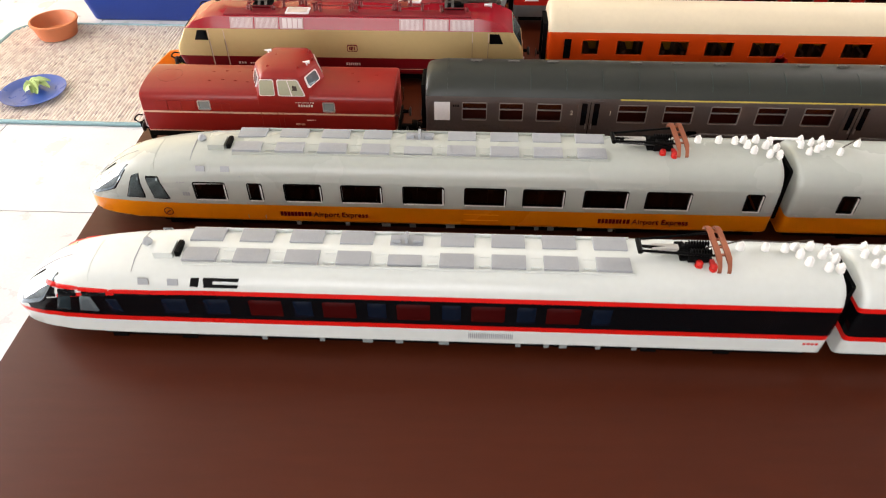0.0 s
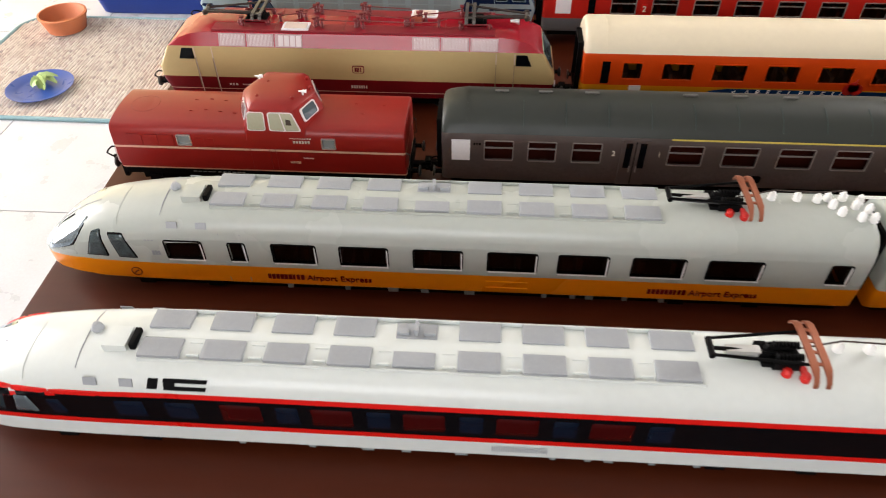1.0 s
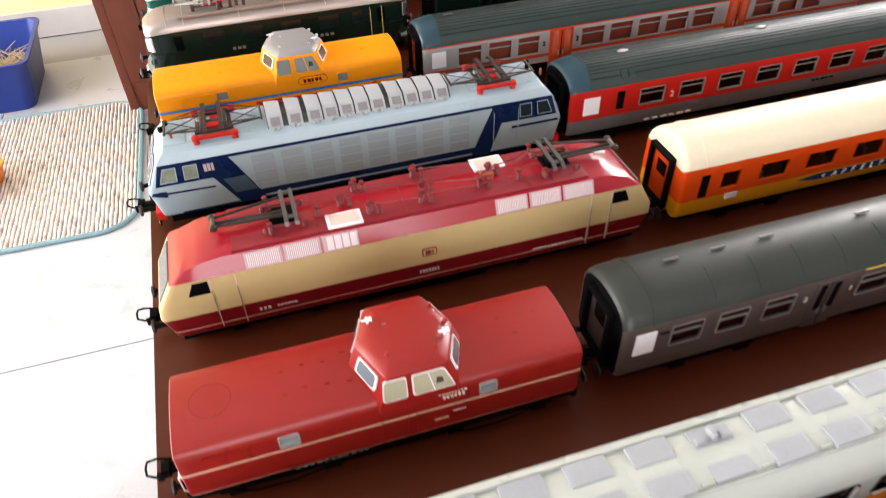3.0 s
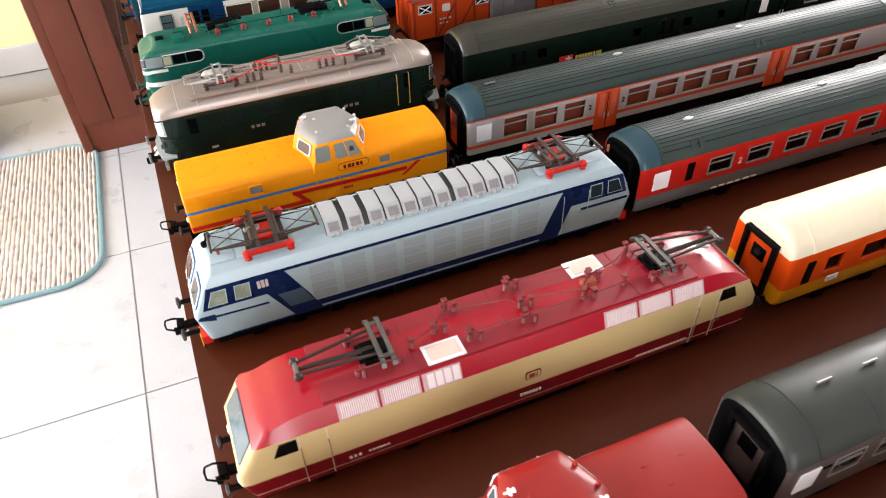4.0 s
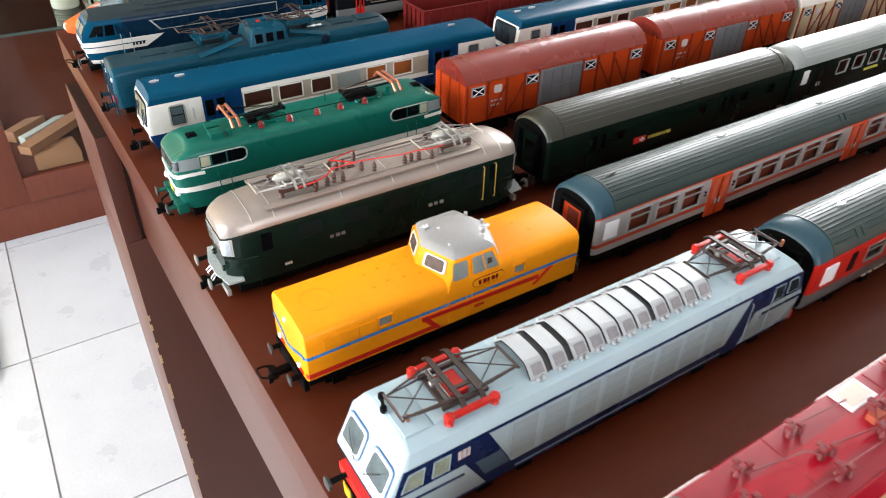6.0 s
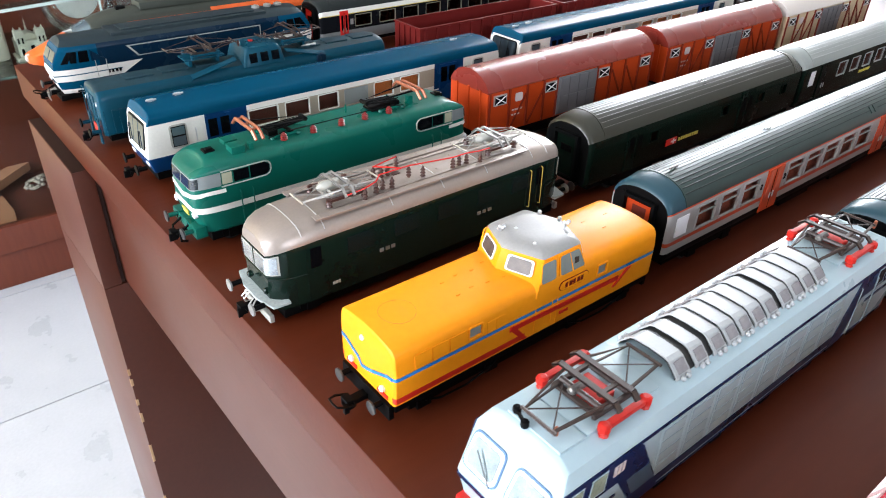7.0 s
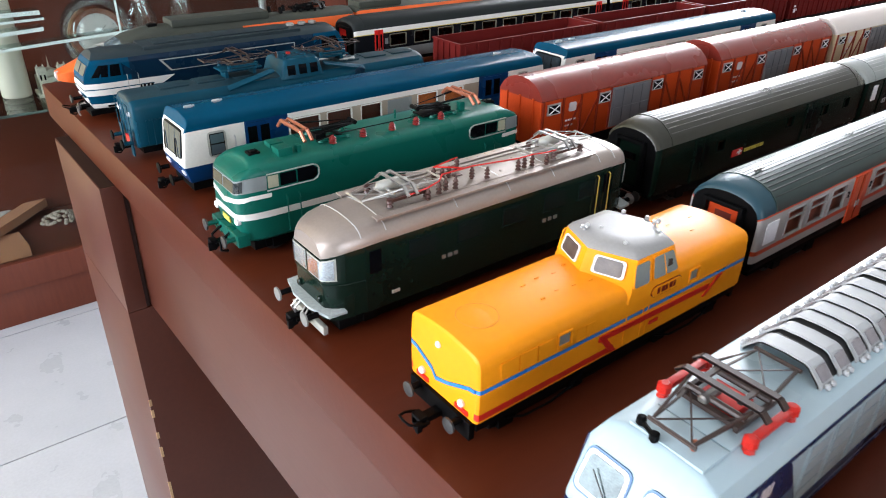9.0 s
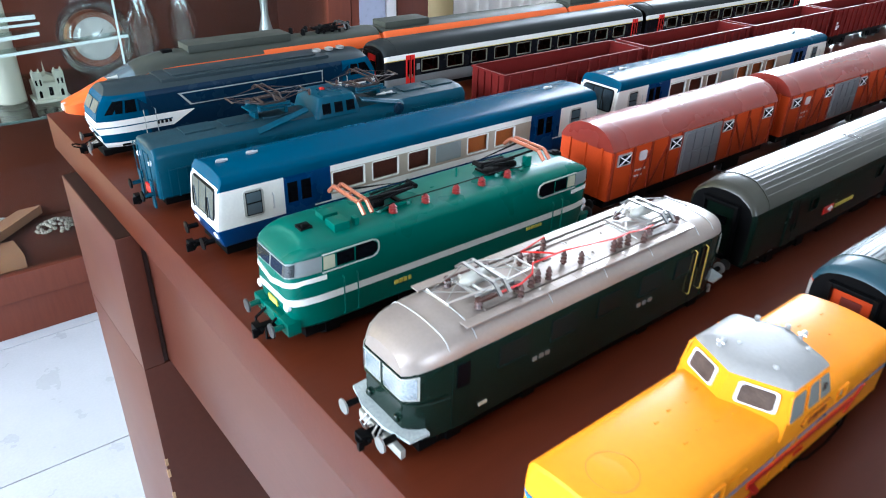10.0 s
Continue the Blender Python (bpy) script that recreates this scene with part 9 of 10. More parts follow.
def ead(X0, L, y, motor):
    v = thing("railcar", (X0, y, TZ), "blue and white regional railcar with a dark blue roof" if motor else "blue and white railcar trailer coupled behind", "railcar", TRAINS)
    half = [(0.0150, 0.0085), (0.0160, 0.0100), (0.0164, 0.0352), (0.0164, 0.0384), (0.0161, 0.0397), (0.0151, 0.0408), (0.0130, 0.0415), (0.0090, 0.0420), (0.0045, 0.0424), (0, 0.0426)]
    fx = [(0.0085, 0.0025), (0.0175, 0.0), (0.034, 0.0022), (0.0447, 0.006)]
    sh = shear_ends(L, fx, 0.01)
    doors = [(0.0335, 0.0485), (L - 0.056, L - 0.041)]

    def paint(x, z, k):
        if (x < 2e-5 or x > L - 2e-5) and 0.0175 < z < 0.0374:
            return "body", OFFWHITE
        if z > 0.0356:
            return "roof", BLUE
        if z < 0.0172:
            return "body", ROYAL
        if 0.0172 < z < 0.0180:
            return "body", OFFWHITE
        if x < 0.0335 or x > L - 0.035:
            return "body", OFFWHITE
        if 0.0335 < x < 0.058 or L - 0.060 < x < L - 0.035:
            return "body", ROYAL
        return "body", (OFFWHITE if z > 0.0325 or z < 0.0205 else EADBEIGE)
    n = int((L - 0.125) / 0.0205)
    wins = [(0.0585, 0.0775), (0.0815, 0.0980), (0.1035, 0.1180)] + [(0.1435 + i * 0.0205, 0.1590 + i * 0.0205) for i in range(n - 4)]
    holes = [(a + 0.0005, b - 0.0005, 0.0225, 0.0318) for a, b in wins]
    hull(v, 0, L, half, paint, holes, (0.0172, 0.0180, 0.0205, 0.0325, 0.0356), (0.003, 0.006, 0.0335, 0.058, L - 0.035, L - 0.060, L - 0.006), sh, (0.0006, 0.0006))
    for i, (a, b) in enumerate(wins):
        window(v, a, b, 0.0218, 0.0322, 0.0163, OFFWHITE, GLASS, r=0.0009)
    seats(v, 0.055, L - 0.055, SEATORANGE, 0.0180, 0.0115)
    field(v, "closed_window", 0.1220, 0.1390, 0.0164, 0.0222, 0.0318, GREYPANE, 0.0003)
    for a, b, m in ((0.056, 0.120, EADBROWN), (0.1415, L - 0.060, SEATORANGE)):
        for s in (-1, 1):
            part("interior_lining", boxes((a, b, s * 0.0135 - 0.0002, s * 0.0135 + 0.0002, 0.019, 0.033)), m, v)
    for a, b in doors:
        d = field(v, "door", a, b, 0.0164, 0.0095, 0.0345, ROYAL, 0.0004)
        for i in (0, 1):
            field(d, "door_window", a + 0.0015 + i * 0.0070, a + 0.0065 + i * 0.0070, 0.0168, 0.0225, 0.0325, BLACKGLASS, 0.0001)
    for a in (0.0140, L - 0.0260):
        for s in (-1, 1):
            q = [(a + 0.00425 + p, s * 0.0164, 0.0270 + r) for p, r in rrect(0.0098, 0.0134, 0.0020)]
            w = part("cab_window", plate(bmesh.new(), q if s < 0 else q[::-1], 0.0003), PALESTEEL, v, smooth=0)
        field(w, "window_seal", a + 0.0004, a + 0.0081, 0.0166, 0.0213, 0.0327, BLACK, 0.00015)
        field(w, "pane", a + 0.0008, a + 0.0077, 0.0167, 0.0218, 0.0268, SHIELD, 0.0002), field(w, "pane", a + 0.0008, a + 0.0077, 0.0167, 0.0276, 0.0322, SHIELD, 0.0002)
        bm = bmesh.new()
        wire(bm, [(a + 0.0135, -0.0164, 0.0220), (a + 0.0135, -0.0174, 0.0225), (a + 0.0135, -0.0174, 0.0290), (a + 0.0135, -0.0164, 0.0295)], 0.0004)
        part("handrail", bm, SILVER, v)
    for d in (-1, 1):
        w = end_plate(v, "front_window", d, L, fx, [(q, 0.0284 + r) for q, r in rrect(0.0262, 0.0150, 0.0024)], BLACK, 0.0004)
        for a, b in ((-0.0122, -0.0044), (-0.0036, 0.0036), (0.0044, 0.0122)):
            end_plate(w, "pane", d, L, fx, [(a, 0.0218), (b, 0.0218), (b, 0.0350), (a, 0.0350)], EADPANE, 0.0007)
        for q in (-0.0080, 0.0080):
            part("wiper", rod(bmesh.new(), ((-0.0008 if d < 0 else L + 0.0008), q, 0.0212), ((0.0008 if d < 0 else L - 0.0008), q + 0.0030, 0.0300), 0.0003, 5), BLACK, v)
        for s in (-1, 1):
            end_plate(v, "headlight", d, L, fx, [(s * 0.0115 + q, 0.0135 + r) for q, r in rrect(0.0050, 0.0022, 0.0009)], LABEL, 0.0006)
        xe = 0.0 if d < 0 else L
        buffer_pair(v, xe, d, 0.0105, 0.0100, 0.0060, 0.0030, BLACK, BLACK)
        coupler(v, xe, d, 0.0065, False)
    for x, yy in ((0.012, 0.001), (0.0275, 0.003), (L - 0.030, 0.002)):
        bm = boxes((x - 0.0018, x + 0.0018, yy - 0.0012, yy + 0.0012, 0.0420, 0.0436), bev=0.0003)
        rod(bm, (x - 0.0028, yy - 0.001, 0.0434), (x + 0.0028, yy - 0.001, 0.0434), 0.0006, 6)
        part("horn", bm, SILVER, v)
    part("underframe_beam", boxes((0.004, L - 0.004, -0.0135, 0.0135, 0.0035, 0.0083)), BLACK, v)
    bogie(v, 0.038), bogie(v, L - 0.038)


EADBROWN = mat("red_brown_lining", (0.20, 0.055, 0.035), 0.55, vary=0.25, scale=90)
ead(-0.1675, 0.2520, 0.8010, True)
ead(0.1040, 0.2830, 0.8040, False)


# -- centre-cab electric --
def centre_cab():
    X0, L, y = -0.1715, 0.2020, 0.8660
    v = thing("electric_locomotive", (X0, y, TZ), "blue centre-cab electric locomotive with folded pantographs", "locomotive", TRAINS)
    half = [(0.0140, 0.0085), (0.0150, 0.0095), (0.0152, 0.0300), (0.0146, 0.0328), (0.0120, 0.0354), (0.0080, 0.0368), (0.0040, 0.0374), (0, 0.0376)]

    def paint(x, z, k):
        return ("hood_top", B12TOP) if z > 0.0354 else ("body", B12BLUE)
    hull(v, 0, L, half, paint, (), (), (), None, (0.005, 0.005))
    lay = [(0.0340, 0.0915, 0.1220, 0.0150), (0.0428, 0.0942, 0.1197, 0.0136), (0.0452, 0.0955, 0.1185, 0.0120), (0.0461, 0.0990, 0.1150, 0.0080)]
    bm = bmesh.new()
    prev = None
    for z, a, b, h in lay:
        ring = [bm.verts.new(((a + b) / 2 + p, q, z)) for p, q in rrect(b - a, 2 * h, 0.003, 3)]
        if prev:
            for q in range(len(ring)):
                bm.faces.new((prev[q], prev[(q + 1) % len(ring)], ring[(q + 1) % len(ring)], ring[q]))
        prev = ring
    bm.faces.new(prev)
    part("cab", bm, B12BLUE, v)
    for a in (0.0962, 0.1040, 0.1118):
        for s in (-1, 1):
            c = [(a, s * 0.01475, 0.0362), (a + 0.0052, s * 0.01475, 0.0362), (a + 0.0052, s * 0.0138, 0.0420), (a, s * 0.0138, 0.0420)]
            part("cab_window", plate(bmesh.new(), c if s < 0 else c[::-1], 0.0003), BLACKGLASS, v, smooth=0)
    # sloped fairings before and behind the cab, side ledges
    for d in (-1, 1):
        xa = 0.0870 if d < 0 else 0.1220
        for s in (-1, 1):
            bm = bmesh.new()
            pts = [(xa, s * 0.0152, 0.0400), (xa + d * 0.030, s * 0.0152, 0.0325), (xa + d * 0.030, s * 0.0122, 0.0346), (xa, s * 0.0118, 0.0412)]
            n = (Vector(pts[1]) - Vector(pts[0])).cross(Vector(pts[-1]) - Vector(pts[0]))
            plate(bm, pts if n.z > 0 else pts[::-1], 0.0006)
            part("fairing", bm, B12BLUE, v, smooth=0)
    bm = bmesh.new()
    lathe(bm, (0.1480, -0.0158, 0.0310), [(0.0032, 0), (0.0038, 0.0006), (0.0038, 0.0012)], 18, "y")
    part("fan_cover", bm, B67BLUE, v)
    for x in (0.0700, 0.1320):
        diamond(v, x, 0.0430, PANTO, B12BLUE, 0.044, 0.030, 0.0058)
        part("pantograph_deck", boxes((x - 0.013, x + 0.013, -0.0065, 0.0065, 0.0418, 0.0428), (x - 0.010, x - 0.008, -0.004, 0.004, 0.037, 0.0418), (x + 0.008, x + 0.010, -0.004, 0.004, 0.037, 0.0418), bev=0.0003), B12BLUE, v)
    for x, yy in ((0.094, -0.004), (0.116, 0.003)):
        insulator(v, x, yy, 0.0462, 0.0032, 0.0011, UMBER)
    part("roof_box", boxes((0.1030, 0.1055, -0.001, 0.0015, 0.0458, 0.0472), bev=0.0004), FSRED, v)
    for x in (0.138, 0.143):
        part("horn", lathe(bmesh.new(), (x, -0.006, 0.0390), [(0.0004, 0), (0.0006, 0.003), (0.0012, 0.006)], 10, "x"), OLDSTEEL, v)
    rails = []
    for s in (-1, 1):
        rails += [([(0.006, s * 0.0158, 0.0240), (0.080, s * 0.0158, 0.0240)], 0.0003), ([(0.125, s * 0.0158, 0.0240), (0.196, s * 0.0158, 0.0240)], 0.0003)]
        rails.append(([(-0.0016, s * 0.0040, 0.0150), (-0.0016, s * 0.0040, 0.0330), (-0.0016, s * 0.0120, 0.0330), (-0.0016, s * 0.0120, 0.0150)], 0.0003))
    rails += [([(0.006 + i * 0.0092, -0.0158, 0.0240), (0.006 + i * 0.0092, -0.0158, 0.0098)], 0.00022) for i in range(9)]
    rails += [([(x, -0.0152, 0.0090), (x, -0.0165, 0.0095), (x, -0.0165, 0.0240), (x, -0.0152, 0.0245)], 0.0003) for x in (0.0012, 0.0100, 0.0180)]
    for pts, r in rails:
        part("handrail", wire(bmesh.new(), pts, r), B12BLUE, v)
    for x in (0.020, 0.042, 0.064, 0.136, 0.158, 0.180):
        part("hood_hatch", boxes((x, x + 0.017, -0.0060, 0.0060, 0.0368, 0.0380), bev=0.0003), B12TOP, v)
        for s in (-1, 1):
            part("side_louvre", boxes(*[(x + q * 0.0022, x + 0.0014 + q * 0.0022, min(s * 0.0150, s * 0.0155), max(s * 0.0150, s * 0.0155), 0.0262, 0.0295) for q in range(7)]), B12BLUE, v, smooth=0)
    for yy in (-0.009, 0.009):
        part("headlight", lathe(bmesh.new(), (-0.0012, yy, 0.0270), [(0.0010, 0), (0.0015, 0.0004), (0.0015, 0.002)], 12, "x"), LABEL, v)
        part("front_ladder", boxes((-0.002, -0.0012, yy - 0.002, yy + 0.002, 0.003, 0.018)), B12BLUE, v)
    part("buffer_beam", boxes((-0.0015, 0.002, -0.0060, 0.0030, 0.0085, 0.0130), bev=0.0003), SCARLET, v), part("buffer_beam", boxes((L - 0.002, L + 0.0015, -0.0140, 0.0140, 0.0085, 0.0140), bev=0.0003), SCARLET, v)
    part("underframe_beam", boxes((0.003, L - 0.003, -0.0130, 0.0130, 0.0045, 0.0086)), BLACK, v)
    bogie(v, 0.046, 0.036, 0.006, 0.0125, 3, 0.008), bogie(v, L - 0.046, 0.036, 0.006, 0.0125, 3, 0.008)
    buffer_pair(v, -0.001, -1, 0.0110, 0.0100, 0.0070, 0.0028, B12BLUE, BLACK), buffer_pair(v, L + 0.001, 1, 0.0110)
    coupler(v, 0, -1, 0.0065, False), coupler(v, L, 1, 0.0065, False)


B12TOP = mat("dusty_grey_blue_hood", (0.011, 0.034, 0.046), 0.42, scale=30, vary=0.25, spec=0.2)
centre_cab()


def gondola(X0, y):
    L = 0.1450
    v = thing("open_wagon", (X0, y, TZ), "empty ox-blood red open goods wagon with ribbed sides", "wagon", TRAINS)
    zb, zt, hw = 0.0140, 0.0400, 0.0162
    part("side_wall", boxes((0, L, -hw, -hw + 0.0008, zb, zt), bev=0.0002), OXBLOOD, v), part("side_wall", boxes((0, L, hw - 0.0008, hw, zb, zt), bev=0.0002), OXBLOOD, v)
    part("end_wall", boxes((0, 0.0008, -hw + 0.0009, hw - 0.0009, zb, zt)), OXBLOOD, v), part("end_wall", boxes((L - 0.0008, L, -hw + 0.0009, hw - 0.0009, zb, zt)), OXBLOOD, v)
    part("wagon_floor", boxes((0.0009, L - 0.0009, -hw + 0.0009, hw - 0.0009, zb, zb + 0.002)), OXBLOOD, v)
    part("rim", boxes((-0.0006, L + 0.0006, -hw - 0.0007, -hw + 0.0010, zt, zt + 0.0012), (-0.0006, L + 0.0006, hw - 0.0010, hw + 0.0007, zt, zt + 0.0012), (-0.0006, 0.0011, -hw + 0.001, hw - 0.001, zt, zt + 0.0012), (L - 0.0011, L + 0.0006, -hw + 0.001, hw - 0.001, zt, zt + 0.0012)), OXBLOOD, v)
    for s in (-1, 1):
        for i in range(13):
            x = 0.004 + i * (L - 0.0105) / 12
            part("post", boxes((x, x + 0.0022, min(s * hw, s * (hw + 0.0013)), max(s * hw, s * (hw + 0.0013)), zb, zt), bev=0.0002), OXBLOOD, v)
    for xe, d in ((0, -1), (L, 1)):
        bm = bmesh.new()
        for q in (-0.0105, -0.0035, 0.0035, 0.0105):
            box(bm, min(xe, xe + d * 0.001), max(xe, xe + d * 0.001), q - 0.0009, q + 0.0009, zb, zt)
        part("end_post", bm, OXBLOOD, v, smooth=0)
    field(v, "inscription", 0.0085, 0.0125, hw + 0.0001, 0.0200, 0.0240, LABEL, 0.0003), field(v, "inscription", 0.0145, 0.0175, hw + 0.0001, 0.0215, 0.0240, LABEL, 0.0003), field(v, "inscription", 0.0085, 0.0115, hw + 0.0001, 0.0255, 0.0275, LABEL, 0.0003)
    part("underframe_beam", boxes((0.002, L - 0.002, -0.0135, 0.0135, 0.0095, 0.0139)), BLACK, v)
    bogie(v, 0.030, 0.021), bogie(v, L - 0.030, 0.021)
    buffer_pair(v, 0, -1, 0.0115, 0.0098, 0.0045), buffer_pair(v, L, 1, 0.0115, 0.0098, 0.0045)
    coupler(v, 0, -1, 0.008, False), coupler(v, L, 1, 0.008, False)
    return v


g0 = gondola(0.0562, 0.8595)
for i in range(1, 6):
    copy_thing(g0, pose(0.0562 + i * 0.1530, 0.8595, TZ))


# -- wedge-nosed diesel and its coaches --
def wedge_diesel():
    X0, L, y = -0.1760, 0.1960, 0.9560
    v = thing("diesel_locomotive", (X0, y, TZ), "dark blue diesel locomotive with a white nose band", "locomotive", TRAINS)
    half = [(0.0148, 0.0080), (0.0160, 0.0095), (0.0163, 0.0370), (0.0150, 0.0392), (0.0125, 0.0412), (0.0090, 0.0426), (0.0040, 0.0432), (0, 0.0434)]
    fx = [(0.008, 0.004), (0.020, 0.0), (0.0285, 0.0012), (0.0375, 0.0060), (0.0434, 0.0105)]
    sh0 = shear_ends(L, fx, 0.022)
    wt = [(0, 0.78), (0.004, 0.88), (0.010, 0.96), (0.018, 1)]

    def sh(x, y_, z):
        a, b, c = sh0(x, y_, z)
        return (a, b * lerp(wt, min(x, L - x)), c)

    def paint(x, z, k):
        if z > 0.0392:
            return "roof", B67ROOF
        if z < 0.0112:
            return "body", OFFWHITE
        if 0.0165 < z < 0.0245 and (x < 0.044 or x > L - 0.044):
            return "body", (BLUE if 0.0203 < z < 0.0210 else OFFWHITE)
        return "body", (BLUE if x < 0.030 or x > L - 0.030 else B67BLUE)
    xs = [0.003, 0.006, 0.010, 0.014, 0.018, 0.022, 0.030, 0.044]
    hull(v, 0, L, half, paint, (), (0.0112, 0.0165, 0.0203, 0.0210, 0.0245, 0.0285, 0.0360, 0.0392), xs + [L - a for a in xs], sh, (0, 0))
    for d in (-1, 1):
        f = (lambda a: a) if d < 0 else (lambda a: L - a)
        for s in (-1, 1):
            end_plate(v, "windscreen", d, L, fx, [(s * 0.0010, 0.0296), (s * 0.0118, 0.0296), (s * 0.0114, 0.0358), (s * 0.0010, 0.0358)], EADPANE, 0.0006)
            pts = [Vector(sh(f(a), s * yat(half, z), z)) for a, z in ((0.0045, 0.0285), (0.0150, 0.0285), (0.0150, 0.0360), (0.0075, 0.0360))]
            n = (pts[1] - pts[0]).cross(pts[-1] - pts[0])
            part("cab_window", plate(bmesh.new(), pts if n.y * s > 0 else pts[::-1], 0.0003), BLACKGLASS, v, smooth=0)
            pts = [Vector(sh(f(a), s * yat(half, z), z)) for a, z in ((0.0165, 0.0285), (0.0235, 0.0285), (0.0235, 0.0360), (0.0165, 0.0360))]
            n = (pts[1] - pts[0]).cross(pts[-1] - pts[0])
            part("cab_window", plate(bmesh.new(), pts if n.y * s > 0 else pts[::-1], 0.0003), BLACKGLASS, v, smooth=0)
            pts = [Vector(sh(f(a), s * yat(half, z), z)) for a, z in ((0.0250, 0.0285), (0.0340, 0.0285), (0.0250, 0.0360))]
            n = (pts[1] - pts[0]).cross(pts[-1] - pts[0])
            part("quarter_panel", plate(bmesh.new(), pts if n.y * s > 0 else pts[::-1], 0.0003), B67BLUE, v, smooth=0)
            end_plate(v, "headlight", d, L, fx, [(s * 0.0100 + q, 0.0140 + r) for q, r in rrect(0.0048, 0.0024, 0.001)], LABEL, 0.0008)
        for a in (0.0270, 0.0340):
            for s in (-1, 1):
                part("handrail", wire(bmesh.new(), [(f(a), s * 0.0163, 0.0090), (f(a), s * 0.0173, 0.0095), (f(a), s * 0.0173, 0.0280), (f(a), s * 0.0163, 0.0285)], 0.00025), PALESTEEL, v)
        buffer_pair(v, f(0.002), d, 0.0105, 0.0105, 0.0075, 0.0028, BLACK, DARKGREY)
        for q in (-0.005, -0.002, 0.003):
            part("hose", wire(bmesh.new(), [(f(0.001), q, 0.0105), (f(-0.005), q, 0.0080), (f(-0.004), q, 0.0030)], 0.0005), BLACK if q > 0 else OLDSTEEL, v)
        part("buffer_beam", boxes((min(f(0.001), f(0.006)), max(f(0.001), f(0.006)), -0.0145, 0.0145, 0.0040, 0.0078), bev=0.0004), BLACK, v)
    # white wedge and framed dark panel along the side
    skin(v, "wedge", [(0.044, 0.0166), (0.0585, 0.0244), (0.044, 0.0244)], half, None, OFFWHITE, 0.0003)
    fr = skin(v, "panel_frame", [(0.0560, 0.0270), (0.1500, 0.0270), (0.1500, 0.0352), (0.0490, 0.0352)], half, None, PALESTEEL, 0.0003)
    skin(fr, "dark_panel", [(0.0570, 0.0277), (0.1490, 0.0277), (0.1490, 0.0345), (0.0512, 0.0345)], half, None, B67BLUE, 0.0005)
    bars(v, 0.0340, 0.0440, 0.0163, 0.0186, 0.0020, BLACK, 4, 4)
    for x in (0.012, 0.020, 0.030):
        field(v, "vent_slot", x, x + 0.005, 0.0155, 0.0088, 0.0100, BLACK, 0.0006)
    r = part("roof_deck", boxes((0.042, 0.158, -0.0118, 0.0118, 0.0405, 0.0436), (0.050, 0.150, -0.0080, 0.0080, 0.0436, 0.0446), bev=0.0008), B67ROOF, v)
    bm = bmesh.new()
    for x in (0.155, 0.165, 0.174):
        lathe(bm, (x, 0.0, 0.0440), [(0.003, 0), (0.003, 0.0016), (0.0015, 0.0022)], 14)
    part("exhaust", bm, OLDSTEEL, v)
    part("horn", lathe(bmesh.new(), (0.015, 0.003, 0.0452), [(0.0005, 0), (0.0007, 0.003), (0.0014, 0.006)], 8, "x"), PALESTEEL, v)
    part("underframe_beam", boxes((0.005, L - 0.005, -0.0135, 0.0135, 0.0040, 0.0078), (0.070, 0.126, -0.0138, 0.0138, 0.003, 0.0045)), BLACK, v)
    bogie(v, 0.040, 0.030, 0.0058, 0.0130, 2, 0.0075), bogie(v, L - 0.040, 0.030, 0.0058, 0.0130, 2, 0.0075)
    coupler(v, 0.001, -1, 0.0065), coupler(v, L, 1, 0.0065, False)


wedge_diesel()
CORGREY = mat("light_grey_coach_side", (0.19, 0.20, 0.20), 0.4, spec=0.2)
CORBLACK = mat("anthracite_band", (0.006, 0.007, 0.009), 0.25, spec=0.15)
CORFRAME = mat("dull_brass_frame", (0.16, 0.15, 0.11), 0.4)
CORROOF = mat("anthracite_roof", (0.020, 0.023, 0.023), 0.36, spec=0.05)
for X in (0.0265, 0.3345):
    c = coach(X, 0.9560, 0.302, "grey and anthracite coach with a white roof edge and red doors", lambda x, z: OFFWHITE if z > 0.0332 else YELLOWLINE if z > 0.0326 else (CORBLACK if z > 0.0195 else CORGREY), CORROOF,
          [(0.0330 + i * 0.0250, 0.0500 + i * 0.0250) for i in range(10)], CORFRAME, SEATDARK, doors=((0.0185, 0.0265), (0.2850, 0.2930)), door_m=SCARLET, zcuts=(0.0195, 0.0326, 0.0332), zg=0.0368, zt=0.0460, wz=(0.0215, 0.0315), glass_m=DKGLASS)
    field(c, "number_field", 0.0285, 0.0315, 0.0163, 0.0240, 0.0285, CORGREY, 0.0002, False)


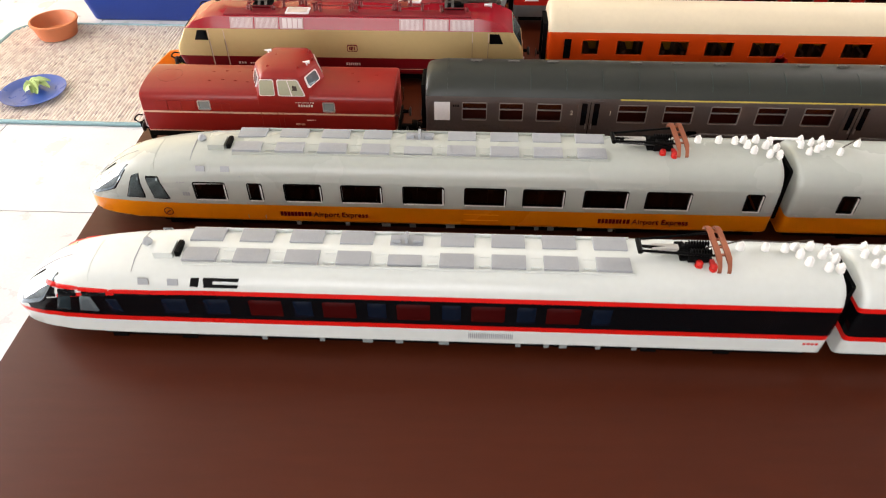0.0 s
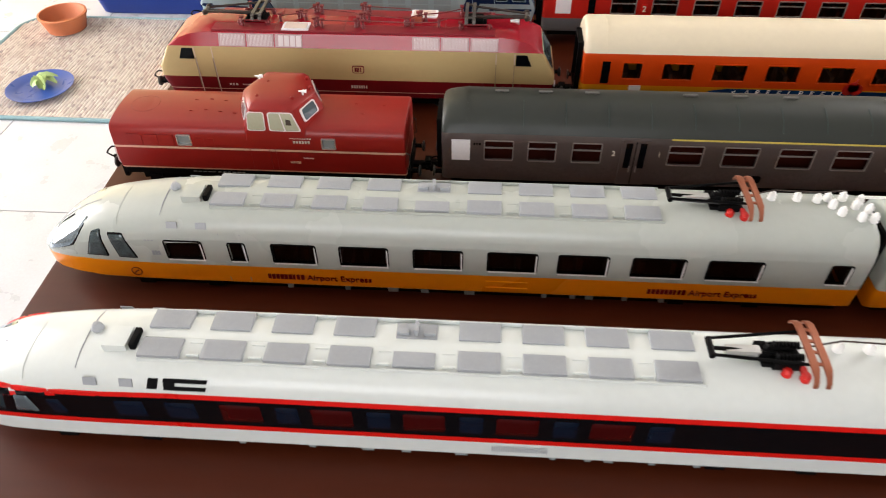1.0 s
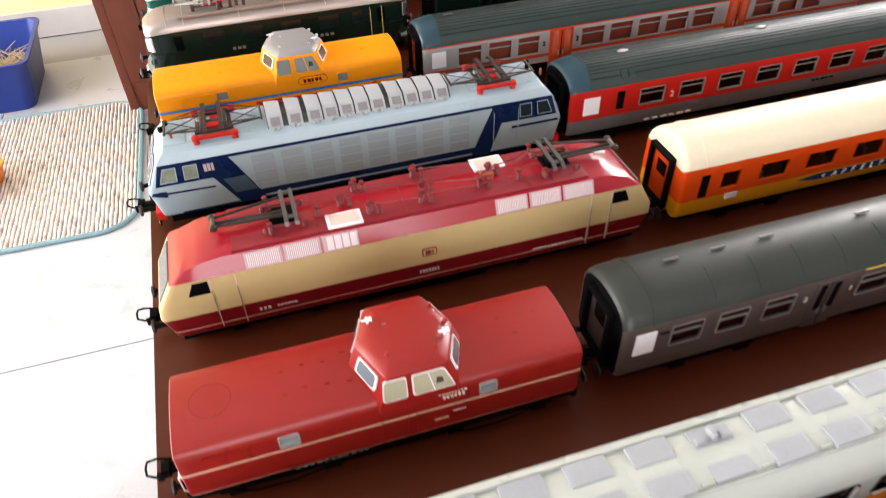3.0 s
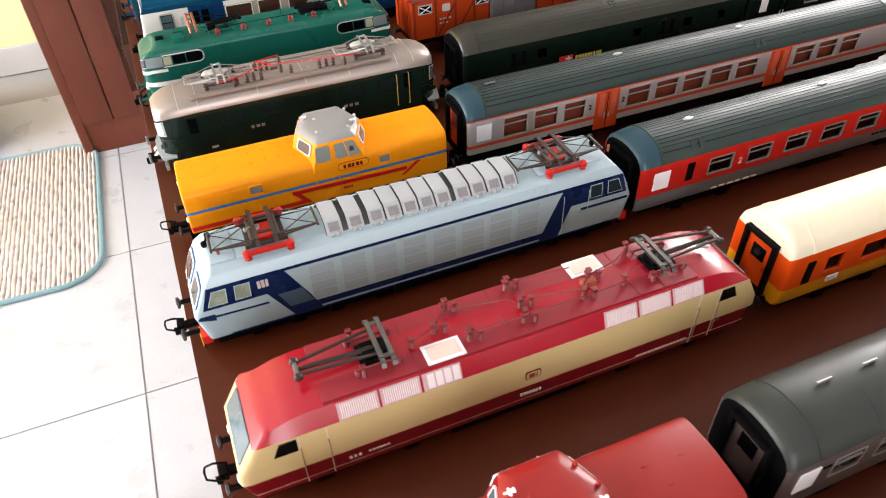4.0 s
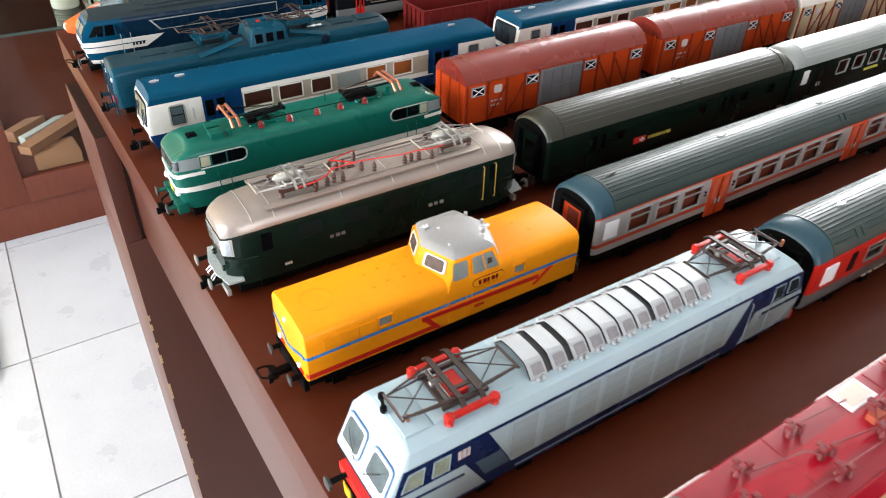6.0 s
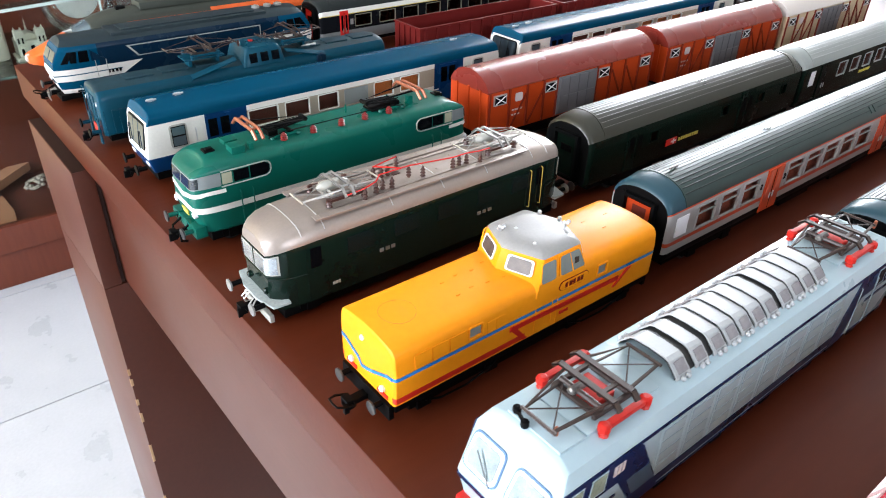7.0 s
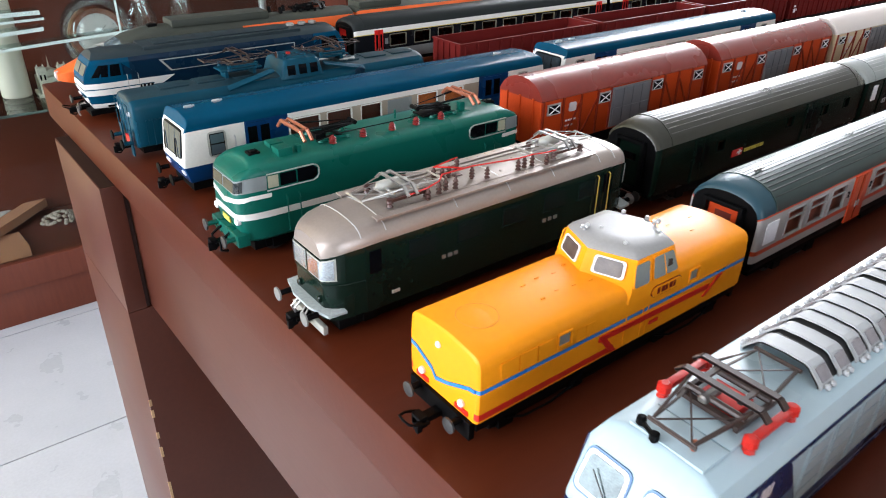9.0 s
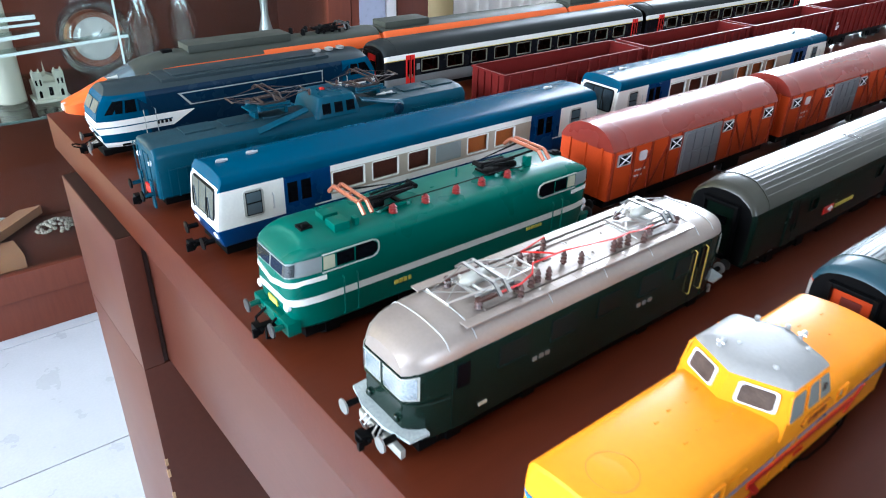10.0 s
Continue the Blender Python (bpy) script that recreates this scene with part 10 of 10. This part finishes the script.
# -- orange high-speed train --
def high_speed():
    X0, L, y = -0.1780, 0.2450, 1.0200
    v = thing("high_speed_train", (X0, y, TZ), "orange and grey high-speed power car with a sloping nose", "train", TRAINS)
    half = [(0.0135, 0.0070), (0.0152, 0.0090), (0.0158, 0.0300), (0.0150, 0.0345), (0.0120, 0.0390), (0.0075, 0.0415), (0, 0.0425)]
    H = [(0, 0.02), (0.006, 0.10), (0.014, 0.22), (0.026, 0.42), (0.040, 0.66), (0.052, 0.86), (0.065, 0.97), (0.075, 1)]
    W = [(0, 0.35), (0.003, 0.55), (0.010, 0.74), (0.022, 0.88), (0.040, 0.97), (0.055, 1)]

    def sh(x, y_, z):
        return (x, y_ * lerp(W, x), 0.016 + (z - 0.016) * lerp(H, x) if z > 0.016 else 0.016 - (0.016 - z) * lerp([(0, 0.5), (0.02, 1)], x))

    def paint(x, z, k):
        if 0.030 < x < 0.046 and z > 0.0345:
            return "windscreen", SHIELD
        if x > 0.048 and z > (0.0345 if x < 0.140 else 0.0370):
            return "roof", TGVGREY
        if x > 0.075 and 0.0215 < z < 0.0285:
            return "body", TGVGREY
        return "body", TGVORANGE
    hull(v, 0, L, half, paint, (), (0.0215, 0.0285, 0.0370), [0.140, 0.003, 0.006, 0.010, 0.014, 0.018, 0.022, 0.026, 0.030, 0.035, 0.040, 0.046, 0.052, 0.058, 0.065, 0.075], sh, (0, 0.003))
    part("roof_hump", boxes((0.085, 0.165, -0.0105, 0.0105, 0.0405, 0.0462), bev=0.0016), TGVGREY, v)
    part("roof_vent", boxes((0.069, 0.076, -0.004, 0.001, 0.0415, 0.0438), bev=0.0004), BLACK, v)
    for i in range(9):
        part("insulator", lathe(bmesh.new(), (0.172 + i * 0.0065, 0.004 * (-1) ** i, 0.0418), [(0.0014, 0), (0.0020, 0.0012), (0.0014, 0.0030), (0.0018, 0.0042), (0.0008, 0.0052)], 9), BLACK, v)
    single_arm(v, 0.196, 0.0420, 1, BLACK, DARKGREY, BLACK, 0.018, 0.020, 0.0045)
    for s in (-1, 1):
        skin(v, "headlight", [(0.0100, 0.0170), (0.0150, 0.0172), (0.0150, 0.0195), (0.0110, 0.0190)], half, sh, YELTEXT2, 0.0004, s < 0)
    part("nose_cap", lathe(bmesh.new(), (-0.0012, 0, 0.0145), [(0.0008, 0), (0.0026, 0.0006), (0.0032, 0.003)], 12, "x"), ROOFPINK, v)
    bogie(v, 0.055), bogie(v, L - 0.045)
    part("underframe_beam", boxes((0.012, L - 0.003, -0.012, 0.012, 0.0035, 0.0071)), BLACK, v)
    for X, Ln in ((0.0700, 0.222), (0.2950, 0.222)):
        t = thing("high_speed_trailer", (X, y, TZ), "orange and grey high-speed trailer car coupled behind", "train", TRAINS)
        hp = [(0.0135, 0.0070), (0.0152, 0.0090), (0.0158, 0.0300), (0.0150, 0.0345), (0.0120, 0.0385), (0.0075, 0.0405), (0, 0.0412)]
        hull(t, 0, Ln, hp, lambda x, z, k: ("roof", TGVGREY) if z > 0.0385 else ("body", TGVGREY if 0.0215 < z < 0.0285 else TGVORANGE), (), (0.0215, 0.0285), (), None, (0.004, 0.004))
        part("roof_fairing", boxes((0.004, 0.050, -0.010, 0.010, 0.0395, 0.0452), bev=0.0018), TGVGREY, t)
        for i in range(8):
            field(t, "window", 0.030 + i * 0.0225, 0.045 + i * 0.0225, 0.0157, 0.0222, 0.0280, BLACKGLASS, 0.0003)
        bogie(t, 0.02), bogie(t, Ln - 0.02)
        part("underframe_beam", boxes((0.003, Ln - 0.003, -0.012, 0.012, 0.0035, 0.0071)), BLACK, t)


high_speed()
